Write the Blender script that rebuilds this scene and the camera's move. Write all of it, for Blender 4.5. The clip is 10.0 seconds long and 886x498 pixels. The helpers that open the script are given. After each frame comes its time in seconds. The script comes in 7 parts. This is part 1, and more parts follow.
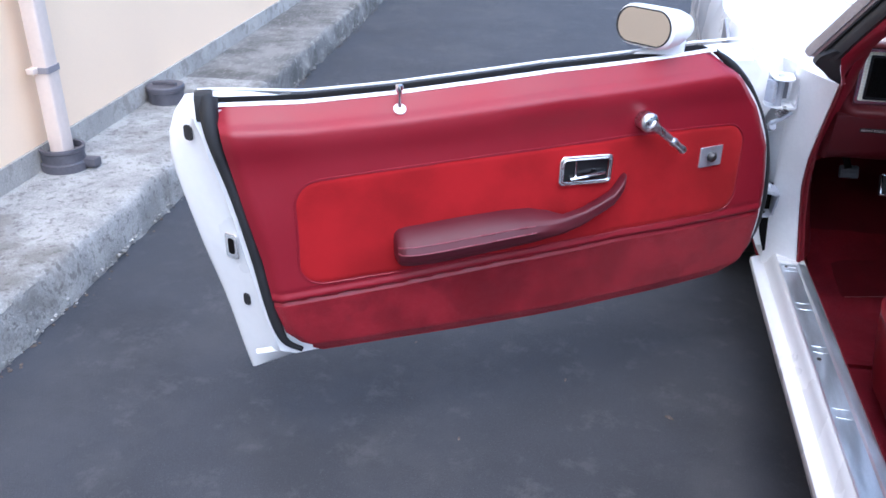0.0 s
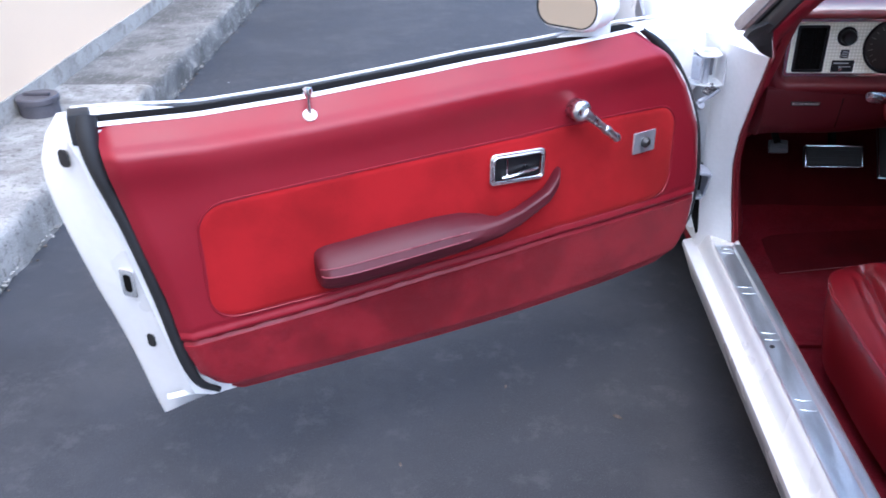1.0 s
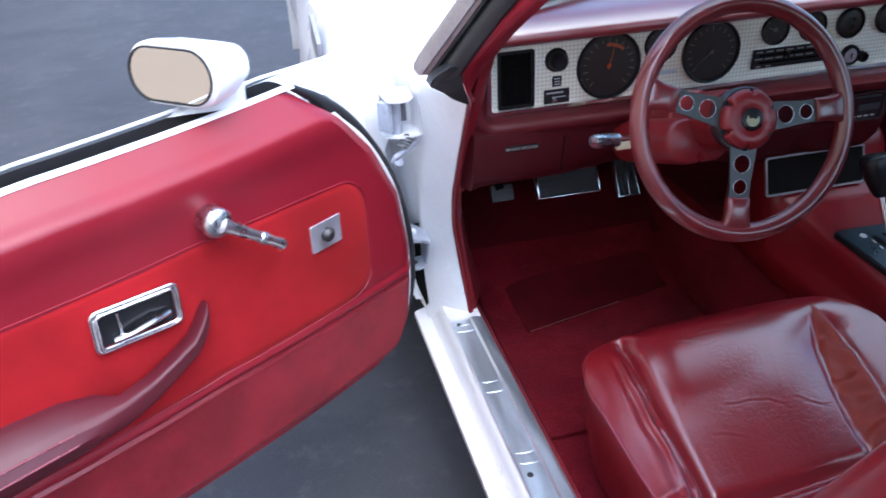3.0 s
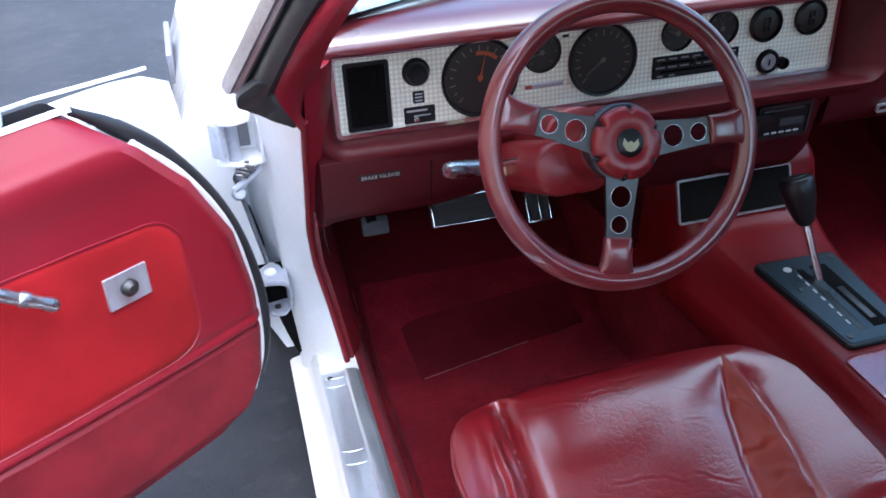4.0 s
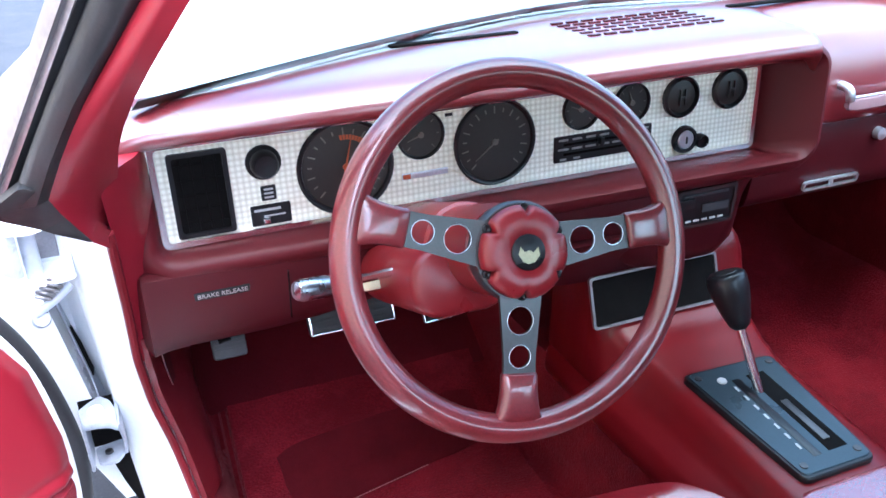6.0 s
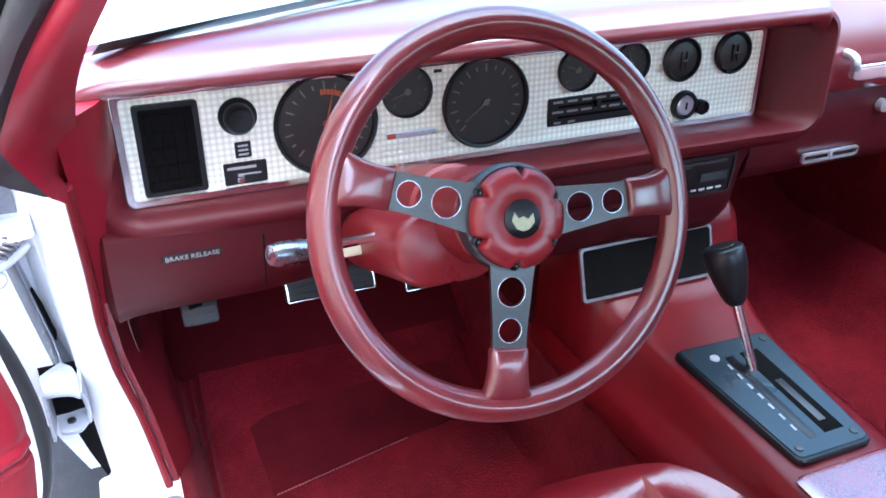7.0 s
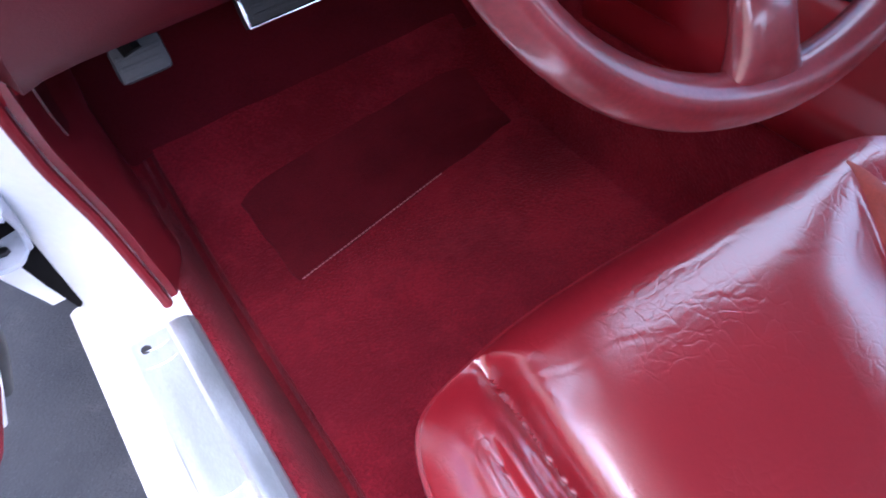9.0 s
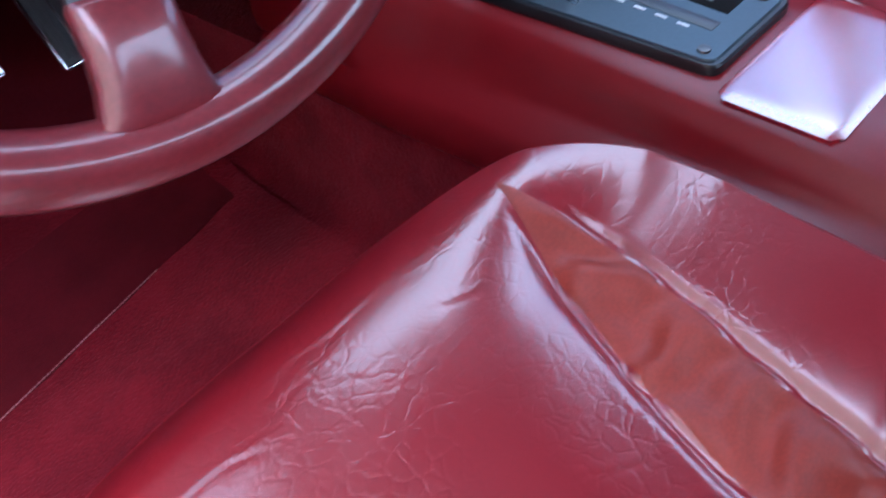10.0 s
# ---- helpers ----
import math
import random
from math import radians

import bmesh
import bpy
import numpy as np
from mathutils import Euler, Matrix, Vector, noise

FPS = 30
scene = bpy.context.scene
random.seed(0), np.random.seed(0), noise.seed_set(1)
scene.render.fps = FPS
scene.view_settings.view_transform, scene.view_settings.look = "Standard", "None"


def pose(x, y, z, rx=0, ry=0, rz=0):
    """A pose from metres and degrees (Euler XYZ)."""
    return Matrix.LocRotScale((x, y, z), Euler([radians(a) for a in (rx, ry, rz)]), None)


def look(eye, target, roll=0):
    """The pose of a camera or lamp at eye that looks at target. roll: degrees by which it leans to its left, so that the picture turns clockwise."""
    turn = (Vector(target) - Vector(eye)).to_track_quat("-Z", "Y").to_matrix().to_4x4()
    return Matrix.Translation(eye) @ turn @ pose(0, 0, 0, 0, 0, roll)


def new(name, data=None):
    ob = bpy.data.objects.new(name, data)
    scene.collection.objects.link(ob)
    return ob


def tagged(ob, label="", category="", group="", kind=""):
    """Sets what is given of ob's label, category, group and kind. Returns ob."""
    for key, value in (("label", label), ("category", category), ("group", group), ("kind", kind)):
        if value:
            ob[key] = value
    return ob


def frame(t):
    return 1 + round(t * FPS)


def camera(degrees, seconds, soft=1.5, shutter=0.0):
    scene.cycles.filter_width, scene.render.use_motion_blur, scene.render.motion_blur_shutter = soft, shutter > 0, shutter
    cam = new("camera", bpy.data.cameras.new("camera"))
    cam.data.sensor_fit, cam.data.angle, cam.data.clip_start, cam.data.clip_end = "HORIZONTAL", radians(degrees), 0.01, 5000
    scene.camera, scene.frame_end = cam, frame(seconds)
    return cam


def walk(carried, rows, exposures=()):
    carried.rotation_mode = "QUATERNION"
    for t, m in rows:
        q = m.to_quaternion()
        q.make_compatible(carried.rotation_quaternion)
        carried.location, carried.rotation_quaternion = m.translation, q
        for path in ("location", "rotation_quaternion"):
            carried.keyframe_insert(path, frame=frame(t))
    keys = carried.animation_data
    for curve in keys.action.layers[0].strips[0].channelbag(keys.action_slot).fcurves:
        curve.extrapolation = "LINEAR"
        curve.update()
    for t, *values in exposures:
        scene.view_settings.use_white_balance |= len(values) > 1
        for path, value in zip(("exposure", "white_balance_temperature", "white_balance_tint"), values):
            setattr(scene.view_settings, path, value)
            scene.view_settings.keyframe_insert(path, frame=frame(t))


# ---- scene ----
cam = camera(55.8, 10.0, 1.6, 0.2)
EXPOSURES = [(0.0, 1.55, 5350, 9), (1.0, 1.69, 5350, 10), (2.0, 1.79, 5340, 11), (2.5, 1.79, 5340, 11), (3.2, 1.95, 5350, 8), (4.3, 2.32, 5340, 7), (5.0, 2.95, 5310, 6), (5.5, 3.16, 5300, 6), (7.0, 3.27, 5290, 7), (7.5, 3.50, 5200, 13), (8.0, 3.10, 5260, 15), (8.5, 2.75, 5280, 15), (9.0, 2.92, 5220, 17), (9.5, 3.30, 5180, 19), (10.0, 3.04, 5200, 16)]
PATH = [
    (0, (-1.259, -2.102, 1.365), (-1.61, -0.347, 0.472), 0.4),
    (0.5, (-1.28, -2.048, 1.346), (-1.582, -0.299, 0.424), 0.3),
    (1, (-1.331, -1.937, 1.34), (-1.457, -0.168, 0.415), -1.0),
    (1.5, (-1.31, -1.811, 1.33), (-1.289, -0.062, 0.36), -2.1),
    (2, (-1.219, -1.659, 1.337), (-1.123, 0.077, 0.348), -2.4),
    (2.5, (-1.168, -1.507, 1.342), (-0.998, 0.215, 0.339), -2.9),
    (3, (-1.09, -1.391, 1.329), (-0.71, 0.309, 0.347), -2.9),
    (3.2, (-1.043, -1.352, 1.322), (-0.626, 0.339, 0.338), -3.3),
    (4.3, (-0.778, -1.171, 1.235), (-0.353, 0.537, 0.285), -3.2),
    (4.5, (-0.752, -1.139, 1.224), (-0.285, 0.571, 0.297), -3.2),
    (5, (-0.709, -1.082, 1.208), (-0.13, 0.619, 0.329), -2.9),
    (5.5, (-0.706, -1.034, 1.204), (-0.092, 0.676, 0.367), -3.0),
    (7, (-0.693, -0.948, 1.174), (-0.027, 0.707, 0.27), -0.4),
    (7.5, (-0.67, -0.904, 1.119), (-0.17, 0.689, 0.018), -3.0),
    (8, (-0.678, -0.798, 1.043), (-0.29, 0.658, -0.272), -7.3),
    (8.5, (-0.717, -0.679, 0.998), (-0.271, 0.651, -0.428), -9.1),
    (9, (-0.713, -0.626, 0.978), (-0.111, 0.619, -0.468), -9.8),
    (9.5, (-0.646, -0.656, 0.930), (0.109, 0.529, -0.494), -10.6),
    (9.7, (-0.585, -0.660, 0.896), (0.172, 0.529, -0.523), -12.5),
    (9.9, (-0.518, -0.671, 0.880), (0.284, 0.504, -0.526), -14.3),
    (10, (-0.502, -0.670, 0.873), (0.354, 0.494, -0.509), -13.7),
]
walk(cam, [(t, look(eye, target, roll)) for t, eye, target, roll in PATH], exposures=EXPOSURES)

# ---------------------------------------------------------------- light
world = bpy.data.worlds.new("sky")
scene.world = world
world.use_nodes = True
wn = world.node_tree
sky = wn.nodes.new("ShaderNodeTexSky")
sky.sky_type, sky.sun_disc = "NISHITA", False
sky.sun_elevation, sky.sun_rotation = radians(65), radians(166)
sky.air_density, sky.dust_density = 1.0, 3.0
wn.links.new(sky.outputs[0], wn.nodes["Background"].inputs[0])
wn.nodes["Background"].inputs[1].default_value = 0.15
sun = new("sun", bpy.data.lights.new("sun", "SUN"))
sun.data.energy, sun.data.angle, sun.data.color = 1.2, radians(110), (0.97, 0.98, 1.0)
sun.matrix_world = look((0.7, -2.9, 6.5), (0, 0, 0))


# ---------------------------------------------------------------- materials
def material(name, colour, rough=0.5, metal=0.0, dark=0.75, scale=8.0, fine=300.0, bump=0.15, depth=0.002, spec=0.5, coat=0.0, stretch=(1, 1, 1), rough_var=0.1, coat_rough=0.1, spread=0.16):
    """A surface with colour and gloss that vary at a large and a fine scale, and a fine relief."""
    m = bpy.data.materials.new(name)
    m.use_nodes = True
    nt = m.node_tree
    b = nt.nodes["Principled BSDF"]
    co = nt.nodes.new("ShaderNodeTexCoord")
    mp = nt.nodes.new("ShaderNodeMapping")
    mp.inputs["Scale"].default_value = stretch
    nt.links.new(co.outputs["Object"], mp.inputs[0])
    big = nt.nodes.new("ShaderNodeTexNoise")
    big.inputs["Scale"].default_value, big.inputs["Detail"].default_value = scale, 5.0
    small = nt.nodes.new("ShaderNodeTexNoise")
    small.inputs["Scale"].default_value, small.inputs["Detail"].default_value = fine, 3.0
    for n in (big, small):
        nt.links.new(mp.outputs[0], n.inputs["Vector"])
    add = nt.nodes.new("ShaderNodeMix")
    add.data_type = "FLOAT"
    add.inputs[0].default_value = 0.35
    nt.links.new(big.outputs[0], add.inputs[2])
    nt.links.new(small.outputs[0], add.inputs[3])
    ramp = nt.nodes.new("ShaderNodeValToRGB")
    ramp.color_ramp.interpolation = "EASE"
    ramp.color_ramp.elements[0].position, ramp.color_ramp.elements[1].position = 0.5 - spread, 0.5 + spread
    ramp.color_ramp.elements[0].color = (*[c * dark for c in colour], 1)
    ramp.color_ramp.elements[1].color = (*colour, 1)
    nt.links.new(add.outputs[0], ramp.inputs[0])
    nt.links.new(ramp.outputs[0], b.inputs["Base Color"])
    mr = nt.nodes.new("ShaderNodeMapRange")
    mr.inputs[1].default_value, mr.inputs[2].default_value = 0.3, 0.7
    mr.inputs[3].default_value, mr.inputs[4].default_value = max(0.02, rough - rough_var), min(1.0, rough + rough_var)
    nt.links.new(big.outputs[0], mr.inputs[0])
    nt.links.new(mr.outputs[0], b.inputs["Roughness"])
    b.inputs["Metallic"].default_value = metal
    b.inputs["Specular IOR Level"].default_value = spec
    b.inputs["Coat Weight"].default_value = coat
    b.inputs["Coat Roughness"].default_value = coat_rough
    if bump:
        bp = nt.nodes.new("ShaderNodeBump")
        bp.inputs["Strength"].default_value, bp.inputs["Distance"].default_value = bump, depth
        nt.links.new(small.outputs[0], bp.inputs["Height"])
        nt.links.new(bp.outputs[0], b.inputs["Normal"])
    return m


def fabric(m, sheen, tint):
    b = m.node_tree.nodes["Principled BSDF"]
    b.inputs["Sheen Weight"].default_value = sheen
    b.inputs["Sheen Roughness"].default_value = 0.4
    b.inputs["Sheen Tint"].default_value = (*tint, 1)
    return m


def creased(m, scale, strength, depth, stretch):
    """Adds long fine wrinkles to a leather's relief."""
    nt = m.node_tree
    b, old = nt.nodes["Principled BSDF"], nt.nodes["Bump"]
    co = nt.nodes["Texture Coordinate"]
    mp = nt.nodes.new("ShaderNodeMapping")
    mp.inputs["Scale"].default_value, mp.inputs["Rotation"].default_value = stretch, (0, 0, 0.3)
    nt.links.new(co.outputs["Object"], mp.inputs[0])
    warp = nt.nodes.new("ShaderNodeTexNoise")
    warp.inputs["Scale"].default_value, warp.inputs["Detail"].default_value, warp.inputs["Distortion"].default_value = scale, 1.2, 0.6
    nt.links.new(mp.outputs[0], warp.inputs["Vector"])
    ridge = nt.nodes.new("ShaderNodeMapRange")
    ridge.inputs[1].default_value, ridge.inputs[2].default_value = 0.40, 0.60
    nt.links.new(warp.outputs[0], ridge.inputs[0])
    pp = nt.nodes.new("ShaderNodeMath")
    pp.operation = "PINGPONG"
    pp.inputs[1].default_value = 0.5
    nt.links.new(ridge.outputs[0], pp.inputs[0])
    where = nt.nodes.new("ShaderNodeTexNoise")
    where.inputs["Scale"].default_value = 7.0
    nt.links.new(co.outputs["Object"], where.inputs["Vector"])
    gate = nt.nodes.new("ShaderNodeMapRange")
    gate.interpolation_type = ridge.interpolation_type = "SMOOTHSTEP"
    gate.inputs[1].default_value, gate.inputs[2].default_value = 0.45, 0.72
    nt.links.new(where.outputs[0], gate.inputs[0])
    mul = nt.nodes.new("ShaderNodeMath")
    mul.operation = "MULTIPLY"
    nt.links.new(pp.outputs[0], mul.inputs[0])
    nt.links.new(gate.outputs[0], mul.inputs[1])
    bp = nt.nodes.new("ShaderNodeBump")
    bp.inputs["Strength"].default_value, bp.inputs["Distance"].default_value = strength, depth
    nt.links.new(mul.outputs[0], bp.inputs["Height"])
    nt.links.new(old.outputs[0], bp.inputs["Normal"])
    nt.links.new(bp.outputs[0], b.inputs["Normal"])
    nt.links.new(bp.outputs[0], b.inputs["Coat Normal"])
    return m


def crackled(m, scale, strength, depth):
    """Adds a net of fine cracks, dense in places, to a leather's relief."""
    nt = m.node_tree
    b = nt.nodes["Principled BSDF"]
    old = b.inputs["Normal"].links[0].from_socket
    co = nt.nodes["Texture Coordinate"]
    warp = nt.nodes.new("ShaderNodeTexNoise")
    warp.inputs["Scale"].default_value, warp.inputs["Detail"].default_value = 26.0, 3.0
    nt.links.new(co.outputs["Object"], warp.inputs["Vector"])
    off = nt.nodes.new("ShaderNodeVectorMath")
    off.operation = "MULTIPLY_ADD"
    off.inputs[1].default_value = (0.035, 0.035, 0.035)
    nt.links.new(warp.outputs["Color"], off.inputs[0])
    nt.links.new(co.outputs["Object"], off.inputs[2])
    vo = nt.nodes.new("ShaderNodeTexVoronoi")
    vo.feature = "DISTANCE_TO_EDGE"
    vo.inputs["Scale"].default_value = scale
    nt.links.new(off.outputs[0], vo.inputs["Vector"])
    edge = nt.nodes.new("ShaderNodeMapRange")
    edge.interpolation_type = "SMOOTHSTEP"
    edge.inputs[1].default_value, edge.inputs[2].default_value = 0.0, 0.16
    nt.links.new(vo.outputs["Distance"], edge.inputs[0])
    where = nt.nodes.new("ShaderNodeTexNoise")
    where.inputs["Scale"].default_value, where.inputs["Detail"].default_value = 11.0, 2.0
    nt.links.new(co.outputs["Object"], where.inputs["Vector"])
    gate = nt.nodes.new("ShaderNodeMapRange")
    gate.inputs[1].default_value, gate.inputs[2].default_value, gate.inputs[3].default_value = 0.36, 0.66, 0.14
    nt.links.new(where.outputs[0], gate.inputs[0])
    mul = nt.nodes.new("ShaderNodeMath")
    mul.operation = "MULTIPLY"
    nt.links.new(edge.outputs[0], mul.inputs[0])
    nt.links.new(gate.outputs[0], mul.inputs[1])
    bp = nt.nodes.new("ShaderNodeBump")
    bp.inputs["Strength"].default_value, bp.inputs["Distance"].default_value = strength, depth
    nt.links.new(mul.outputs[0], bp.inputs["Height"])
    nt.links.new(old, bp.inputs["Normal"])
    nt.links.new(bp.outputs[0], b.inputs["Normal"])
    nt.links.new(bp.outputs[0], b.inputs["Coat Normal"])
    return m


def stained(m, scale, colour, lo, hi, weight, stretch=(1, 1, 1)):
    """Lays ragged patches of dirt or wear over a surface's colour."""
    nt = m.node_tree
    b = nt.nodes["Principled BSDF"]
    src = b.inputs["Base Color"].links[0].from_socket
    mp = nt.nodes.new("ShaderNodeMapping")
    mp.inputs["Scale"].default_value, mp.inputs["Location"].default_value = stretch, (3.1, 1.7, 0.4)
    nt.links.new(nt.nodes["Texture Coordinate"].outputs["Object"], mp.inputs[0])
    tx = nt.nodes.new("ShaderNodeTexNoise")
    tx.inputs["Scale"].default_value, tx.inputs["Detail"].default_value, tx.inputs["Roughness"].default_value = scale, 9.0, 0.72
    nt.links.new(mp.outputs[0], tx.inputs["Vector"])
    mr = nt.nodes.new("ShaderNodeMapRange")
    mr.inputs[1].default_value, mr.inputs[2].default_value, mr.inputs[4].default_value = lo, hi, weight
    nt.links.new(tx.outputs[0], mr.inputs[0])
    mix = nt.nodes.new("ShaderNodeMix")
    mix.data_type = "RGBA"
    mix.inputs[7].default_value = (*colour, 1)
    nt.links.new(mr.outputs[0], mix.inputs[0])
    nt.links.new(src, mix.inputs[6])
    nt.links.new(mix.outputs[2], b.inputs["Base Color"])
    return m


def speckled(m, scale, size, colour):
    """Scatters small pale stones of uneven size over a surface's colour."""
    nt = m.node_tree
    b = nt.nodes["Principled BSDF"]
    src = b.inputs["Base Color"].links[0].from_socket
    co = nt.nodes["Texture Coordinate"]
    vo = nt.nodes.new("ShaderNodeTexVoronoi")
    vo.inputs["Scale"].default_value = scale
    nt.links.new(co.outputs["Object"], vo.inputs["Vector"])
    sep = nt.nodes.new("ShaderNodeSeparateColor")
    nt.links.new(vo.outputs["Color"], sep.inputs[0])
    lim = nt.nodes.new("ShaderNodeMath")
    lim.operation = "MULTIPLY"
    lim.inputs[1].default_value = size
    nt.links.new(sep.outputs[0], lim.inputs[0])
    less = nt.nodes.new("ShaderNodeMath")
    less.operation = "LESS_THAN"
    nt.links.new(vo.outputs["Distance"], less.inputs[0])
    nt.links.new(lim.outputs[0], less.inputs[1])
    mul = nt.nodes.new("ShaderNodeMath")
    mul.operation = "MULTIPLY"
    nt.links.new(less.outputs[0], mul.inputs[0])
    nt.links.new(sep.outputs[1], mul.inputs[1])
    mix = nt.nodes.new("ShaderNodeMix")
    mix.data_type = "RGBA"
    mix.inputs[7].default_value = (*colour, 1)
    nt.links.new(mul.outputs[0], mix.inputs[0])
    nt.links.new(src, mix.inputs[6])
    nt.links.new(mix.outputs[2], b.inputs["Base Color"])
    return m


def clear_glass(name, tint, gloss=0.03):
    m = bpy.data.materials.new(name)
    m.use_nodes = True
    nt = m.node_tree
    nt.nodes.remove(nt.nodes["Principled BSDF"])
    tr, gl, lw, pw, ad, mx = (nt.nodes.new(k) for k in ("ShaderNodeBsdfTransparent", "ShaderNodeBsdfGlossy", "ShaderNodeLayerWeight", "ShaderNodeMath", "ShaderNodeMath", "ShaderNodeMixShader"))
    tr.inputs[0].default_value = (*tint, 1)
    gl.inputs["Roughness"].default_value = gloss
    pw.operation, ad.operation = "POWER", "MULTIPLY_ADD"
    pw.inputs[1].default_value = 5.0
    ad.inputs[1].default_value, ad.inputs[2].default_value = 0.9, 0.03
    nt.links.new(lw.outputs["Facing"], pw.inputs[0])
    nt.links.new(pw.outputs[0], ad.inputs[0])
    nt.links.new(ad.outputs[0], mx.inputs[0])
    nt.links.new(tr.outputs[0], mx.inputs[1])
    nt.links.new(gl.outputs[0], mx.inputs[2])
    nt.links.new(mx.outputs[0], nt.nodes["Material Output"].inputs[0])
    return m


WHITE = material("white_car_paint", (0.84, 0.84, 0.85), 0.3, dark=0.94, scale=3, fine=40, bump=0.02, coat=0.5)
JAMB = material("white_jamb_paint", (0.87, 0.88, 0.90), 0.38, dark=0.93, scale=9, fine=120, bump=0.05)
HINGE = stained(material("grey_white_hinge_paint", (0.43, 0.45, 0.51), 0.42, dark=0.85, scale=14, fine=120, bump=0.08), 30.0, (0.22, 0.21, 0.22), 0.56, 0.66, 0.6)
VINYL = material("red_vinyl", (0.235, 0.008, 0.019), 0.43, dark=0.86, scale=6, fine=900, bump=0.2, depth=0.0006, spec=0.42)
SUEDE = fabric(material("red_velour", (0.345, 0.012, 0.016), 0.95, dark=0.70, spread=0.11, scale=7, fine=900, bump=0.3, depth=0.001, spec=0.1), 0.25, (1, 0.3, 0.25))
CARPET = fabric(material("dark_red_carpet", (0.20, 0.010, 0.018), 1.0, dark=0.6, scale=6, fine=260, bump=0.9, depth=0.004, spec=0.05, spread=0.12), 0.15, (0.9, 0.3, 0.35))
stained(stained(CARPET, 5.5, (0.10, 0.006, 0.011), 0.46, 0.60, 0.6), 13.0, (0.25, 0.018, 0.028), 0.52, 0.64, 0.3)
# trim red with the shade round kick panel and welt put into it
TRIM_SHADED = material("shaded_red_kick_plastic", (0.165, 0.007, 0.013), 0.5, dark=0.8, scale=7, fine=700, bump=0.2, depth=0.0006, spec=0.35)
KICK = fabric(material("red_carpet_kick_strip", (0.25, 0.016, 0.025), 1.0, dark=0.62, spread=0.11, scale=8, fine=900, bump=0.8, depth=0.003, spec=0.05), 0.25, (0.9, 0.35, 0.4))
stained(KICK, 9.0, (0.13, 0.010, 0.016), 0.51, 0.62, 0.5)
MAT_DARK = material("worn_heel_pad", (0.122, 0.007, 0.012), 0.95, dark=0.6, scale=8, fine=600, bump=0.6, depth=0.002, spec=0.1)
LEATHER = creased(material("red_leather", (0.19, 0.007, 0.012), 0.33, dark=0.9, scale=7, fine=500, bump=0.10, depth=0.0005, spec=0.45, coat=1.0, coat_rough=0.20, rough_var=0.015), 52.0, 0.08, 0.0016, (0.35, 1.7, 1.0))
crackled(LEATHER, 78.0, 0.17, 0.0007)
LEATHER.node_tree.nodes["Principled BSDF"].inputs["Coat IOR"].default_value = 1.65
LEATHER_TAN = creased(material("faded_red_leather", (0.25, 0.032, 0.019), 0.5, dark=0.7, scale=14, fine=400, bump=0.15, depth=0.0008, spec=0.3), 20.0, 0.15, 0.003, (1.6, 0.6, 1.0))
MAROON = material("maroon_armrest_vinyl", (0.080, 0.008, 0.015), 0.42, dark=0.85, scale=8, fine=800, bump=0.2, depth=0.0006, spec=0.4)
# paler than MAROON: the highlight along the armrest's creases, put into colour
RIDGE_GLINT = material("glint_maroon_ridge", (0.20, 0.035, 0.05), 0.33, dark=0.8, scale=12, fine=300, bump=0.1, spec=0.6)
DASH = material("red_dash_vinyl", (0.175, 0.012, 0.020), 0.36, dark=0.86, scale=5, fine=700, bump=0.25, depth=0.0008, spec=0.9, coat=1.0, coat_rough=0.30)
DASH.node_tree.nodes["Principled BSDF"].inputs["Coat IOR"].default_value = 1.95
# same vinyl as DASH, darkened and dulled for the shade round the gauges
DASH_SHADED = material("shaded_red_dash_vinyl", (0.088, 0.006, 0.010), 0.52, dark=0.86, scale=5, fine=700, bump=0.25, depth=0.0008, spec=0.28)
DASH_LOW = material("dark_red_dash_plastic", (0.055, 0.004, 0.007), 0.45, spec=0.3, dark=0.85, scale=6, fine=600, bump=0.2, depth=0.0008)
RIM = material("red_steering_wheel_vinyl", (0.145, 0.014, 0.018), 0.38, dark=0.62, scale=14, fine=350, bump=0.2, depth=0.0006, spec=0.5, coat=0.7, coat_rough=0.13, rough_var=0.07)
RIM.node_tree.nodes["Principled BSDF"].inputs["Coat IOR"].default_value = 1.6
PAD = material("red_horn_pad", (0.185, 0.010, 0.014), 0.34, dark=0.85, scale=10, fine=400, bump=0.08, depth=0.0006)
CHROME = material("chrome", (0.93, 0.93, 0.95), 0.16, 1.0, dark=0.9, scale=15, fine=200, bump=0.0, rough_var=0.04)
STEEL = material("brushed_spoke_steel", (0.105, 0.100, 0.100), 0.45, 1.0, dark=0.8, scale=12, fine=500, bump=0.05)
BLACK = material("black_plastic", (0.010, 0.010, 0.012), 0.35, spec=0.35, dark=0.7, scale=12, fine=300, bump=0.05)
RUBBER = material("black_rubber", (0.018, 0.018, 0.020), 0.55, dark=0.6, scale=20, fine=300, bump=0.15, depth=0.001)
PEDAL = material("grey_pedal_rubber", (0.045, 0.045, 0.05), 0.6, dark=0.7, scale=20, fine=300, bump=0.15, depth=0.001)
# near-black for hidden parts and for shade drawn in gaps and openings
DARK = material("dark_parts_and_shade", (0.007, 0.006, 0.006), 0.9, spec=0.1, dark=0.6, scale=6, fine=90, bump=0.1)
MARKING = material("white_marking", (0.46, 0.46, 0.47), 0.5, dark=0.9, scale=10, fine=100, bump=0.0)
ORANGE = material("orange_marking", (0.40, 0.075, 0.02), 0.5, dark=0.9, scale=10, fine=100, bump=0.0)
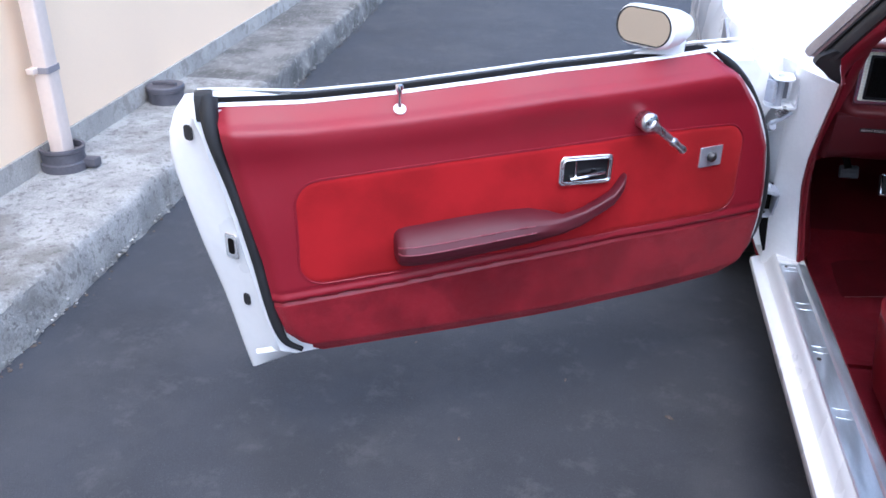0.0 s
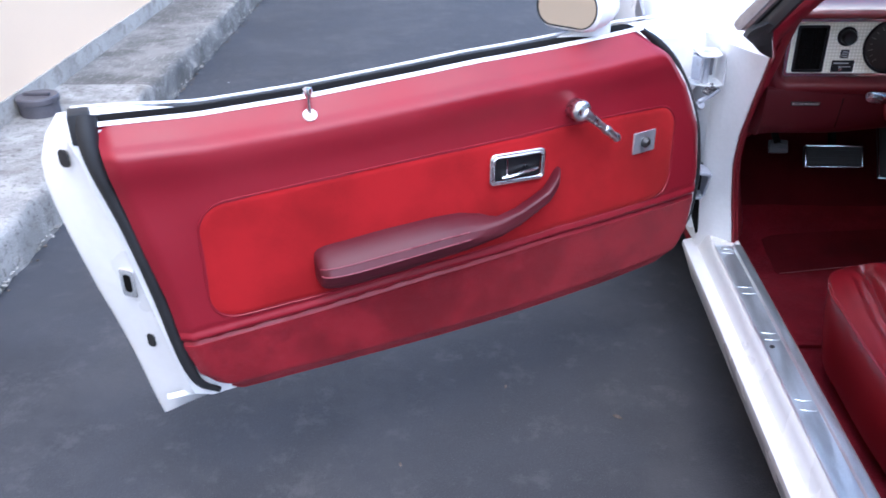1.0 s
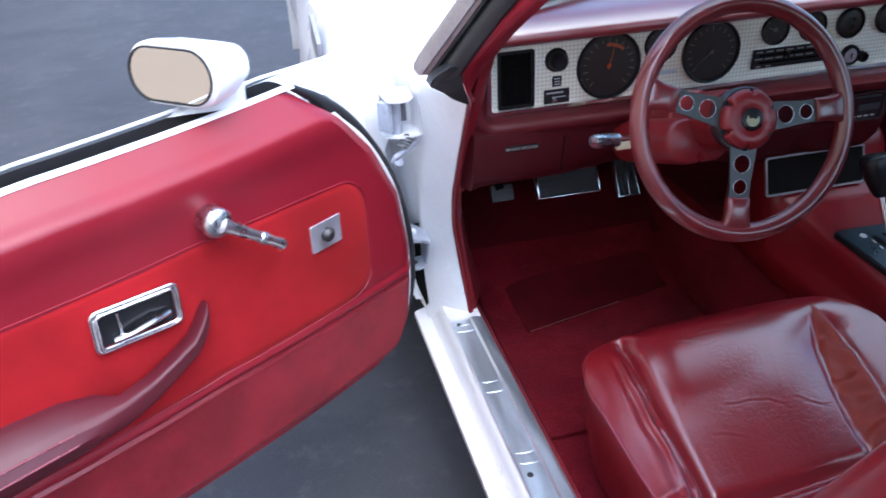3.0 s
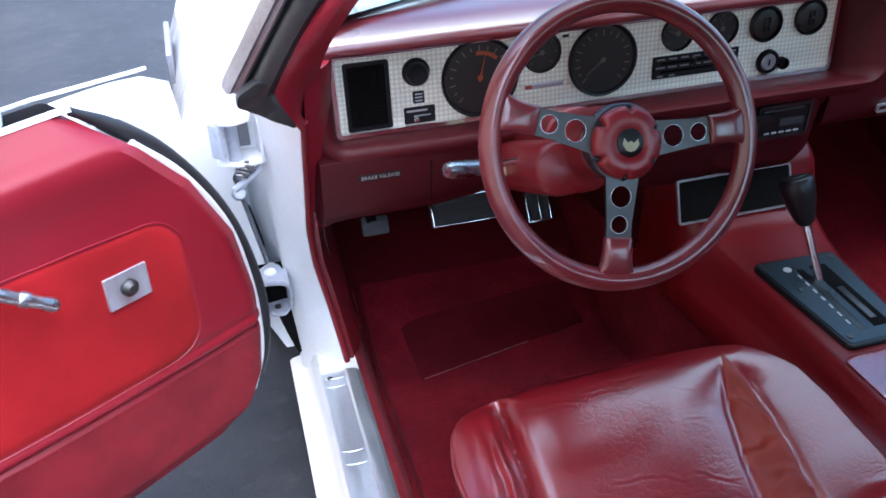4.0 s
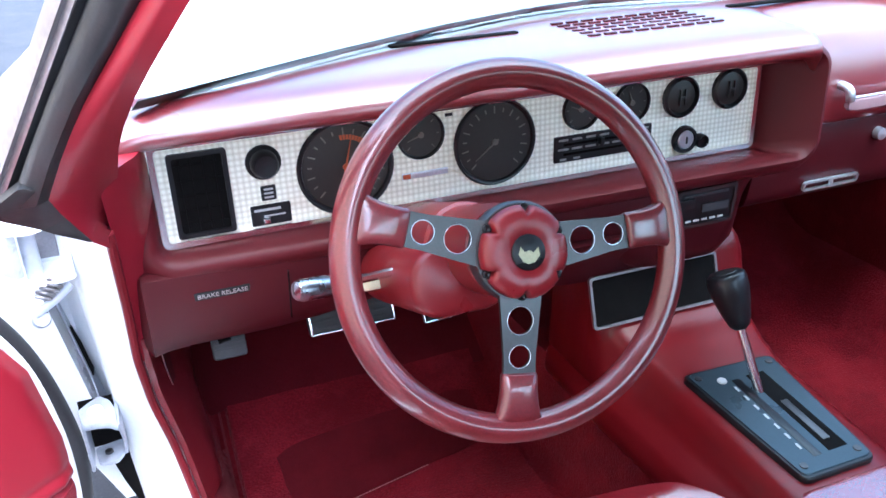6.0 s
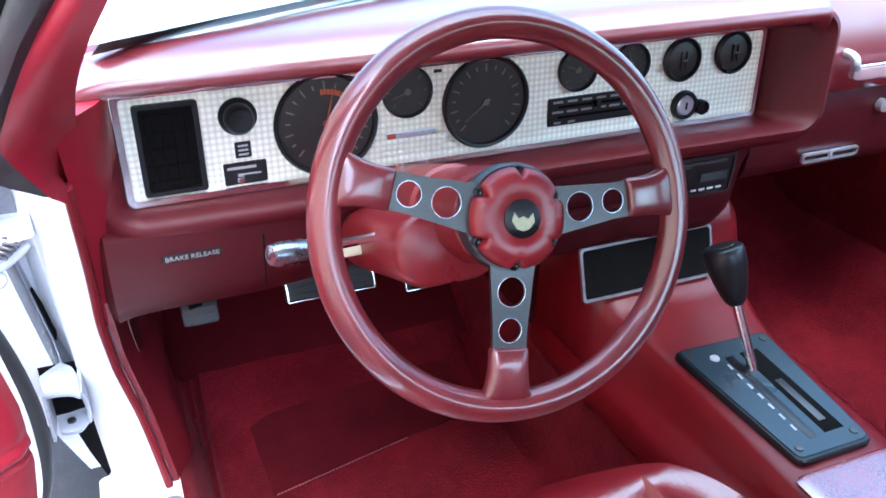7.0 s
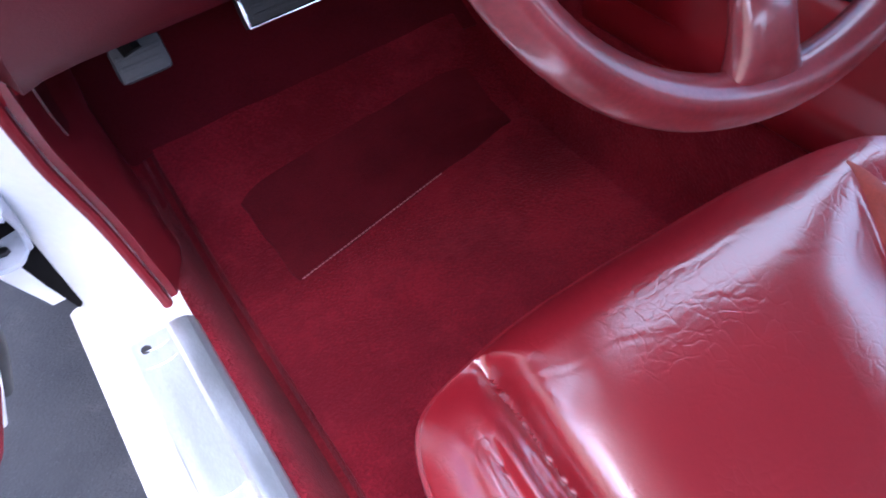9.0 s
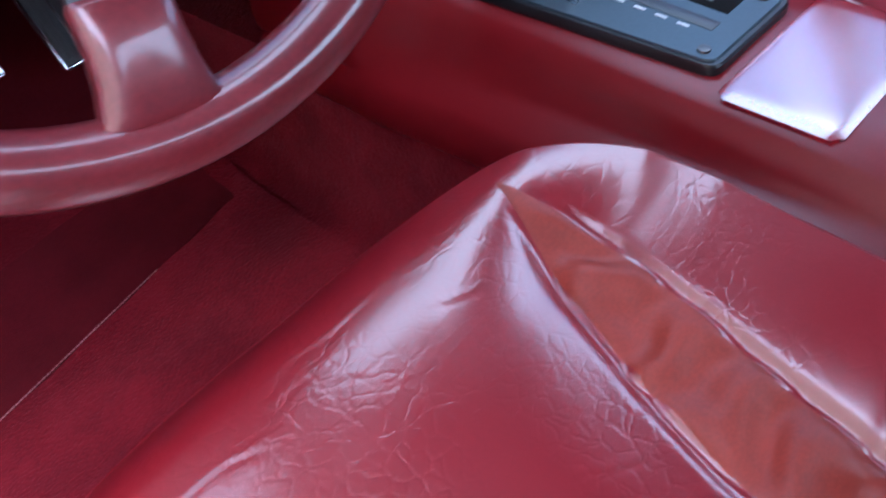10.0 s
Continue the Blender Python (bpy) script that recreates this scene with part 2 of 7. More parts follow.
DIAL = material("dial_face", (0.022, 0.019, 0.017), 0.45, spec=0.5, dark=0.8, scale=10, fine=200, bump=0.0)
SHIFTPLATE = material("grey_blue_shift_plate", (0.040, 0.060, 0.074), 0.36, 0.5, dark=0.85, scale=10, fine=300, bump=0.04)
SCUFF = material("aluminium_sill_plate", (0.76, 0.81, 0.87), 0.38, 0.85, dark=0.8, scale=9, fine=160, bump=0.06, depth=0.001, stretch=(6, 1, 1))
RAIL = material("dull_drip_rail", (0.40, 0.37, 0.38), 0.42, 0.7, dark=0.7, scale=14, fine=120, bump=0.05)
TYRE = material("tyre_rubber", (0.02, 0.02, 0.021), 0.8, dark=0.7, scale=9, fine=120, bump=0.3)
GLASS = clear_glass("window_glass", (0.80, 0.86, 0.84))
MIRROR = material("mirror_glass", (0.64, 0.60, 0.55), 0.03, 1.0, dark=0.97, scale=4, fine=10, bump=0.0, rough_var=0.01)
ASPHALT = speckled(material("asphalt", (0.044, 0.046, 0.054), 0.85, dark=0.70, spread=0.10, scale=3.0, fine=220, bump=0.5, depth=0.004), 320.0, 0.30, (0.085, 0.087, 0.095))
stained(stained(ASPHALT, 1.6, (0.070, 0.069, 0.072), 0.48, 0.62, 0.4), 11.0, (0.082, 0.080, 0.083), 0.55, 0.66, 0.5)
CONCRETE = speckled(material("weathered_concrete", (0.42, 0.40, 0.37), 0.9, dark=0.62, spread=0.12, scale=6, fine=130, bump=0.8, depth=0.009), 150.0, 0.30, (0.52, 0.50, 0.47))
stained(stained(CONCRETE, 2.6, (0.16, 0.145, 0.125), 0.49, 0.60, 0.75), 34.0, (0.085, 0.075, 0.065), 0.54, 0.60, 0.55)
OLD_CONCRETE = speckled(material("dark_old_concrete", (0.25, 0.235, 0.215), 0.9, dark=0.55, spread=0.12, scale=5, fine=130, bump=0.9, depth=0.010), 120.0, 0.30, (0.36, 0.345, 0.32))
stained(stained(OLD_CONCRETE, 3.0, (0.085, 0.078, 0.068), 0.45, 0.58, 0.75), 16.0, (0.36, 0.345, 0.32), 0.53, 0.62, 0.6, (5.0, 0.8, 1.0))
STUCCO = material("peach_wall_paint", (0.88, 0.655, 0.45), 0.85, dark=0.95, scale=1.5, fine=150, bump=0.12, depth=0.003)
PIPE = material("beige_pipe_paint", (0.70, 0.565, 0.475), 0.5, dark=0.9, scale=4, fine=60, bump=0.05)
PIPE_BASE = material("grey_plastic_socket", (0.105, 0.098, 0.112), 0.5, dark=0.7, scale=12, fine=120, bump=0.1)
FOOTING = stained(speckled(material("pitted_concrete_footing", (0.44, 0.41, 0.37), 0.9, dark=0.7, spread=0.14, scale=4, fine=120, bump=0.7, depth=0.006), 60.0, 0.22, (0.12, 0.11, 0.10)), 12.0, (0.20, 0.18, 0.15), 0.51, 0.61, 0.6)
GRIT = material("grit", (0.17, 0.13, 0.10), 0.9, dark=0.4, scale=40, fine=200, bump=0.3)


# ---------------------------------------------------------------- building blocks
def thing(name, label, category, at=(0, 0, 0), kind="", group=""):
    ob = new(name)
    ob.matrix_basis = Matrix.Translation(at)
    ob.empty_display_size = 0.1
    return tagged(ob, label, category, group, kind)


def mesh_object(name, bm, mats, smooth=40):
    bmesh.ops.recalc_face_normals(bm, faces=bm.faces)
    me = bpy.data.meshes.new(name)
    bm.to_mesh(me)
    bm.free()
    for m in mats if isinstance(mats, (list, tuple)) else [mats]:
        me.materials.append(m)
    if smooth:
        me.polygons.foreach_set("use_smooth", [True] * len(me.polygons))
        me.set_sharp_from_angle(angle=radians(smooth))
    return new(name, me)


def part(name, bm, mats, parent, label="", smooth=40):
    ob = mesh_object(name, bm, mats, smooth)
    ob.parent = parent
    if parent.type == "EMPTY":
        ob.matrix_parent_inverse = parent.matrix_basis.inverted()
    return tagged(ob, label)


def loft(bm, rings, closed=True, caps=True, mat=0):
    rows = [[bm.verts.new(p) for p in r] for r in rings]
    n = len(rows[0])
    for a, b in zip(rows, rows[1:]):
        for i in range(n if closed else n - 1):
            j = (i + 1) % n
            bm.faces.new((a[i], a[j], b[j], b[i])).material_index = mat
    if caps and closed:
        for r in (rows[0], rows[-1]):
            bm.faces.new(r).material_index = mat
    return rows


def grid(bm, f, nu, nv, mat=0):
    return loft(bm, [[f(i / nu, j / nv) for i in range(nu + 1)] for j in range(nv + 1)], closed=False, caps=False, mat=mat)


def slab(bm, f, nu, nv, thick, mat=0):
    """A sheet f(u, v, w) given thickness: w runs from 0 (face) to -thick (back)."""
    front = [[bm.verts.new(f(i / nu, j / nv, 0.0)) for i in range(nu + 1)] for j in range(nv + 1)]
    back = [[bm.verts.new(f(i / nu, j / nv, -thick)) for i in range(nu + 1)] for j in range(nv + 1)]
    for rows in (front, back):
        for a, b in zip(rows, rows[1:]):
            for i in range(nu):
                bm.faces.new((a[i], a[i + 1], b[i + 1], b[i])).material_index = mat
    edge = lambda r: r[0][:] + [row[-1] for row in r[1:]] + r[-1][-2::-1] + [row[0] for row in r[-2:0:-1]]
    a, b = edge(front), edge(back)
    for i in range(len(a)):
        j = (i + 1) % len(a)
        bm.faces.new((a[i], a[j], b[j], b[i])).material_index = mat


def tube(bm, pts, r, n=12, closed=False, flat=1.0, mat=0):
    """A round bar along pts; r is a number or one for each point."""
    pts = [Vector(p) for p in pts]
    rs = r if isinstance(r, (list, tuple)) else [r] * len(pts)
    m = len(pts)
    rings, up = [], None
    for i, p in enumerate(pts):
        a = pts[(i - 1) % m] if closed or i else p
        b = pts[(i + 1) % m] if closed or i < m - 1 else p
        t = (b - a).normalized()
        if up is None:
            up = t.orthogonal().normalized()
        up = (up - t * up.dot(t)).normalized()
        side = t.cross(up)
        rings.append([p + rs[i] * (math.cos(k * 2 * math.pi / n) * up + flat * math.sin(k * 2 * math.pi / n) * side) for k in range(n)])
    if closed:
        # untwist the last ring onto the first
        first, last = rings[0], rings[-1]
        off = min(range(n), key=lambda k: (last[k] - first[0]).length)
        turn = off / n
        for i, rg in enumerate(rings):
            p = pts[i]
            k0 = turn * i / m * n
            rings[i] = [p + (rg[(k + int(k0)) % n] - p).lerp(rg[(k + int(k0) + 1) % n] - p, k0 - int(k0)) for k in range(n)]
        rings.append(rings[0])
        rows = [[bm.verts.new(q) for q in rg] for rg in rings[:-1]]
        for a, b in zip(rows, rows[1:] + rows[:1]):
            for i in range(n):
                j = (i + 1) % n
                bm.faces.new((a[i], a[j], b[j], b[i])).material_index = mat
    else:
        loft(bm, rings, mat=mat)


def axes(normal, up=(0, 0, 1)):
    n = Vector(normal).normalized()
    x = Vector(up).cross(n)
    x = x.normalized() if x.length > 1e-4 else n.orthogonal().normalized()
    return x, n.cross(x), n


def turned(bm, profile, at, normal, n=32, mat=0, up=(0, 0, 1)):
    """A turned body: profile rows of (radius, height along the normal)."""
    x, y, z = axes(normal, up)
    c = Vector(at)
    rings = [[c + z * h + r * (math.cos(k * 2 * math.pi / n) * x + math.sin(k * 2 * math.pi / n) * y) for k in range(n)] for r, h in profile]
    loft(bm, rings, mat=mat)


def block(bm, centre, size, bev=0.004, turn=None, mat=0, seg=2):
    res = bmesh.ops.create_cube(bm, size=1.0)
    vs = res["verts"]
    m = Matrix.Translation(centre) @ (turn.to_4x4() if turn else Matrix.Identity(4)) @ Matrix.Diagonal((*size, 1))
    bmesh.ops.transform(bm, matrix=m, verts=vs)
    es = list({e for v in vs for e in v.link_edges})
    fs = {f for v in vs for f in v.link_faces}
    if bev:
        out = bmesh.ops.bevel(bm, geom=es, offset=bev, segments=seg, affect="EDGES", profile=0.6)
        fs |= set(out["faces"])
    for f in fs:
        if f.is_valid:
            f.material_index = mat


def rounded(w, h, r, n=6):
    """A rounded rectangle's outline about 0, counter-clockwise."""
    out = []
    for cx, cy, a0 in ((w / 2 - r, h / 2 - r, 0), (-w / 2 + r, h / 2 - r, 90), (-w / 2 + r, -h / 2 + r, 180), (w / 2 - r, -h / 2 + r, 270)):
        out += [(cx + r * math.cos(radians(a0 + 90 * k / n)), cy + r * math.sin(radians(a0 + 90 * k / n))) for k in range(n + 1)]
    return out


def plate(bm, at, normal, outline, thick, bev=0.001, mat=0, up=(0, 0, 1)):
    """A flat plate with a softened front rim; its back lies on at."""
    x, y, z = axes(normal, up)
    c = Vector(at)
    cx = sum(p[0] for p in outline) / len(outline)
    cy = sum(p[1] for p in outline) / len(outline)
    far = max(math.hypot(p[0] - cx, p[1] - cy) for p in outline)
    k = 1 - bev / far
    ring = lambda s, h: [c + x * (cx + (p[0] - cx) * s) + y * (cy + (p[1] - cy) * s) + z * h for p in outline]
    loft(bm, [ring(1, 0), ring(1, thick - bev), ring(k, thick)], mat=mat)


def frame_plate(bm, at, normal, outer, inner, thick, mat=0, up=(0, 0, 1), inset=0.0):
    """A flat ring between two outlines with as many points."""
    x, y, z = axes(normal, up)
    c = Vector(at)
    put = lambda o, h: [c + x * p[0] + y * p[1] + z * h for p in o]
    rings = [put(outer, 0), put(outer, thick), put(inner, thick), put(inner, inset)]
    loft(bm, rings, caps=False, mat=mat)


def smooth_line(pts, n):
    """n + 1 points evenly along a Catmull-Rom curve through pts."""
    p = [Vector(q) for q in pts]
    p = [2 * p[0] - p[1]] + p + [2 * p[-1] - p[-2]]
    dense = []
    for i in range(1, len(p) - 2):
        for k in range(16):
            t = k / 16
            dense.append(0.5 * (2 * p[i] + (p[i + 1] - p[i - 1]) * t + (2 * p[i - 1] - 5 * p[i] + 4 * p[i + 1] - p[i + 2]) * t * t + (3 * p[i] - p[i - 1] - 3 * p[i + 1] + p[i + 2]) * t ** 3))
    dense.append(p[-2])
    run = [0.0]
    for a, b in zip(dense, dense[1:]):
        run.append(run[-1] + (b - a).length)
    out, j = [], 0
    for k in range(n + 1):
        want = run[-1] * k / n
        while j < len(run) - 2 and run[j + 1] < want:
            j += 1
        f = (want - run[j]) / max(1e-9, run[j + 1] - run[j])
        out.append(dense[j].lerp(dense[j + 1], min(1, max(0, f))))
    return out


def curve_at(rows):
    """A smooth function through rows of (at, value)."""
    xs, ys = [r[0] for r in rows], [r[1] for r in rows]
    return lambda v: float(np.interp(v, xs, ys))


def bell(v, w):
    return math.exp(-(v / w) ** 2)


def step(a, b, v):
    k = min(1.0, max(0.0, (v - a) / (b - a)))
    return k * k * (3 - 2 * k)


def words(text, at, normal, size, mat, parent, up=(0, 0, 1), name="lettering"):
    cu = bpy.data.curves.new(name, "FONT")
    cu.body, cu.size, cu.align_x, cu.align_y, cu.extrude = text, size, "CENTER", "CENTER", 0.0003
    tmp = bpy.data.objects.new(name, cu)
    scene.collection.objects.link(tmp)
    me = bpy.data.meshes.new_from_object(tmp)
    scene.collection.objects.unlink(tmp)
    bpy.data.objects.remove(tmp)
    x, y, z = axes(normal, up)
    m = Matrix((x, y, z)).transposed().to_4x4()
    me.transform(Matrix.Translation(at) @ m)
    me.materials.clear()
    me.materials.append(mat)
    ob = new(name, me)
    ob.parent = parent
    if parent.type == "EMPTY":
        ob.matrix_parent_inverse = parent.matrix_basis.inverted()
    return ob


# ---------------------------------------------------------------- yard: asphalt, kerb, wall, downpipe
bm = bmesh.new()
grid(bm, lambda u, v: Vector(((u - 0.5) * 600, (v - 0.5) * 600, 0)), 12, 12)
tagged(mesh_object("ground", bm, ASPHALT, 0), "dark bluish-grey asphalt yard with pale specks", "ground", kind="structure")

ALONG = Vector((-0.0785, 1.0, 0)).normalized()
ACROSS = Vector((-ALONG.y, ALONG.x, 0))
KERB0 = Vector((-2.885, 0, 0))


def kerb(a, b, z):
    return KERB0 + ALONG * a + ACROSS * b + Vector((0, 0, z))


def kerb_slab(a0, a1, rough, worn):
    bm = bmesh.new()
    prof = [(0.0, -0.02), (0.0, 0.05), (0.006, 0.118), (0.012, 0.146), (0.026, 0.158), (0.06, 0.162), (0.14, 0.163), (0.22, 0.164), (0.30, 0.166), (0.38, 0.167), (0.47, 0.170)]
    n = int((a1 - a0) / 0.035)
    rows = []
    for i in range(n + 1):
        a = a0 + (a1 - a0) * i / n
        row = []
        for k, (b, z) in enumerate(prof):
            q = Vector((a * 3, b * 3, z * 3))
            amp = rough * (0.7 if k in (2, 3, 4) else 0.35 if k > 4 else 1.3)
            db = amp * noise.noise(q * 4 + Vector((7, 1, 3))) * (1.5 if k < 5 else 0.2) + (0.35 * worn * max(0, noise.noise(q * 2)) if k in (2, 3, 4) else 0)
            dz = amp * 0.6 * noise.noise(q * 6)
            row.append(kerb(a, b + db, z + dz))
        rows.append(row)
    loft(bm, rows, closed=False, caps=False)
    for r in (rows[0], rows[-1]):
        pts = r + [kerb(a0 if r is rows[0] else a1, 0.47, -0.02)]
        bm.faces.new([bm.verts.new(p) for p in pts])
    return bm


pave = thing("pavement", "weathered grey concrete kerb walk along the peach wall", "kerb", kerb(0, 0, 0), kind="structure")
for a0, a1, rough, worn in ((-6.0, -3.1, 0.010, 0.02), (-3.094, -0.9, 0.010, 0.02), (-0.894, 2.05, 0.008, 0.03), (2.056, 4.3, 0.016, 0.05), (4.306, 7.2, 0.012, 0.02), (7.206, 13.0, 0.012, 0.02)):
    part("kerb_slab", kerb_slab(a0, a1, rough, worn), OLD_CONCRETE if a0 > 2 else CONCRETE, pave)

bm = bmesh.new()
WALL_B = 0.475
for b0, z0, z1, mi in ((WALL_B, 0.262, 5.2, 0), (WALL_B - 0.012, 0.10, 0.262, 1)):
    ring = lambda a: [kerb(a, b0, z0), kerb(a, b0, z1), kerb(a, b0 + 0.3, z1), kerb(a, b0 + 0.3, z0)]
    loft(bm, [ring(-12), ring(26)], mat=mi)
tagged(mesh_object("wall_1", bm, [STUCCO, FOOTING], 0), "pale peach painted building wall with a grey concrete footing", "wall", kind="structure")

rnd = random.Random(4)
bm = bmesh.new()
for i in range(170):
    a, b = rnd.uniform(-2.5, 5.0), -abs(rnd.gauss(0.0, 0.018)) - 0.001
    r = rnd.uniform(0.002, 0.008)
    c = kerb(a, b, r * 0.4)
    vs = bmesh.ops.create_icosphere(bm, subdivisions=1, radius=r)["verts"]
    for v in vs:
        v.co = c + Vector((v.co.x * rnd.uniform(0.7, 1.3), v.co.y * rnd.uniform(0.7, 1.3), v.co.z * 0.6))
for i in range(620):
    # crumbled aggregate bonded to the kerb's foot
    a = rnd.uniform(-2.6, 4.6)
    r = rnd.uniform(0.003, 0.010) * (0.6 + 0.8 * abs(noise.noise(Vector((a * 2.3, 0, 0)))))
    c = kerb(a, rnd.uniform(-0.010, 0.006) - 0.012 * noise.noise(Vector((a * 3, 4, 0))), rnd.uniform(0.0, 0.03))
    for v in bmesh.ops.create_icosphere(bm, subdivisions=1, radius=r)["verts"]:
        v.co = c + Vector((v.co.x * rnd.uniform(0.7, 1.3), v.co.y * rnd.uniform(0.7, 1.3), v.co.z * rnd.uniform(0.5, 1.0)))
        for f in v.link_faces:
            f.material_index = 1
tagged(mesh_object("gravel", bm, [GRIT, CONCRETE], 0), "crumbled aggregate and dead leaf bits along the kerb's foot", "gravel", kind="stuff")

# pale flecks lying on the asphalt
for i, (x, y) in enumerate(((-1.021, -0.263), (-1.544, -0.459), (-1.30, -0.15), (-1.75, -0.05), (-1.15, -0.62), (-1.72, -0.72), (-2.857, 2.621), (-1.9, 0.4))):
    bm = bmesh.new()
    r = rnd.uniform(0.006, 0.014) if i else 0.016
    a0 = rnd.uniform(0, 6)
    outline = [(r * rnd.uniform(0.5, 1.0) * math.cos(k), 0.45 * r * rnd.uniform(0.6, 1) * math.sin(k)) for k in [j * math.pi / 5 for j in range(10)]]
    plate(bm, (x, y, 0.0005), (0, 0, 1), [(p[0] * math.cos(a0) - p[1] * math.sin(a0), p[0] * math.sin(a0) + p[1] * math.cos(a0)) for p in outline], 0.002, 0.0005, up=(0, 1, 0))
    tagged(mesh_object("leaf_scrap", bm, GRIT if i != 6 else MARKING), "small pale scrap of leaf lying on the asphalt", "leaf", group="scraps on the asphalt")

# downpipe
PX = kerb(0.68, 0.395, 0.17)
pipe = thing("downpipe", "beige square rain downpipe in a dark grey socket against the wall", "downpipe", PX)


def square_ring(c, w, d, z, r=0.008):
    return [Vector(c) + ALONG * p[0] + ACROSS * p[1] + Vector((0, 0, z - Vector(c).z)) for p in rounded(w, d, r, 3)]


bm = bmesh.new()
loft(bm, [square_ring(PX, 0.078, 0.06, z) for z in (0.185, 0.7, 1.6, 4.9)])
part("pipe", bm, PIPE, pipe)
bm = bmesh.new()
loft(bm, [square_ring(PX, 0.088, 0.07, z, 0.009) for z in (0.552, 0.574)])
part("bracket", bm, material("grey_strap", (0.30, 0.27, 0.28), 0.5, dark=0.8, bump=0.05), pipe, "grey strap round the pipe")
bm = bmesh.new()
block(bm, PX + ALONG * -0.055 + Vector((0, 0, 0.395)) + ACROSS * 0.02, (0.03, 0.035, 0.022), 0.003)
part("bracket_tab", bm, PIPE, pipe)
bm = bmesh.new()
turned(bm, [(0.088, -0.005), (0.088, 0.028), (0.080, 0.033), (0.080, 0.070), (0.085, 0.074), (0.085, 0.088), (0.074, 0.088), (0.074, 0.06), (0.0, 0.06)], PX, (0, 0, 1), 32)
part("socket", bm, PIPE_BASE, pipe, "dark grey round plastic socket")
bm = bmesh.new()
block(bm, PX + ALONG * 0.02 + ACROSS * -0.10 + Vector((0, 0, 0.02)), (0.06, 0.05, 0.035), 0.008)
part("socket_lug", bm, PIPE_BASE, pipe)

CAPP = kerb(1.60, 0.375, 0.168)
cap = thing("drain_cap", "dark grey round plastic drain cap on the kerb", "drain cap", CAPP)
bm = bmesh.new()
turned(bm, [(0.085, -0.005), (0.085, 0.055), (0.092, 0.058), (0.092, 0.078), (0.086, 0.084), (0.0, 0.084)], CAPP, (0, 0, 1), 32)
part("cap_body", bm, PIPE_BASE, cap)
bm = bmesh.new()
block(bm, CAPP + Vector((0, 0, 0.09)), (0.12, 0.025, 0.014), 0.004)
part("cap_grip", bm, PIPE_BASE, cap)

# ---------------------------------------------------------------- the car
car = thing("car", "white two-door coupe with red interior and driver's door open", "car", (0.02, -0.3, 0))
MID = 0.02


# ---- open door: s runs from the hinge along the door, z up, d towards the cabin side
def door_table():
    out, p = [], Vector((-0.84, -0.045, 0))
    for i in range(-40, 321):
        s = i * 0.005
        th = radians(39 - 14.5 * step(0.0, 0.85, s))
        out.append((s, p.copy(), th))
        p += 0.005 * Vector((-math.cos(th), -math.sin(th), 0))
    base = [r for r in out if abs(r[0]) < 1e-6][0][1] - Vector((-0.84, -0.045, 0))
    return [(s, q - base, th) for s, q, th in out]


DOOR = door_table()


def dp(s, z, d=0.0):
    d -= 0.042
    i = min(len(DOOR) - 2, max(0, int((s + 0.2) / 0.005)))
    s0, p, th = DOOR[i]
    u = Vector((-math.cos(th), -math.sin(th), 0))
    return p + u * (s - s0) + Vector((math.sin(th), -math.cos(th), 0)) * d + Vector((0, 0, z))


z_top = curve_at([(0.0, 0.925), (0.23, 0.932), (0.626, 0.918), (0.96, 0.892), (1.15, 0.884), (1.33, 0.888)])
z_bot = curve_at([(0.0, 0.366), (0.1, 0.361), (0.43, 0.356), (0.86, 0.334), (1.165, 0.320), (1.33, 0.317)])
s_front = curve_at([(0.36, 0.10), (0.375, 0.075), (0.39, 0.050), (0.43, 0.022), (0.50, 0.010), (0.583, 0.012), (0.689, 0.031), (0.795, 0.088), (0.871, 0.160), (0.905, 0.200), (0.93, 0.226)])
s_rear = curve_at([(0.335, 1.165), (0.345, 1.190), (0.375, 1.222), (0.441, 1.242), (0.552, 1.257), (0.657, 1.280), (0.803, 1.309), (0.877, 1.318), (0.89, 1.318)])
z_groove = curve_at([(0.0, 0.518), (0.25, 0.524), (0.447, 0.525), (0.73, 0.502), (0.985, 0.474), (1.26, 0.451)])


def panel_depth(s, z):
    """How far the inner panel stands out."""
    zt, zg = z_top(s), z_groove(s)
    d = 0.042 + 0.010 * bell(z - (zt - 0.06), 0.04)
    rise = max(0.0, z - (zt - 0.052)) / 0.052
    d -= 0.042 * rise * step(0.0, 0.45, rise)
    d += 0.004 * step(zg - 0.004, zg + 0.012, z)
    d += 0.0015 * bell(z - zg - 0.012, 0.008) - 0.007 * bell(z - zg, 0.0045) - 0.002 * bell(z - zg - 0.025, 0.006)
    e = min(s - s_front(z), s_rear(z) - s)
    d -= 0.014 * (1 - step(0.0, 0.022, e))
    d -= 0.014 * (1 - step(0.0, 0.03, z - z_bot(s)))
    return d


def panel_uv(u, v, lo=z_bot, hi=z_top, extra=0.0, w=0.0):
    s = 0.7
    for _ in range(4):
        z = lo(s) + (hi(s) - lo(s)) * v
        s = s_front(z) + (s_rear(z) - s_front(z)) * u
    return dp(s, z, panel_depth(s, z) + extra + w)


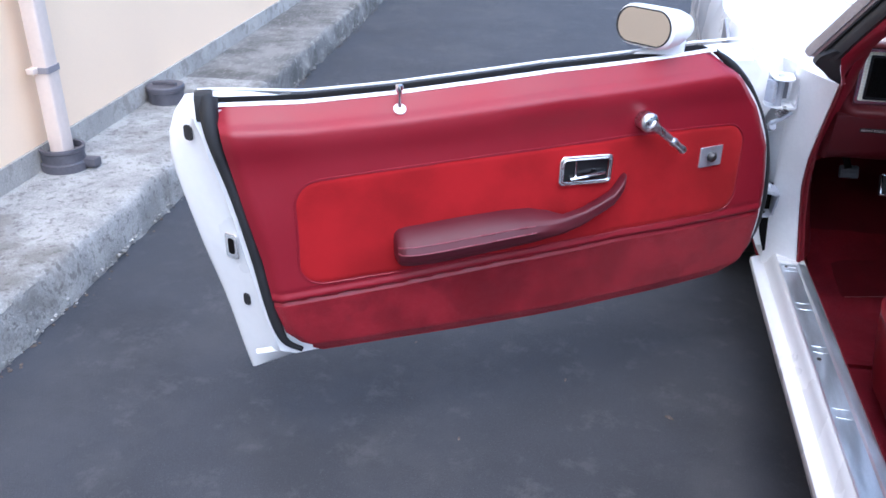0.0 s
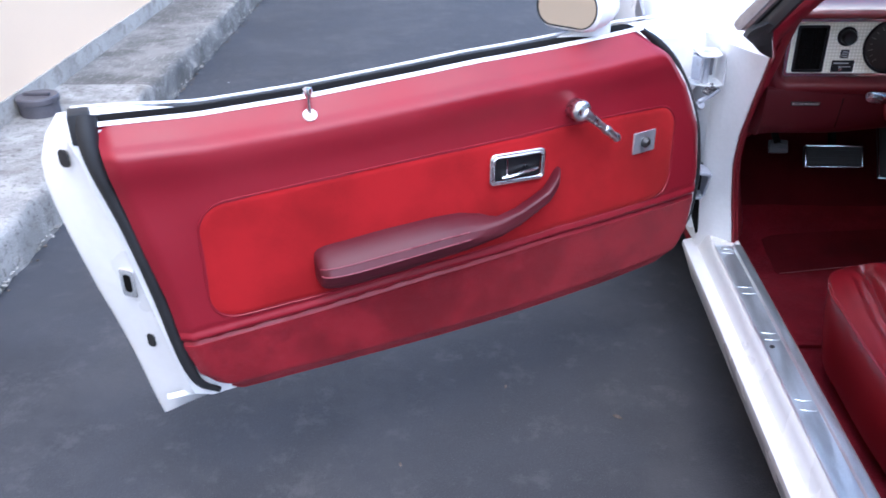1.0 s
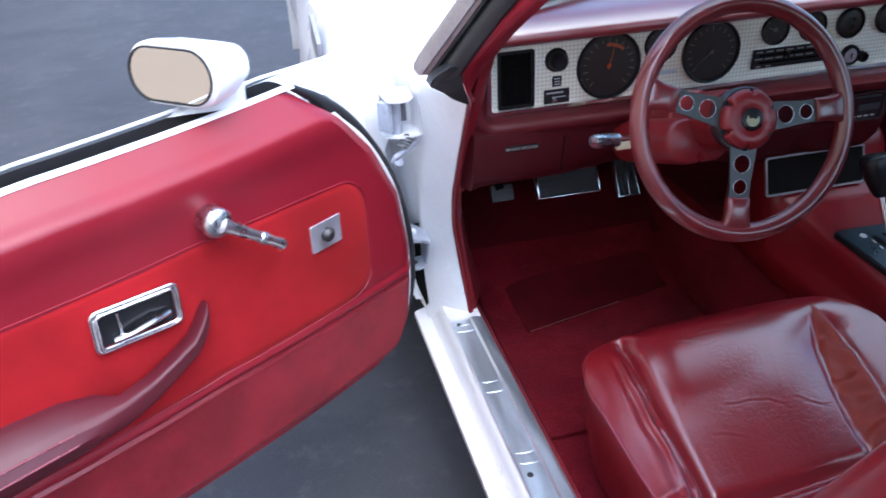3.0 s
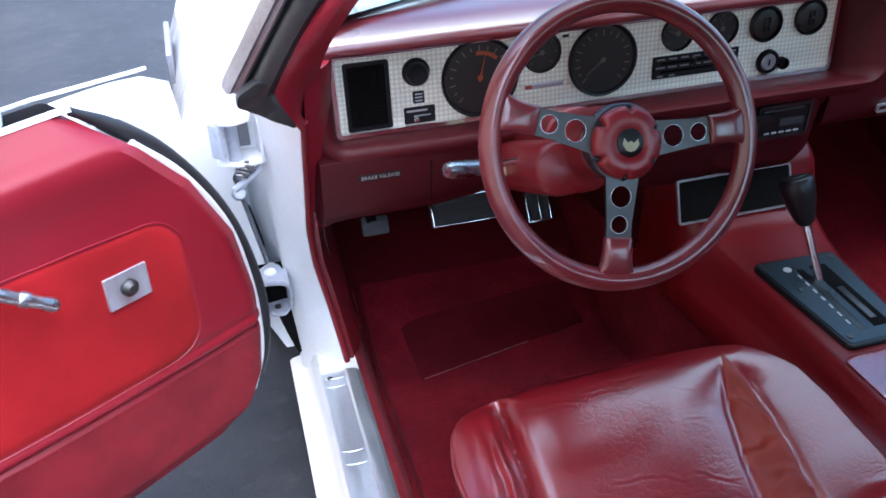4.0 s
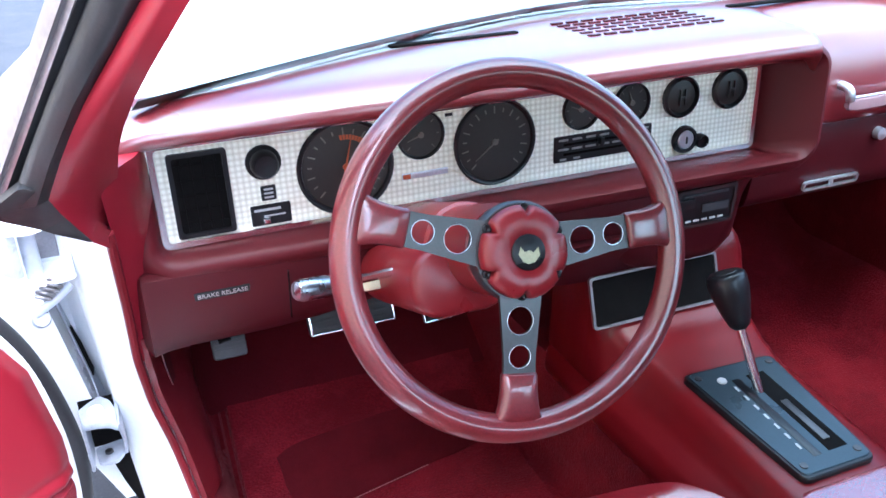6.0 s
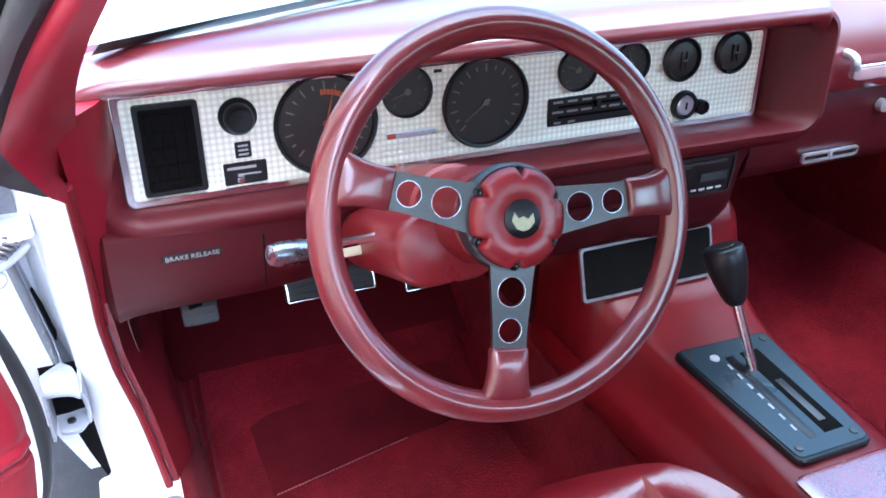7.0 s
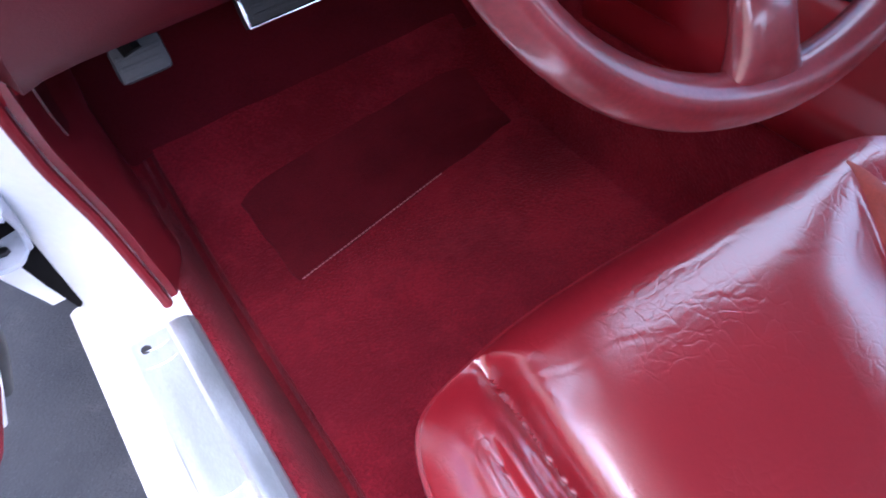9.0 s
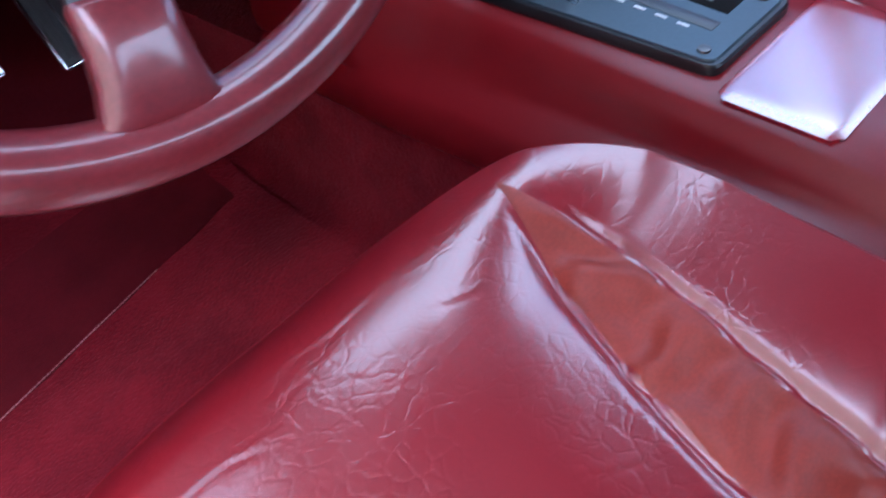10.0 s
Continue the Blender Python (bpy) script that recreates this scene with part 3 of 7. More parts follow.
# shell of painted steel
OUT_IN = [(0.025, 0.405), (0.0, 0.50), (-0.002, 0.60), (0.03, 0.72), (0.07, 0.82), (0.09, 0.895), (0.40, 0.905), (0.80, 0.885), (1.10, 0.872), (1.338, 0.878), (1.348, 0.82), (1.315, 0.68), (1.285, 0.52), (1.262, 0.40), (1.242, 0.330), (1.232, 0.306), (1.20, 0.304), (1.10, 0.312), (0.60, 0.336), (0.12, 0.350)]
OUT_OUT = [(0.035, 0.385), (0.0, 0.47), (-0.010, 0.60), (-0.005, 0.74), (0.00, 0.86), (0.04, 0.912), (0.30, 0.908), (0.80, 0.870), (1.10, 0.858), (1.345, 0.890), (1.398, 0.862), (1.420, 0.77), (1.385, 0.58), (1.345, 0.42), (1.314, 0.262), (1.305, 0.222), (1.272, 0.229), (1.10, 0.265), (0.60, 0.315), (0.12, 0.340)]


def ring_of(pts, d, n=90):
    c = smooth_line([Vector((p[0], p[1], 0)) for p in pts] + [Vector((pts[0][0], pts[0][1], 0))], n)[:-1]
    return [dp(q.x, q.y, d) for q in c]


bm = bmesh.new()
mid = lambda k: [(a[0] + (b[0] - a[0]) * k, a[1] + (b[1] - a[1]) * k) for a, b in zip(OUT_IN, OUT_OUT)]
loft(bm, [ring_of(OUT_IN, 0.006), ring_of(OUT_IN, -0.004), ring_of(mid(0.06), -0.011), ring_of(mid(0.5), -0.0445), ring_of(mid(0.94), -0.079), ring_of(OUT_OUT, -0.085), ring_of(OUT_OUT, -0.095), ring_of([(0.02 + 0.97 * (p[0] - 0.02), 0.6 + 0.985 * (p[1] - 0.6)) for p in OUT_OUT], -0.115)])
door = part("door", bm, WHITE, car, "open white driver's door with red trim panel and worn painted edge", 50)

bm = bmesh.new()
slab(bm, lambda u, v, w: panel_uv(u, v, w=w), 110, 170, 0.012)
part("trim_panel", bm, VINYL, door, "red padded vinyl door panel")

bm = bmesh.new()
slab(bm, lambda u, v, w: panel_uv(0.002 + u * 0.996, v, hi=lambda s: z_groove(s) - 0.007, extra=0.002, w=w), 110, 40, 0.004)
part("kick_strip", bm, KICK, door, "dull red carpeted lower strip")


# velour insert
def insert_point(u, v, w=0.0):
    """Unit square with rounded corners onto the insert's outline."""
    x, y = 2 * u - 1, 2 * v - 1
    s0, s1 = 0.126, 1.184
    k = 0.90
    zt = curve_at([(0.1, 0.764), (0.28, 0.774), (0.45, 0.777), (0.73, 0.764), (0.97, 0.748), (1.184, 0.732)])
    zb = curve_at([(0.1, 0.546), (0.45, 0.546), (0.8, 0.522), (0.98, 0.506), (1.184, 0.494)])
    s = s0 + (s1 - s0) * u
    a = zb(s) + (zt(s) - zb(s)) * v
    # round the corners
    rc = 0.055
    hs, hz = (s1 - s0) / 2, (zt(s) - zb(s)) / 2
    ds, dz = hs - abs(s - (s0 + hs)), hz - abs(a - (zb(s) + hz))
    if ds < rc and dz < rc:
        m = max(rc - ds, rc - dz)
        h = math.hypot(rc - ds, rc - dz)
        f = m / h if h > 1e-6 else 1
        nds, ndz = rc - (rc - ds) * f, rc - (rc - dz) * f
        s = s0 + hs + math.copysign(hs - nds, s - (s0 + hs))
        a = zb(s) + hz + math.copysign(hz - ndz, a - (zb(s) + hz))
    e = min(1 - abs(x), (1 - abs(y)) * 0.25)
    puff = 0.002 + 0.0015 * noise.noise(Vector((s * 14, a * 10, 0))) - 0.004 * (1 - step(0, 0.02, e))
    return dp(s, a, panel_depth(s, a) + puff + w)


bm = bmesh.new()
slab(bm, insert_point, 110, 36, 0.006)
part("insert_panel", bm, SUEDE, door, "bright red velour insert with a stitched border")
bm = bmesh.new()
edge_uv = [(i / 60, 1.0) for i in range(61)] + [(1.0, 1 - i / 16) for i in range(1, 17)] + [(1 - i / 60, 0.0) for i in range(1, 61)] + [(0.0, i / 16) for i in range(1, 16)]
tube(bm, [insert_point(u, v, 0.0022) for u, v in edge_uv], 0.0016, 6, closed=True)
part("insert_piping", bm, VINYL, door)

# white bead along the panel's top and front, black window slot and belt mouldings
bm = bmesh.new()
slab(bm, lambda u, v, w: dp(0.215 + 1.115 * u, z_top(0.215 + 1.115 * u) - 0.001 + 0.005 * v, 0.004 - 0.005 * v * v + w + 0.004), 60, 4, 0.006)
part("belt_bead", bm, WHITE, door, "white painted bead along the panel's top")
bm = bmesh.new()
tube(bm, smooth_line([dp(s_front(z) - 0.005, z, 0.020) for z in (0.395, 0.45, 0.52, 0.6, 0.7, 0.8, 0.87)], 40), 0.0065, 8)
part("front_bead", bm, WHITE, door, "white edge bead")
bm = bmesh.new()
slab(bm, lambda u, v, w: dp(0.225 + 1.125 * u, z_top(0.225 + 1.125 * u) + 0.002 + 0.003 * math.sin(v * 3.14), -0.001 - 0.049 * v) + Vector((0, 0, w)), 60, 4, 0.03)
part("window_slot", bm, DARK, door, "black felt window slot")
bm = bmesh.new()
tube(bm, [dp(0.06 + 1.29 * i / 60, z_top(0.06 + 1.29 * i / 60) + 0.008 + 0.010 * step(1.1, 1.35, 0.06 + 1.29 * i / 60), -0.053) for i in range(61)], 0.0028, 8)
part("belt_moulding", bm, WHITE, door, "bright belt moulding")
bm = bmesh.new()
slab(bm, lambda u, v, w: dp(0.25 + 1.0 * u, z_top(0.25 + 1.0 * u) - 0.03 + 0.022 * v, -0.034 + w), 30, 2, 0.005)
glass = part("door_glass", bm, GLASS, door, "wound-down window glass edge")
glass.visible_shadow = False

# weatherstrip along rear edge, foot and front
bm = bmesh.new()
line = [dp(1.328, 0.905, -0.003), dp(1.330, 0.86, 0.010), dp(1.321, 0.80, 0.016), dp(1.292, 0.68, 0.018), dp(1.267, 0.55, 0.018), dp(1.250, 0.44, 0.018), dp(1.228, 0.352, 0.018), dp(1.190, 0.318, 0.014)]
pts = smooth_line(line, 50)
tube(bm, pts, [0.019 - 0.006 * step(0, 0.3, i / 50) - 0.007 * step(0.80, 1.0, i / 50) for i in range(51)], 10)
part("weatherstrip", bm, RUBBER, door, "black rubber door seal")
bm = bmesh.new()
pts = smooth_line([dp(0.215, 0.930, 0.002), dp(0.172, 0.900, 0.004), dp(0.105, 0.84, 0.006), dp(0.045, 0.75, 0.006), dp(0.010, 0.66, 0.006), dp(-0.010, 0.55, 0.006), dp(-0.004, 0.46, 0.004), dp(0.018, 0.405, 0.0)], 50)
tube(bm, pts, [0.006 + 0.006 * step(0.0, 0.12, i / 50) + 0.005 * step(0.2, 0.6, i / 50) for i in range(51)], 10)
part("weatherstrip", bm, RUBBER, door, "black rubber door seal")
bm = bmesh.new()
block(bm, dp(1.338, 0.885, -0.012), (0.036, 0.045, 0.055), 0.006, Matrix.Rotation(radians(25), 3, "Z"))
part("corner_seal", bm, RUBBER, door, "black rubber corner block")

# end face details: latch, plugs, drain mark


def end_point(z, k):
    a = curve_at([(0.325, 1.235), (0.40, 1.262), (0.52, 1.285), (0.68, 1.315), (0.82, 1.350)])(z)
    b = curve_at([(0.268, 1.305), (0.42, 1.345), (0.58, 1.385), (0.76, 1.420)])(z)
    return dp(a + (b - a) * k, z, -0.004 - 0.081 * k)


face_n = (Vector((-0.906, -0.423, 0)) * 0.68 + Vector((0.423, -0.906, 0)) * 0.73).normalized()
bm = bmesh.new()
plate(bm, end_point(0.575, 0.22) + face_n * 0.002, face_n, rounded(0.034, 0.058, 0.006), 0.004)
part("latch", bm, CHROME, door, "bright steel latch plate")
bm = bmesh.new()
plate(bm, end_point(0.575, 0.22) + face_n * 0.0065, face_n, rounded(0.016, 0.036, 0.005), 0.001)
part("latch_slot", bm, DARK, door)
for z, k, w, h in ((0.826, 0.36, 0.022, 0.032), (0.436, 0.36, 0.018, 0.030)):
    bm = bmesh.new()
    plate(bm, end_point(z, k) + face_n * 0.001, face_n, rounded(w, h, 0.008), 0.003, 0.001)
    part("rubber_plug", bm, RUBBER, door)
bm = bmesh.new()
plate(bm, dp(1.255, 0.303, -0.035) + Vector((0.423, -0.906, 0)) * 0.012, (0.423, -0.906, 0.35), rounded(0.075, 0.012, 0.003), 0.002)
part("drain_lip", bm, JAMB, door)

# armrest with pull strap
bm = bmesh.new()


# section of the armrest pad: sloping top, crisp nose, tucked-in underside
NOSE = ((0.36, 0.22), (0.47, 0.05))
PAD_SECTION = [(-0.5, 0.40), (-0.2, 0.385), (0.1, 0.325), NOSE[0], NOSE[1], (0.40, -0.22), (0.25, -0.44), (0.15, -0.49), (-0.5, -0.5)]


def radial(poly, ang):
    """Where a ray from the middle leaves a section."""
    c, s = math.cos(ang), math.sin(ang)
    best = 0.0
    for i, a in enumerate(poly):
        b = poly[(i + 1) % len(poly)]
        ex, ey = b[0] - a[0], b[1] - a[1]
        det = ex * s - ey * c
        if abs(det) < 1e-9:
            continue
        r, w = (ex * a[1] - ey * a[0]) / det, (c * a[1] - s * a[0]) / det
        if r > 0 and -1e-6 <= w <= 1 + 1e-6:
            best = max(best, r)
    return best * c, best * s


def arm_ring(s, zc, h, d0, d1, lean):
    out = []
    k = step(0.60, 0.67, s)
    shape = rounded(1, 1, 0.22, 5)
    shape = [(a[0] + (b[0] - a[0]) * f, a[1] + (b[1] - a[1]) * f) for a, b in zip(shape, shape[1:] + shape[:1]) for f in (0, 0.5)]
    crisp = {min(range(len(shape)), key=lambda i: abs(math.atan2(shape[i][1], shape[i][0]) - math.atan2(c[1], c[0]))): c for c in NOSE}
    for i, p in enumerate(shape):
        q = crisp[i] if i in crisp else radial(PAD_SECTION, math.atan2(p[1], p[0]))
        p = (p[0] + (q[0] - p[0]) * k, p[1] + (q[1] - p[1]) * k)
        dd = d0 + (d1 - d0) * (p[0] + 0.5)
        out.append(dp(s, zc + h * p[1] + lean * (p[0]), dd))
    return out


ARM = [(s - 0.024 * step(0.68, 0.55, s) + 0.002, zc - 0.012 - 0.006 * step(0.66, 0.55, s), h * 0.90, 0.040 if s > 0.64 else d1 - 0.030, d1, lean) for s, zc, h, d1, lean in ((0.979, 0.588, 0.054, 0.080, -0.008), (0.976, 0.588, 0.066, 0.094, -0.012), (0.970, 0.589, 0.075, 0.103, -0.015), (0.958, 0.590, 0.080, 0.107, -0.017), (0.940, 0.591, 0.082, 0.109, -0.019), (0.90, 0.594, 0.084, 0.110, -0.020), (0.82, 0.602, 0.084, 0.110, -0.020), (0.74, 0.610, 0.080, 0.110, -0.018), (0.68, 0.613, 0.072, 0.108, -0.014), (0.65, 0.612, 0.058, 0.104, -0.008), (0.62, 0.616, 0.042, 0.098, 0.0), (0.585, 0.630, 0.034, 0.094, 0.0), (0.55, 0.648, 0.030, 0.090, 0.0), (0.52, 0.662, 0.028, 0.087, 0), (0.502, 0.677, 0.028, 0.081, 0), (0.490, 0.689, 0.027, 0.074, 0), (0.483, 0.698, 0.022, 0.066, 0), (0.480, 0.703, 0.012, 0.060, 0))]
loft(bm, [arm_ring(*r) for r in ARM])
part("armrest", bm, MAROON, door, "dark maroon padded armrest with a curved pull")


def arm_line(x, y, proud):
    """A line along the pad at one place of its section."""
    return smooth_line([dp(s, zc + h * y + lean * x, d0 + (d1 - d0) * (x + 0.5) + proud) for s, zc, h, d0, d1, lean in ARM if s > 0.66][1:], 30)


for x, y, r in ((*NOSE[0], 0.0019), (*NOSE[1], 0.0017)):
    bm = bmesh.new()
    tube(bm, arm_line(x, y, 0.0002), r, 8)
    part("armrest_seam", bm, RIDGE_GLINT, door)

# inside handle
hs, hz, hd = 0.556, 0.710, 0.050
th = radians(39 - 14.5 * step(0.0, 0.85, hs))
DN = Vector((math.sin(th), -math.cos(th), 0))
UPH = (Vector((0, 0, 1)) + 0.03 * Vector((math.cos(th), math.sin(th), 0))).normalized()
bm = bmesh.new()
hx, hy, hn = axes(DN, UPH)
for w_, h_, r_, lift in ((0.119, 0.060, 0.0042, 0.003), (0.110, 0.051, 0.0024, 0.006)):
    tube(bm, [dp(hs, hz, hd) + hx * p[0] + hy * p[1] + hn * lift for p in rounded(w_, h_, 0.008, 5)], r_, 10, closed=True)
part("handle_bezel", bm, CHROME, door, "chrome handle surround")
bm = bmesh.new()
plate(bm, dp(hs, hz, hd - 0.008), DN, rounded(0.108, 0.050, 0.006), 0.009, up=UPH)
part("handle_cup", bm, BLACK, door)
bm = bmesh.new()
tube(bm, smooth_line([dp(hs + 0.036, hz - 0.017, hd + 0.006), dp(hs + 0.01, hz - 0.012, hd + 0.013), dp(hs - 0.02, hz - 0.008, hd + 0.013), dp(hs - 0.043, hz - 0.008, hd + 0.008)], 16), 0.0042, 8)
part("handle_lever", bm, CHROME, door, "chrome pull lever")
bm = bmesh.new()
block(bm, dp(hs + 0.026, hz, hd + 0.005), (0.0035, 0.006, 0.044), 0.001, Matrix.Rotation(th, 3, "Z"))
part("handle_divider", bm, CHROME, door)

# window crank
bm = bmesh.new()
cs, cz = 0.425, 0.811
turned(bm, [(0.020, 0.0), (0.0205, 0.006), (0.0200, 0.020), (0.0215, 0.024), (0.0220, 0.032), (0.0195, 0.038), (0.012, 0.042), (0.0, 0.043)], dp(cs, cz, 0.044), DN, 28)
C0, C1 = dp(cs, cz, 0.084), dp(cs - 0.098, cz - 0.078, 0.078)
tube(bm, [C0.lerp(C1, k) for k in (0.0, 0.2, 0.4, 0.58, 0.62)], [0.0125, 0.0105, 0.0090, 0.0085, 0.0070], 12, flat=0.75)
turned(bm, [(0.0, -0.002), (0.0085, -0.002), (0.0105, 0.003), (0.0100, 0.010), (0.0085, 0.016), (0.0080, 0.026), (0.0092, 0.036), (0.0098, 0.042), (0.0075, 0.047), (0.0, 0.048)], C0.lerp(C1, 0.60), C1 - C0, 20)
part("window_crank", bm, material("worn_chrome", (0.80, 0.80, 0.83), 0.30, 1.0, dark=0.6, scale=60, fine=300, bump=0.15, depth=0.001, rough_var=0.08), door, "chrome window winder")

# remote mirror switch plate
bm = bmesh.new()
ms, mz = 0.225, 0.698
th2 = radians(39 - 14.5 * step(0.0, 0.85, ms))
DN2 = Vector((math.sin(th2), -math.cos(th2), 0))
plate(bm, dp(ms, mz, 0.047), DN2, rounded(0.064, 0.048, 0.002), 0.004)
part("mirror_control", bm, SCUFF, door, "bright square mirror control plate")
bm = bmesh.new()
turned(bm, [(0.012, 0), (0.012, 0.006), (0.008, 0.010), (0.006, 0.012), (0.0, 0.012)], dp(ms, mz, 0.051), DN2, 20)
part("mirror_joystick", bm, STEEL, door)
# lock knob
bm = bmesh.new()
turned(bm, [(0.013, 0), (0.013, 0.003), (0.009, 0.006), (0.0, 0.006)], dp(0.96, z_top(0.96) - 0.026, 0.030), (0.25, -0.55, 0.8), 20)
part("lock_ferrule", bm, WHITE, door)
bm = bmesh.new()
turned(bm, [(0.004, 0), (0.004, 0.030), (0.0065, 0.034), (0.0085, 0.042), (0.0075, 0.048), (0.0, 0.049)], dp(0.96, z_top(0.96) - 0.024, 0.030), (0, 0, 1), 16)
part("lock_knob", bm, CHROME, door, "chrome lock button")

# door mirror
MC = Vector((-1.197, -0.222, 0.991))
MN = Vector((-0.63, -0.775, 0.09)).normalized()
bm = bmesh.new()
x, y, z = axes(MN)
prof = [(0.93, 0.0), (1.0, -0.005), (1.00, -0.020), (0.88, -0.052), (0.64, -0.085), (0.28, -0.102), (0.05, -0.106)]
oval = rounded(0.158, 0.088, 0.0435, 8)
loft(bm, [[MC + (x * p[0] + y * p[1]) * k + z * h + x * 0.03 * (abs(h) / 0.14) + y * 0.006 * (abs(h) / 0.115) for p in oval] for k, h in prof])
foot = dp(0.385, 0.885, -0.060)
tube(bm, smooth_line([MC - MN * 0.075 + x * 0.02 + y * -0.01, MC - MN * 0.07 + x * 0.035 + y * -0.045, foot + Vector((0, 0, 0.015)), foot], 8), [0.036, 0.034, 0.032, 0.030, 0.030, 0.032, 0.035, 0.038, 0.041], 14, flat=0.55)
part("door_mirror", bm, WHITE, door, "white sport mirror housing")
bm = bmesh.new()
frame_plate(bm, MC, MN, rounded(0.146, 0.077, 0.038, 8), rounded(0.141, 0.072, 0.0355, 8), 0.003)
part("mirror_rim", bm, RUBBER, door)
bm = bmesh.new()
plate(bm, MC - MN * 0.003, MN, rounded(0.142, 0.073, 0.036, 8), 0.004)
part("mirror_glass", bm, MIRROR, door, "mirror glass reflecting the peach wall")


# ---- body shell: rocker, jamb, fender, hood, roof
def extruded(bm, prof, y0, y1, n=1, mat=0):
    loft(bm, [[Vector((p[0], y0 + (y1 - y0) * i / n, p[1])) for p in prof] for i in range(n + 1)], mat=mat)


def mirror_x(p):
    return [(2 * MID - a, b) for a, b in p][::-1]


ROCKER = [(-0.700, 0.339), (-0.768, 0.339), (-0.773, 0.334), (-0.778, 0.318), (-0.783, 0.300), (-0.789, 0.292), (-0.811, 0.286), (-0.816, 0.282), (-0.8165, 0.270), (-0.802, 0.23), (-0.78, 0.17), (-0.70, 0.12)]
bm = bmesh.new()
extruded(bm, ROCKER, -1.35, 0.16)
part("rocker", bm, WHITE, car, "white painted sill below the door opening", 35)
bm = bmesh.new()
extruded(bm, mirror_x(ROCKER), -1.35, 0.30)
part("rocker", bm, WHITE, car, "", 35)

# aluminium sill plate: flat tread and rounded inner roll, pressed ribs
bm = bmesh.new()
tread = [(-0.770, 0.3405), (-0.770, 0.3435), (-0.768, 0.345), (-0.728, 0.345), (-0.7265, 0.3475), (-0.724, 0.3495), (-0.716, 0.3495), (-0.706, 0.347), (-0.700, 0.341), (-0.698, 0.332), (-0.700, 0.332), (-0.706, 0.3405)]
extruded(bm, tread, -1.15, 0.008)
sill = part("sill_plate", bm, SCUFF, car, "dented bright aluminium sill plate", 30)
for y in (-0.012, -0.035, -0.205, -0.235, -0.40, -0.425, -0.63, -0.66):
    bm = bmesh.new()
    tube(bm, smooth_line([(-0.762, y + 0.004, 0.3452), (-0.752, y, 0.3460), (-0.738, y, 0.3460), (-0.732, y + 0.003, 0.3452)], 8), 0.0010, 6)
    part("pressed_rib", bm, SCUFF, sill)
for y in (-0.008, -0.45, -0.90):
    bm = bmesh.new()
    turned(bm, [(0.0055, 0), (0.005, 0.0015), (0.0, 0.002)], (-0.755, y, 0.345), (0, 0, 1), 14)
    part("screw", bm, STEEL, sill)

# hinge pillar (jamb)
j_in = lambda z: Vector((curve_at([(0.10, -0.722), (0.345, -0.722), (0.46, -0.738), (0.57, -0.756), (0.65, -0.760), (0.74, -0.757), (0.87, -0.755)])(z), curve_at([(0.10, 0.045), (0.345, 0.045), (0.46, 0.048), (0.57, 0.020), (0.65, -0.012), (0.74, -0.055), (0.80, -0.09), (0.87, -0.13)])(z), z))
j_out = lambda z: Vector((curve_at([(0.10, -0.79), (0.335, -0.796), (0.46, -0.800), (0.60, -0.806), (0.74, -0.812), (0.87, -0.815)])(z), curve_at([(0.10, 0.14), (0.335, 0.118), (0.46, 0.110), (0.60, 0.090), (0.74, 0.066), (0.87, 0.03)])(z), z))
bm = bmesh.new()


def jamb_row(z):
    a, b = j_in(z), j_out(z)
    o = Vector((-0.6, -0.8, 0))
    f = step(0.34, 0.60, z)
    return [a + Vector((0.03, 0.05, 0)), a + Vector((0.006, 0.004, 0)), a, a.lerp(b, 0.2) + o * 0.004, a.lerp(b, 0.5) + o * 0.006, a.lerp(b, 0.85) + o * 0.004, b, b + Vector((0.004, 0.03, 0)), b + Vector((-0.03 * f, 0.10, 0)), b + Vector((-0.075 * f, 0.125, 0)), b + Vector((-0.075 * f, 0.26, 0)), Vector((-0.70, 0.30, z))]


loft(bm, [jamb_row(0.288 + 0.577 * i / 24) for i in range(25)])
part("hinge_pillar", bm, JAMB, car, "white door jamb pillar", 30)
bm = bmesh.new()
tube(bm, smooth_line([j_in(0.34 + 0.53 * i / 12) + Vector((0.006, -0.004, 0)) for i in range(13)], 40), 0.0055, 8)
part("pillar_welt", bm, TRIM_SHADED, car, "red edge welt of the door opening")
bm = bmesh.new()
turned(bm, [(0.006, 0), (0.006, 0.004), (0.004, 0.007), (0.0, 0.008)], (-0.777, 0.042, 0.629), (-0.6, -0.8, 0), 12)
part("jamb_button", bm, CHROME, car)

# hinges: pressed brackets with pin and a stop arm
def soft_outline(o, r, n=4):
    out = []
    for i, p in enumerate(o):
        p, a, b = Vector(p), Vector(o[i - 1]), Vector(o[(i + 1) % len(o)])
        d1, d2 = (a - p).normalized() * r, (b - p).normalized() * r
        out += [tuple((p + d1).lerp(p, k / n).lerp(p.lerp(p + d2, k / n), k / n)) for k in range(n + 1)]
    return out


def flange(bm, outline, z, thick=0.004):
    loft(bm, [[Vector((p[0], p[1], z + h)) for p in outline] for h in (-thick / 2, thick / 2)])


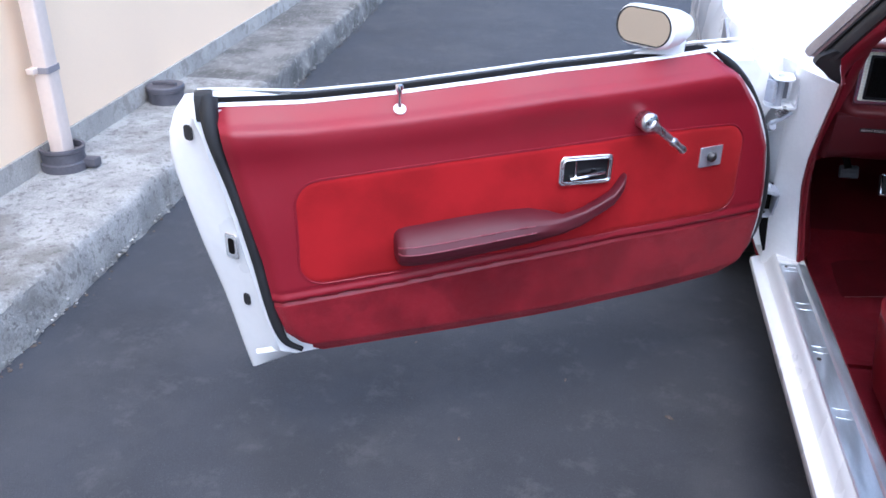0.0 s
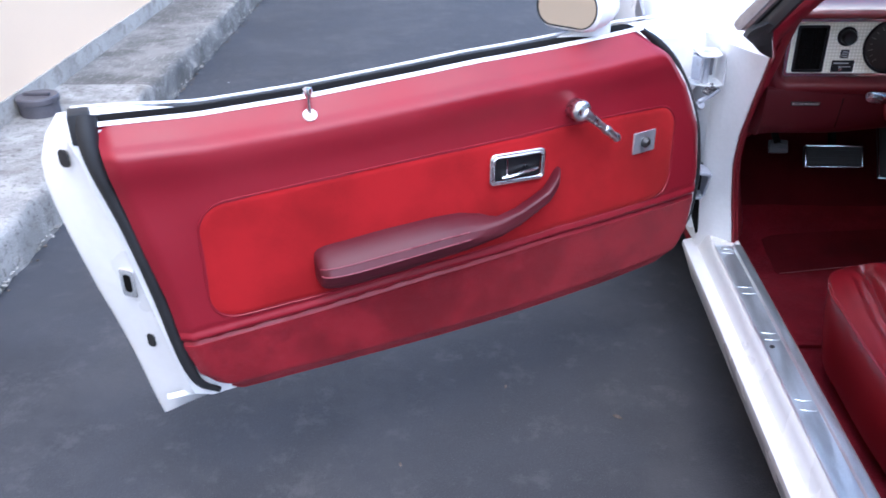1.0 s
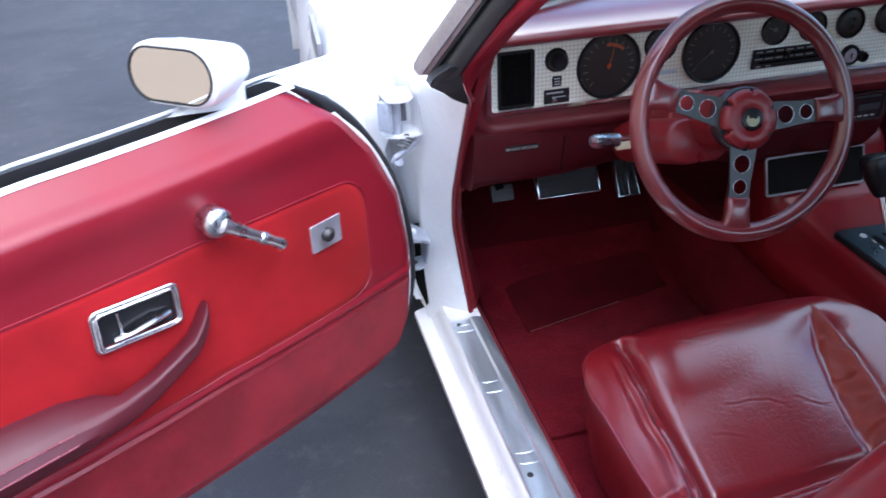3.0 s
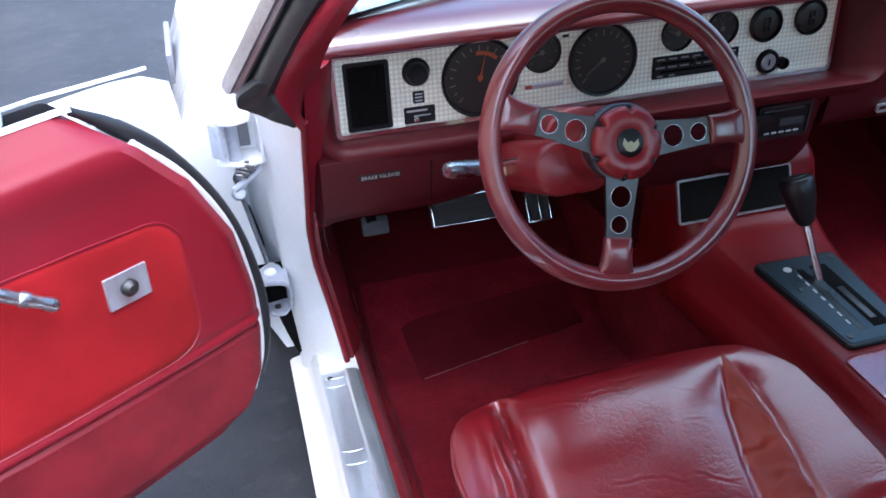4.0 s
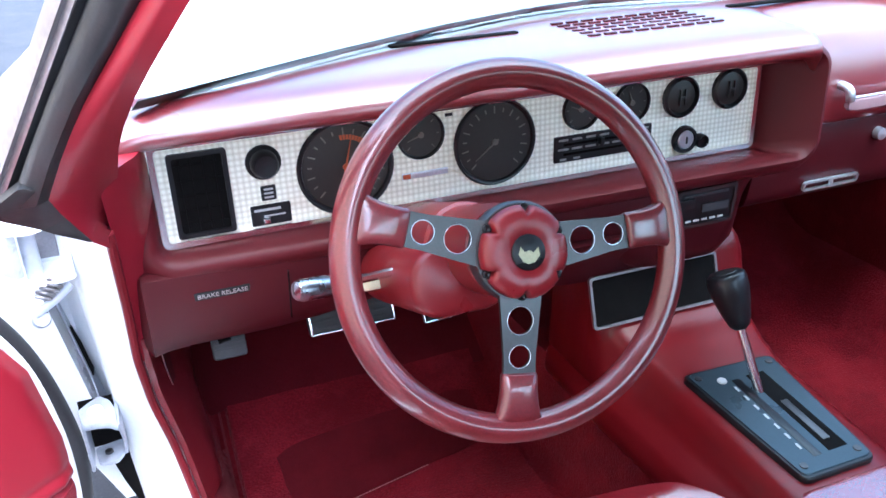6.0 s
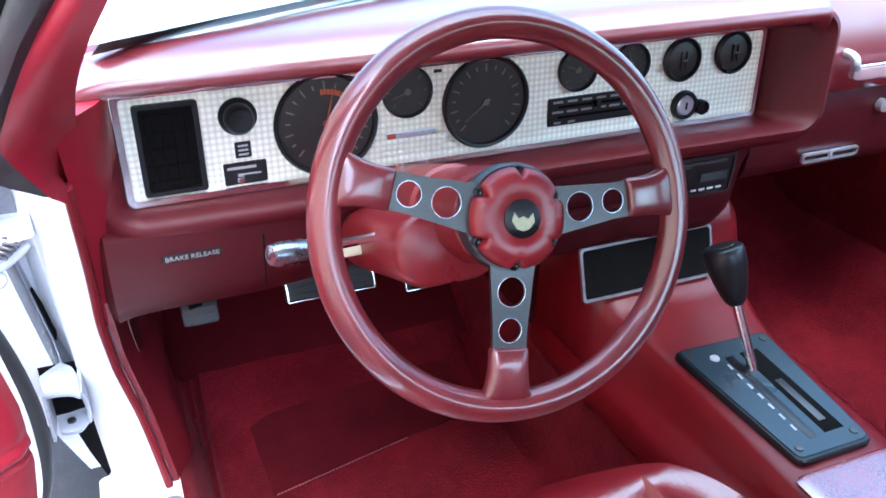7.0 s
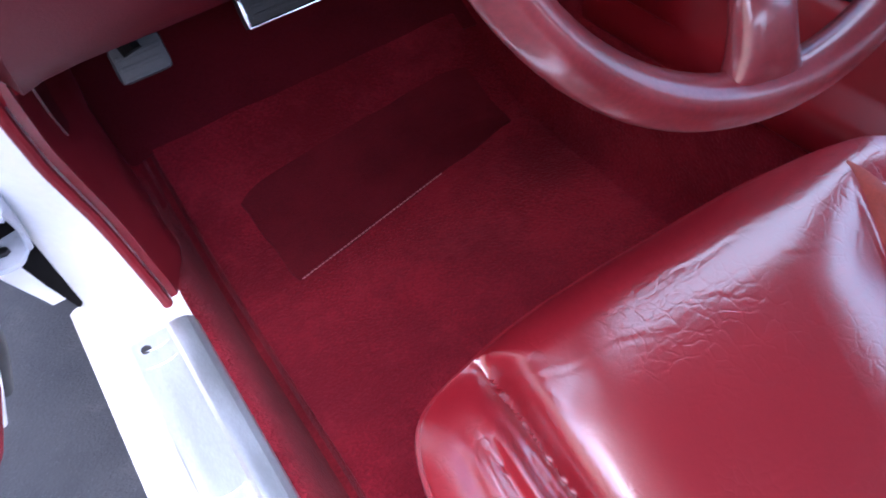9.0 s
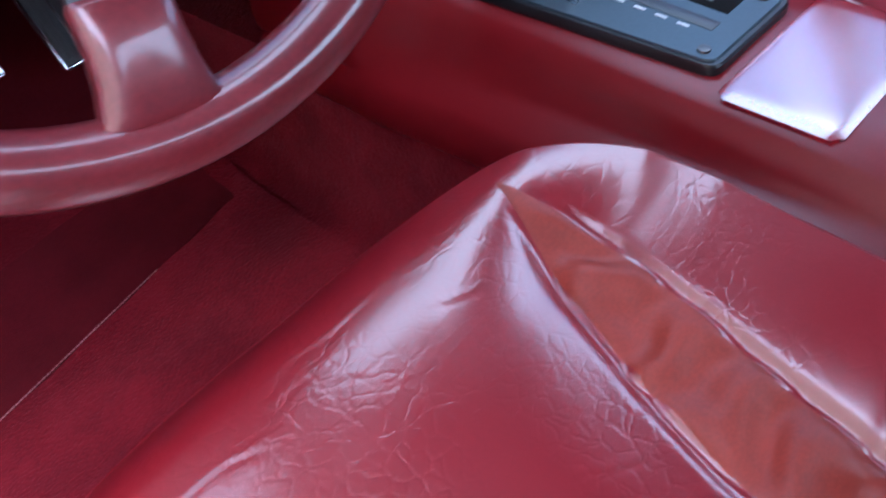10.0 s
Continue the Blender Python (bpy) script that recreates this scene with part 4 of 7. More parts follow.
# upper hinge: bracket round a pin barrel, recess shade, shelf, link arm and coil spring
zc, yc, hh = 0.800, 0.034, 0.036
bm = bmesh.new()
flange(bm, soft_outline([(-0.872, yc + 0.042), (-0.868, yc - 0.034), (-0.842, yc - 0.044), (-0.818, yc - 0.030), (-0.816, yc + 0.036)], 0.012), zc + hh)
flange(bm, soft_outline([(-0.876, yc + 0.040), (-0.876, yc - 0.012), (-0.838, yc - 0.030), (-0.803, yc - 0.022), (-0.800, yc + 0.036)], 0.010), zc - hh)
web = [(-0.808, yc - 0.024), (-0.8035, yc - 0.018), (-0.8020, yc + 0.036), (-0.8060, yc + 0.036), (-0.8080, yc - 0.014)]
loft(bm, [[Vector((p[0], p[1], zc + z)) for p in web] for z in (-hh, hh)])
block(bm, (-0.842, yc + 0.040, zc), (0.056, 0.004, 2 * hh), 0.001)
hinge = part("hinge", bm, JAMB, car, "white painted door hinge bracket", 35)
bm = bmesh.new()
turned(bm, [(0.0, -hh - 0.004), (0.008, -hh - 0.004), (0.010, -hh), (0.010, hh), (0.008, hh + 0.007), (0.0, hh + 0.008)], (-0.848, yc - 0.004, zc), (0, 0, 1), 16)
part("hinge_pin", bm, HINGE, hinge)
bm = bmesh.new()
block(bm, (-0.869, yc - 0.018, zc + 0.004), (0.012, 0.026, 1.5 * hh), 0.002, Matrix.Rotation(radians(38), 3, "Z"))
part("hinge_leaf", bm, HINGE, hinge)
# grey plate puts the recess's shade into colour behind the pin
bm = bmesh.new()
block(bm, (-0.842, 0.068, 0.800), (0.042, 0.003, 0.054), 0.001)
part("hinge_recess_shade", bm, material("hinge_recess_grey", (0.26, 0.25, 0.28), 0.5, 0.3), hinge, "grey plate for the shade in the hinge recess")
bm = bmesh.new()
tube(bm, smooth_line([(-0.812, 0.022, 0.752), (-0.824, 0.018, 0.743), (-0.840, 0.016, 0.733), (-0.858, 0.014, 0.724)], 16), 0.0058, 10)
turned(bm, [(0.0, -0.008), (0.009, -0.008), (0.011, -0.004), (0.011, 0.004), (0.009, 0.008), (0.0, 0.008)], (-0.853, 0.018, 0.714), (0.25, -0.85, 0.45), 20)
part("hinge_arm", bm, HINGE, hinge, "grey-white link arm with a rounded end")
bm = bmesh.new()
coil = [Vector((-0.846, 0.014, 0.744)).lerp(Vector((-0.826, 0.014, 0.762)), k / 60) + 0.010 * (math.cos(k * 0.42) * Vector((-0.5, -0.6, 0.6)).normalized() + math.sin(k * 0.42) * Vector((0.62, -0.77, 0.0))) for k in range(61)]
tube(bm, coil, 0.0022, 6)
part("hinge_spring", bm, material("greasy_check_steel", (0.20, 0.19, 0.20), 0.4, 0.6), hinge, "dark greasy coil spring")
# lower hinge: a pressed bracket, open towards the door
bm = bmesh.new()
lip = soft_outline([(-0.850, 0.088), (-0.836, 0.103), (-0.822, 0.116), (-0.808, 0.100), (-0.800, 0.070), (-0.798, 0.027), (-0.809, 0.039), (-0.826, 0.044), (-0.843, 0.044)], 0.005)
loft(bm, [[Vector((p[0] + d * (p[0] + 0.82), p[1] + d * (p[1] - 0.07), 0.530 + h - 0.06 * max(0.0, 0.05 - p[1]))) for p in lip] for h, d in ((-0.006, -0.04), (-0.003, 0.0), (0.001, 0.0), (0.003, -0.06))])
flange(bm, soft_outline([(-0.841, 0.100), (-0.801, 0.109), (-0.800, 0.078), (-0.811, 0.057), (-0.836, 0.060)], 0.008), 0.454, 0.005)
rows = []
for k in range(9):
    u = k / 8
    z, y0, bow = 0.453 + 0.076 * u, 0.074 - 0.040 * u ** 1.5, 0.003 * math.sin(math.pi * u)
    rows.append([Vector((-0.7985 + bow, y0, z)), Vector((-0.7965 + bow, y0 + 0.003, z)), Vector((-0.7975, 0.108, z)), Vector((-0.8020, 0.108, z)), Vector((-0.8030 + bow, y0 + 0.004, z)), Vector((-0.8015 + bow, y0, z))])
loft(bm, rows)
block(bm, (-0.843, 0.072, 0.492), (0.004, 0.052, 0.074), 0.001)
hinge = part("hinge", bm, HINGE, car, "grey-white pressed lower door hinge bracket", 40)
bm = bmesh.new()
turned(bm, [(0.011, 0), (0.010, 0.005), (0.006, 0.008), (0.0, 0.009)], (-0.826, 0.074, 0.532), (-0.1, -0.1, 1), 16)
part("hinge_pin", bm, JAMB, hinge)
bm = bmesh.new()
turned(bm, [(0.0065, 0), (0.006, 0.004), (0.003, 0.005), (0.0, 0.005)], (-0.822, 0.082, 0.456), (0, 0, 1), 6)
part("hinge_bolt", bm, STEEL, hinge)
# black plate stands for the shade inside the bracket
bm = bmesh.new()
block(bm, (-0.823, 0.114, 0.490), (0.056, 0.003, 0.080), 0.0)
part("hinge_opening_shade", bm, DARK, hinge)

# shade between the fender's inner edge and the pillar, laid as grey and black sheets
bm = bmesh.new()
inner_panel = lambda z, v, w: Vector((-0.80 - 0.06 * (z - 0.345) / 0.355 + 0.003 + w, (0.118 + 0.05 * step(0.46, 0.54, z)) * (1 - v) + 0.30 * v, z))
slab(bm, lambda u, v, w: inner_panel(0.345 + 0.35 * u, v, w), 16, 3, 0.002)
part("fender_inner_panel", bm, HINGE, car, "inner edge of the fender, greyed for shade")
bm = bmesh.new()
slab(bm, lambda u, v, w: inner_panel(0.535 + 0.085 * u, (0.02 + 0.30 * v) * (1 - 0.8 * u), 0.003 + w), 8, 3, 0.002)
part("fender_gap_shade", bm, DARK, car)
bm = bmesh.new()
extruded(bm, [(-0.826, 0.43), (-0.800, 0.45), (-0.790, 0.335), (-0.797, 0.328), (-0.812, 0.375)], 0.111, 0.1145)
part("fender_gap_shade", bm, DARK, car)

# fender with its top, hood, cowl
bm = bmesh.new()
FEND = [(-0.818, 0.345), (-0.885, 0.50), (-0.935, 0.68), (-0.925, 0.80), (-0.895, 0.87), (-0.84, 0.905), (-0.72, 0.925), (-0.60, 0.94), (-0.60, 0.86), (-0.80, 0.83), (-0.86, 0.70), (-0.80, 0.345)]
flare = lambda p, y: 0.032 * bell(y - 0.72, 0.30) * (1 if p[0] < -0.88 else 0.0) * min(1, max(0, (p[1] - 0.45) / 0.2))
loft(bm, [[Vector((p[0] + 0.04 * (y / 2.4) ** 2 - flare(p, y), y, p[1] - 0.05 * (y / 2.4) ** 2)) for p in FEND] for y in (0.115, 0.2, 0.3, 0.4, 0.5, 0.6, 0.7, 0.8, 0.9, 1.0, 1.2, 1.5, 2.0, 2.4)])
fender = part("fender", bm, WHITE, car, "white front fender", 40)
bm = bmesh.new()
block(bm, (-0.9380, 0.47, 0.832), (0.010, 0.13, 0.062), 0.003, Matrix.Rotation(radians(16), 3, "X"))
part("fender_vent", bm, material("grey_vent_plastic", (0.32, 0.32, 0.36), 0.5), fender, "grey air vent in the fender")
bm = bmesh.new()
loft(bm, [[Vector((2 * MID - p[0] - 0.04 * (y / 2.4) ** 2, y, p[1] - 0.05 * (y / 2.4) ** 2)) for p in FEND[::-1]] for y in (0.115, 0.3, 0.6, 1.0, 1.5, 2.0, 2.4)])
part("fender", bm, WHITE, car, "white front fender", 40)
bm = bmesh.new()
loft(bm, [[Vector((p[0], y, p[1])) for p in ((-0.78, 0.34), (0.82, 0.34), (0.82, 0.84), (-0.78, 0.84))] for y in (0.95, 2.35)])
part("engine_bay", bm, DARK, car)

# windscreen pillar: outer chrome moulding, black seal, red inner trim; each edge as height -> x, y
D_OUT, P_OUT = Vector((0.548, -0.626, 1.0)), Vector((-0.881, -0.130, 0.867))
RED_X = curve_at([(0.880, -0.762), (0.910, -0.775), (0.938, -0.787), (0.950, -0.787), (1.032, -0.744), (1.080, -0.711), (1.120, -0.684), (1.250, -0.600)])
RED_Y = curve_at([(0.880, -0.180), (0.910, -0.200), (0.950, -0.230), (1.032, -0.282), (1.080, -0.310), (1.120, -0.334), (1.250, -0.412)])
IN_X = curve_at([(0.850, -0.744), (0.910, -0.733), (0.983, -0.721), (1.026, -0.708), (1.055, -0.693), (1.092, -0.674), (1.123, -0.654), (1.250, -0.575)])
IN_Y = curve_at([(0.850, -0.060), (0.910, -0.134), (0.983, -0.226), (1.026, -0.278), (1.055, -0.312), (1.092, -0.354), (1.123, -0.389), (1.250, -0.500)])
red_edge = lambda z: Vector((RED_X(z), RED_Y(z), z))
in_edge = lambda z: Vector((IN_X(z), IN_Y(z), z))
LEVELS = (0.945, 0.99, 1.04, 1.09, 1.14, 1.20, 1.25)

bm = bmesh.new()
loft(bm, [[P_OUT + D_OUT * (z - P_OUT.z) + Vector(o) for o in ((0, 0, 0), (-0.004, 0.012, 0.006), (-0.001, 0.022, 0.012), (0.004, 0.018, 0.010), (0.006, 0.030, 0.018), (0.030, 0.02, -0.005), (0.014, -0.008, 0.0), (0.008, -0.002, 0.0), (0.004, -0.006, 0.0))] for z in (0.935,) + LEVELS[1:]])
pillar = part("windscreen_pillar", bm, [RAIL], car, "dull chrome drip rail of the windscreen pillar", 30)
bm = bmesh.new()
rows = []
for z in (0.935,) + LEVELS[1:]:
    a, b = P_OUT + D_OUT * (z - P_OUT.z) + Vector((0.016, -0.008, 0.002)), red_edge(max(z, 0.945))
    o = Vector((-0.5, -0.8, -0.2)) * 0.016
    rows.append([a, a.lerp(b, 0.10) + o * 0.7, a.lerp(b, 0.20) + o * 0.2, a.lerp(b, 0.30) + o * 0.7, a.lerp(b, 0.55) + o, a.lerp(b, 0.88) + o * 0.7, b, b + Vector((0.01, 0.03, 0.0)), a + Vector((0.02, 0.03, 0.0))])
loft(bm, rows)
flap = soft_outline([(-0.834, 0.926), (-0.822, 0.917), (-0.806, 0.905), (-0.788, 0.887), (-0.762, 0.874), (-0.764, 0.886), (-0.780, 0.920), (-0.786, 0.955), (-0.805, 0.965), (-0.830, 0.945)], 0.006)
loft(bm, [[Vector((p[0], y - 0.95 * max(0.0, p[1] - 0.885), p[1])) for p in flap] for y in (-0.140, -0.164, -0.168)])
part("pillar_seal", bm, RUBBER, pillar, "dusty black rubber seal", 60)
bm = bmesh.new()
red_rows = []
for z in (0.79, 0.82, 0.85):
    a, b = j_in(z) + Vector((0.004, -0.010, 0)), Vector((-0.738, j_in(z).y + 0.055, z - 0.03))
    m = a.lerp(b, 0.6) + Vector((-0.1, -0.9, 0.35)) * 0.010
    red_rows.append([a, a.lerp(m, 0.35), a.lerp(m, 0.75), m, m.lerp(b, 0.12), m.lerp(b, 0.55), b, b + Vector((-0.01, 0.035, 0.01)), a + Vector((0.012, 0.03, 0))])
for zr, zi in ((0.880, 0.850), (0.900, 0.875), (0.925, 0.905), (0.945, 0.935), (0.985, 0.983), (1.015, 1.01), (1.045, 1.04), (1.08, 1.07), (1.12, 1.11), (1.18, 1.17), (1.25, 1.25)):
    a, b = red_edge(zr), in_edge(zi)
    c = (b - a).length
    m = a.lerp(b, 0.60) + Vector((-0.1, -0.9, 0.35)) * (0.006 + 0.20 * c)
    red_rows.append([a, a.lerp(m, 0.35) + Vector((0, -0.004, 0.002)), a.lerp(m, 0.75) + Vector((0, -0.0035, 0.002)), m, m.lerp(b, 0.12) + Vector((0, 0.001, -0.001)), m.lerp(b, 0.55), b, b + Vector((-0.01, 0.035, 0.01)), a + Vector((0.012, 0.03, 0))])
loft(bm, red_rows)
part("pillar_trim", bm, VINYL, pillar, "red moulded inner pillar trim", 50)
bm = bmesh.new()
rows = []
for z in (0.640, 0.70, 0.76, 0.80, 0.84, 0.88, 0.92, 0.95):
    a = j_in(z) + Vector((0.008, -0.8 * max(0.0, z - 0.87), 0))
    b = Vector((-0.700, a.y + 0.075, z))
    rows.append([a, a.lerp(b, 0.3) + Vector((0.006, -0.006, 0)), a.lerp(b, 0.65) + Vector((0.006, -0.004, 0)), b, b + Vector((0.0, 0.03, 0)), a + Vector((0.0, 0.03, 0))])
loft(bm, rows)
part("dash_end_panel", bm, VINYL, pillar, "red panel closing the end of the dash", 50)
bm = bmesh.new()
loft(bm, [[Vector((2 * MID - q.x, q.y, q.z)) for q in (P_OUT + D_OUT * (z - P_OUT.z), red_edge(z), in_edge(z), in_edge(z) + Vector((0, 0.03, 0.0)))] for z in (0.88,) + LEVELS])
part("windscreen_pillar", bm, WHITE, car)


# windscreen base line on the dash: x -> y
ws_y = curve_at([(-0.72, -0.125), (-0.58, -0.035), (-0.45, 0.045), (-0.28, 0.135), (-0.107, 0.205), (0.02, 0.225), (0.147, 0.205), (0.32, 0.135), (0.49, 0.045), (0.62, -0.035), (0.76, -0.125)])
TOPZ = 1.223
bm = bmesh.new()


def screen(u, v, w=0.0):
    x = -0.715 + 1.47 * u
    top = Vector((MID + (x - MID) * 0.74, -0.36 + 0.06 * (1 - ((x - MID) / 0.735) ** 2), TOPZ + 0.02))
    return Vector((x, ws_y(x) + 0.03 + w, 0.972)).lerp(top + Vector((0, w, 0)), v)


slab(bm, screen, 24, 8, 0.006)
ws = part("windscreen", bm, GLASS, car, "clear raked windscreen")
bm = bmesh.new()
slab(bm, lambda u, v, w: screen(u, 0.05 * v - 0.03) + Vector((0, -0.006 - w, 0.0)), 30, 2, 0.004)
part("screen_seal", bm, RUBBER, ws, "black band along the windscreen's foot")
bm = bmesh.new()
slab(bm, lambda u, v, w: screen(u, 0.05 + 0.045 * v) + Vector((0, -0.004 - w, 0.0)), 30, 2, 0.003)
part("screen_moulding", bm, STEEL, ws, "grey moulding")

bm = bmesh.new()


def hood_point(u, v, w=0.0):
    x = -0.618 + 1.276 * u
    y0 = ws_y(x) + 0.115
    z = 0.948 + 0.030 * math.sin(math.pi * u) - 0.05 * v * v + 0.012 * bell(abs(x - MID) - 0.30, 0.05)
    return Vector((x, y0 + (2.36 - y0) * v, z + w))


slab(bm, hood_point, 28, 16, 0.02)
part("hood", bm, WHITE, car, "white hood with a raised centre")
bm = bmesh.new()
slab(bm, lambda u, v, w: Vector((-0.66 + 1.36 * u, max(0.0, ws_y(-0.66 + 1.36 * u) + 0.015) + 0.095 * v, 0.938 - 0.006 * v + w)), 28, 3, 0.02)
part("cowl", bm, WHITE, car, "white cowl below the windscreen")
# nose, tail and wheels
bm = bmesh.new()
loft(bm, [[Vector((MID + a * (0.93 - c), y, z)) for a, z in ((-1, 0.30), (-1, 0.62), (-0.92, 0.80), (-0.6, h), (0, h + 0.02), (0.6, h), (0.92, 0.80), (1, 0.62), (1, 0.30))] for y, h, c in ((2.36, 0.89, 0.02), (2.50, 0.85, 0.05), (2.62, 0.74, 0.14))])
part("nose", bm, WHITE, car, "white nose panel", 40)
bm = bmesh.new()
loft(bm, [[Vector((MID + a * (0.93 - c), y, z)) for a, z in ((-1, 0.30), (-1, 0.62), (-0.95, 0.82), (-0.8, h), (0, h + 0.02), (0.8, h), (0.95, 0.82), (1, 0.62), (1, 0.30))] for y, h, c in ((-1.84, 0.93, 0.0), (-2.3, 0.93, 0.01), (-2.55, 0.90, 0.05), (-2.62, 0.80, 0.08))])
part("tail", bm, WHITE, car, "white tail and deck lid", 40)
for sx in (-1, 1):
    for yw in (0.86, -2.05):
        cxw = MID + sx * 0.80
        bm = bmesh.new()
        turned(bm, [(0.20, -0.10), (0.30, -0.105), (0.325, -0.09), (0.330, 0.0), (0.325, 0.09), (0.30, 0.105), (0.20, 0.10), (0.19, 0.0), (0.20, -0.10)], (cxw, yw, 0.330), (sx, 0, 0), 40)
        wh = part("wheel", bm, TYRE, car, "black tyre on a bright rim")
        bm = bmesh.new()
        turned(bm, [(0.20, 0.095), (0.195, 0.07), (0.10, 0.06), (0.05, 0.085), (0.0, 0.088)], (cxw, yw, 0.330), (sx, 0, 0), 32)
        part("wheel_rim", bm, CHROME, wh)

# roof and headliner close the cabin
roof_z = lambda x, y: TOPZ + 0.03 + 0.03 * (1 - ((x - MID) / 0.56) ** 2) + 0.015 * math.sin(math.pi * min(1, max(0, (-0.34 - y))))
bm = bmesh.new()
slab(bm, lambda u, v, w: Vector((MID + (u - 0.5) * 1.12, -0.34 - 1.04 * v, roof_z(MID + (u - 0.5) * 1.12, -0.34 - 1.04 * v) + w)), 16, 10, 0.03)
part("roof", bm, WHITE, car, "white roof")
bm = bmesh.new()
slab(bm, lambda u, v, w: Vector((MID + (u - 0.5) * 1.10, -0.36 - 1.0 * v, roof_z(MID + (u - 0.5) * 1.10, -0.36 - 1.0 * v) - 0.034 + w)), 16, 10, 0.012)
part("headliner", bm, VINYL, car, "red headliner")
# rear window and the pillars beside it
bm = bmesh.new()
slab(bm, lambda u, v, w: Vector((MID + (2 * u - 1) * (0.47 + 0.16 * v), -1.37 - 0.47 * v, roof_z(MID, -1.37) * (1 - v) + 0.945 * v - 0.02 + 0.03 * math.sin(math.pi * u) + 0.02 * math.sin(math.pi * v) + w)), 14, 8, 0.005)
part("rear_window", bm, GLASS, car, "clear sloping rear window")
for sx in (-1, 1):
    bm = bmesh.new()
    loft(bm, [[Vector((MID + sx * (a + d), y + e, z)) for d, e in ((-0.09, -0.02), (-0.075, 0.05), (0.0, 0.10), (0.012, 0.0), (-0.01, -0.05))] for a, y, z in ((0.555, -1.33, TOPZ + 0.045), (0.62, -1.48, 1.15), (0.70, -1.66, 1.03), (0.78, -1.84, 0.92))])
    part("rear_pillar", bm, WHITE, car, "", 50)
bm = bmesh.new()
extruded(bm, [(0.80, 0.34), (0.94, 0.34), (0.96, 0.70), (0.93, 0.90), (0.82, 0.92)], -1.4, 0.30)
part("passenger_door", bm, [WHITE], car)
bm = bmesh.new()
extruded(bm, [(0.775, 0.36), (0.798, 0.36), (0.798, 0.90), (0.785, 0.90)], -1.35, 0.02)
part("passenger_door_trim", bm, VINYL, car)
# unseen pane added to cut the light from the passenger side
bm = bmesh.new()
slab(bm, lambda u, v, w: Vector((0.86 - 0.27 * v + w, -0.16 - 0.22 * v - 1.05 * u * (1 - 0.15 * v), 0.90 + 0.33 * v)), 6, 4, 0.005)
part("passenger_window", bm, clear_glass("side_window_glass", (0.74, 0.79, 0.79)), car, "unseen passenger window pane, tinted to dim the cabin")
for sx in (-1, 1):
    bm = bmesh.new()
    x0 = MID + sx * 0.80
    x1 = MID + sx * 0.56
    loft(bm, [[Vector((x0, -1.32, 0.30)), Vector((x0, -1.75, 0.30)), Vector((x0 + sx * 0.1, -1.75, 0.30)), Vector((x0 + sx * 0.1, -1.32, 0.30))], [Vector((x0, -1.36, 0.90)), Vector((x0, -1.9, 0.90)), Vector((x0 + sx * 0.1, -1.9, 0.90)), Vector((x0 + sx * 0.1, -1.36, 0.90))], [Vector((x1, -1.20, TOPZ + 0.03)), Vector((x1, -1.38, TOPZ + 0.03)), Vector((x1 + sx * 0.02, -1.38, TOPZ + 0.03)), Vector((x1 + sx * 0.02, -1.20, TOPZ + 0.03))]])
    part("rear_quarter", bm, WHITE, car, "white rear quarter")
for sx in (-1, 1):
    bm = bmesh.new()
    block(bm, (MID + sx * 0.765, 0.42, 0.52), (0.03, 0.78 if sx > 0 else 0.56, 0.66), 0.004)
    part("cowl_side", bm, CARPET, car, "dark carpeted footwell side")
bm = bmesh.new()
block(bm, (MID, -1.78, 0.62), (1.6, 0.1, 0.62), 0.01)
part("rear_bulkhead", bm, VINYL, car)

# floor pan with toe board, inner sill, tunnel carpet
bm = bmesh.new()
FY = [(-1.7, 0.21), (-0.6, 0.205), (-0.2, 0.20), (0.10, 0.20), (0.20, 0.212), (0.30, 0.25), (0.42, 0.33), (0.55, 0.43), (0.64, 0.54), (0.70, 0.66), (0.715, 0.86)]


def floor_row(y, z):
    bump = lambda x: 0.0015 * noise.noise(Vector((x * 9, y * 9, 0)))
    pts = [(-0.700, max(0.333, z)), (-0.690, max(0.328, z)), (-0.677, max(0.30, z)), (-0.664, max(0.250, z)), (-0.657, z + 0.004), (-0.652, z - 0.012), (-0.644, z - 0.012), (-0.640, z + 0.002), (-0.615, z), (-0.50, z), (-0.38, z), (-0.26, z), (-0.145, z), (-0.128, z + 0.006), (-0.116, z + 0.05), (-0.098, max(0.41, z)), (0.168, max(0.41, z)), (0.195, z + 0.006), (0.22, z), (0.40, z), (0.60, z), (0.68, z + 0.012), (0.715, max(0.30, z)), (0.735, max(0.345, z)), (0.79, max(0.362, z))]
    return [Vector((x, y, zz + bump(x))) for x, zz in pts]


rows = []
for (y0, z0), (y1, z1) in zip(FY, FY[1:]):
    n = max(1, int(abs(y1 - y0) / 0.05))
    rows += [floor_row(y0 + (y1 - y0) * i / n, z0 + (z1 - z0) * i / n) for i in range(n)]
rows.append(floor_row(*FY[-1]))
loft(bm, rows, closed=False, caps=False)
part("carpet", bm, CARPET, car, "dark red floor carpet", 60)
bm = bmesh.new()
block(bm, (MID, -0.4, 0.15), (1.5, 2.6, 0.05), 0.0)
block(bm, (MID, 0.78, 0.50), (1.5, 0.03, 0.72), 0.0)
part("floor_pan", bm, DARK, car)

# footwell shade over the toe board, put into a darker carpet-red sheet
toe_shade_y = lambda u, v: 0.69 - (0.34 + 0.035 * noise.noise(Vector((u * 5, 0, 4)))) * (1 - v)
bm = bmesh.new()
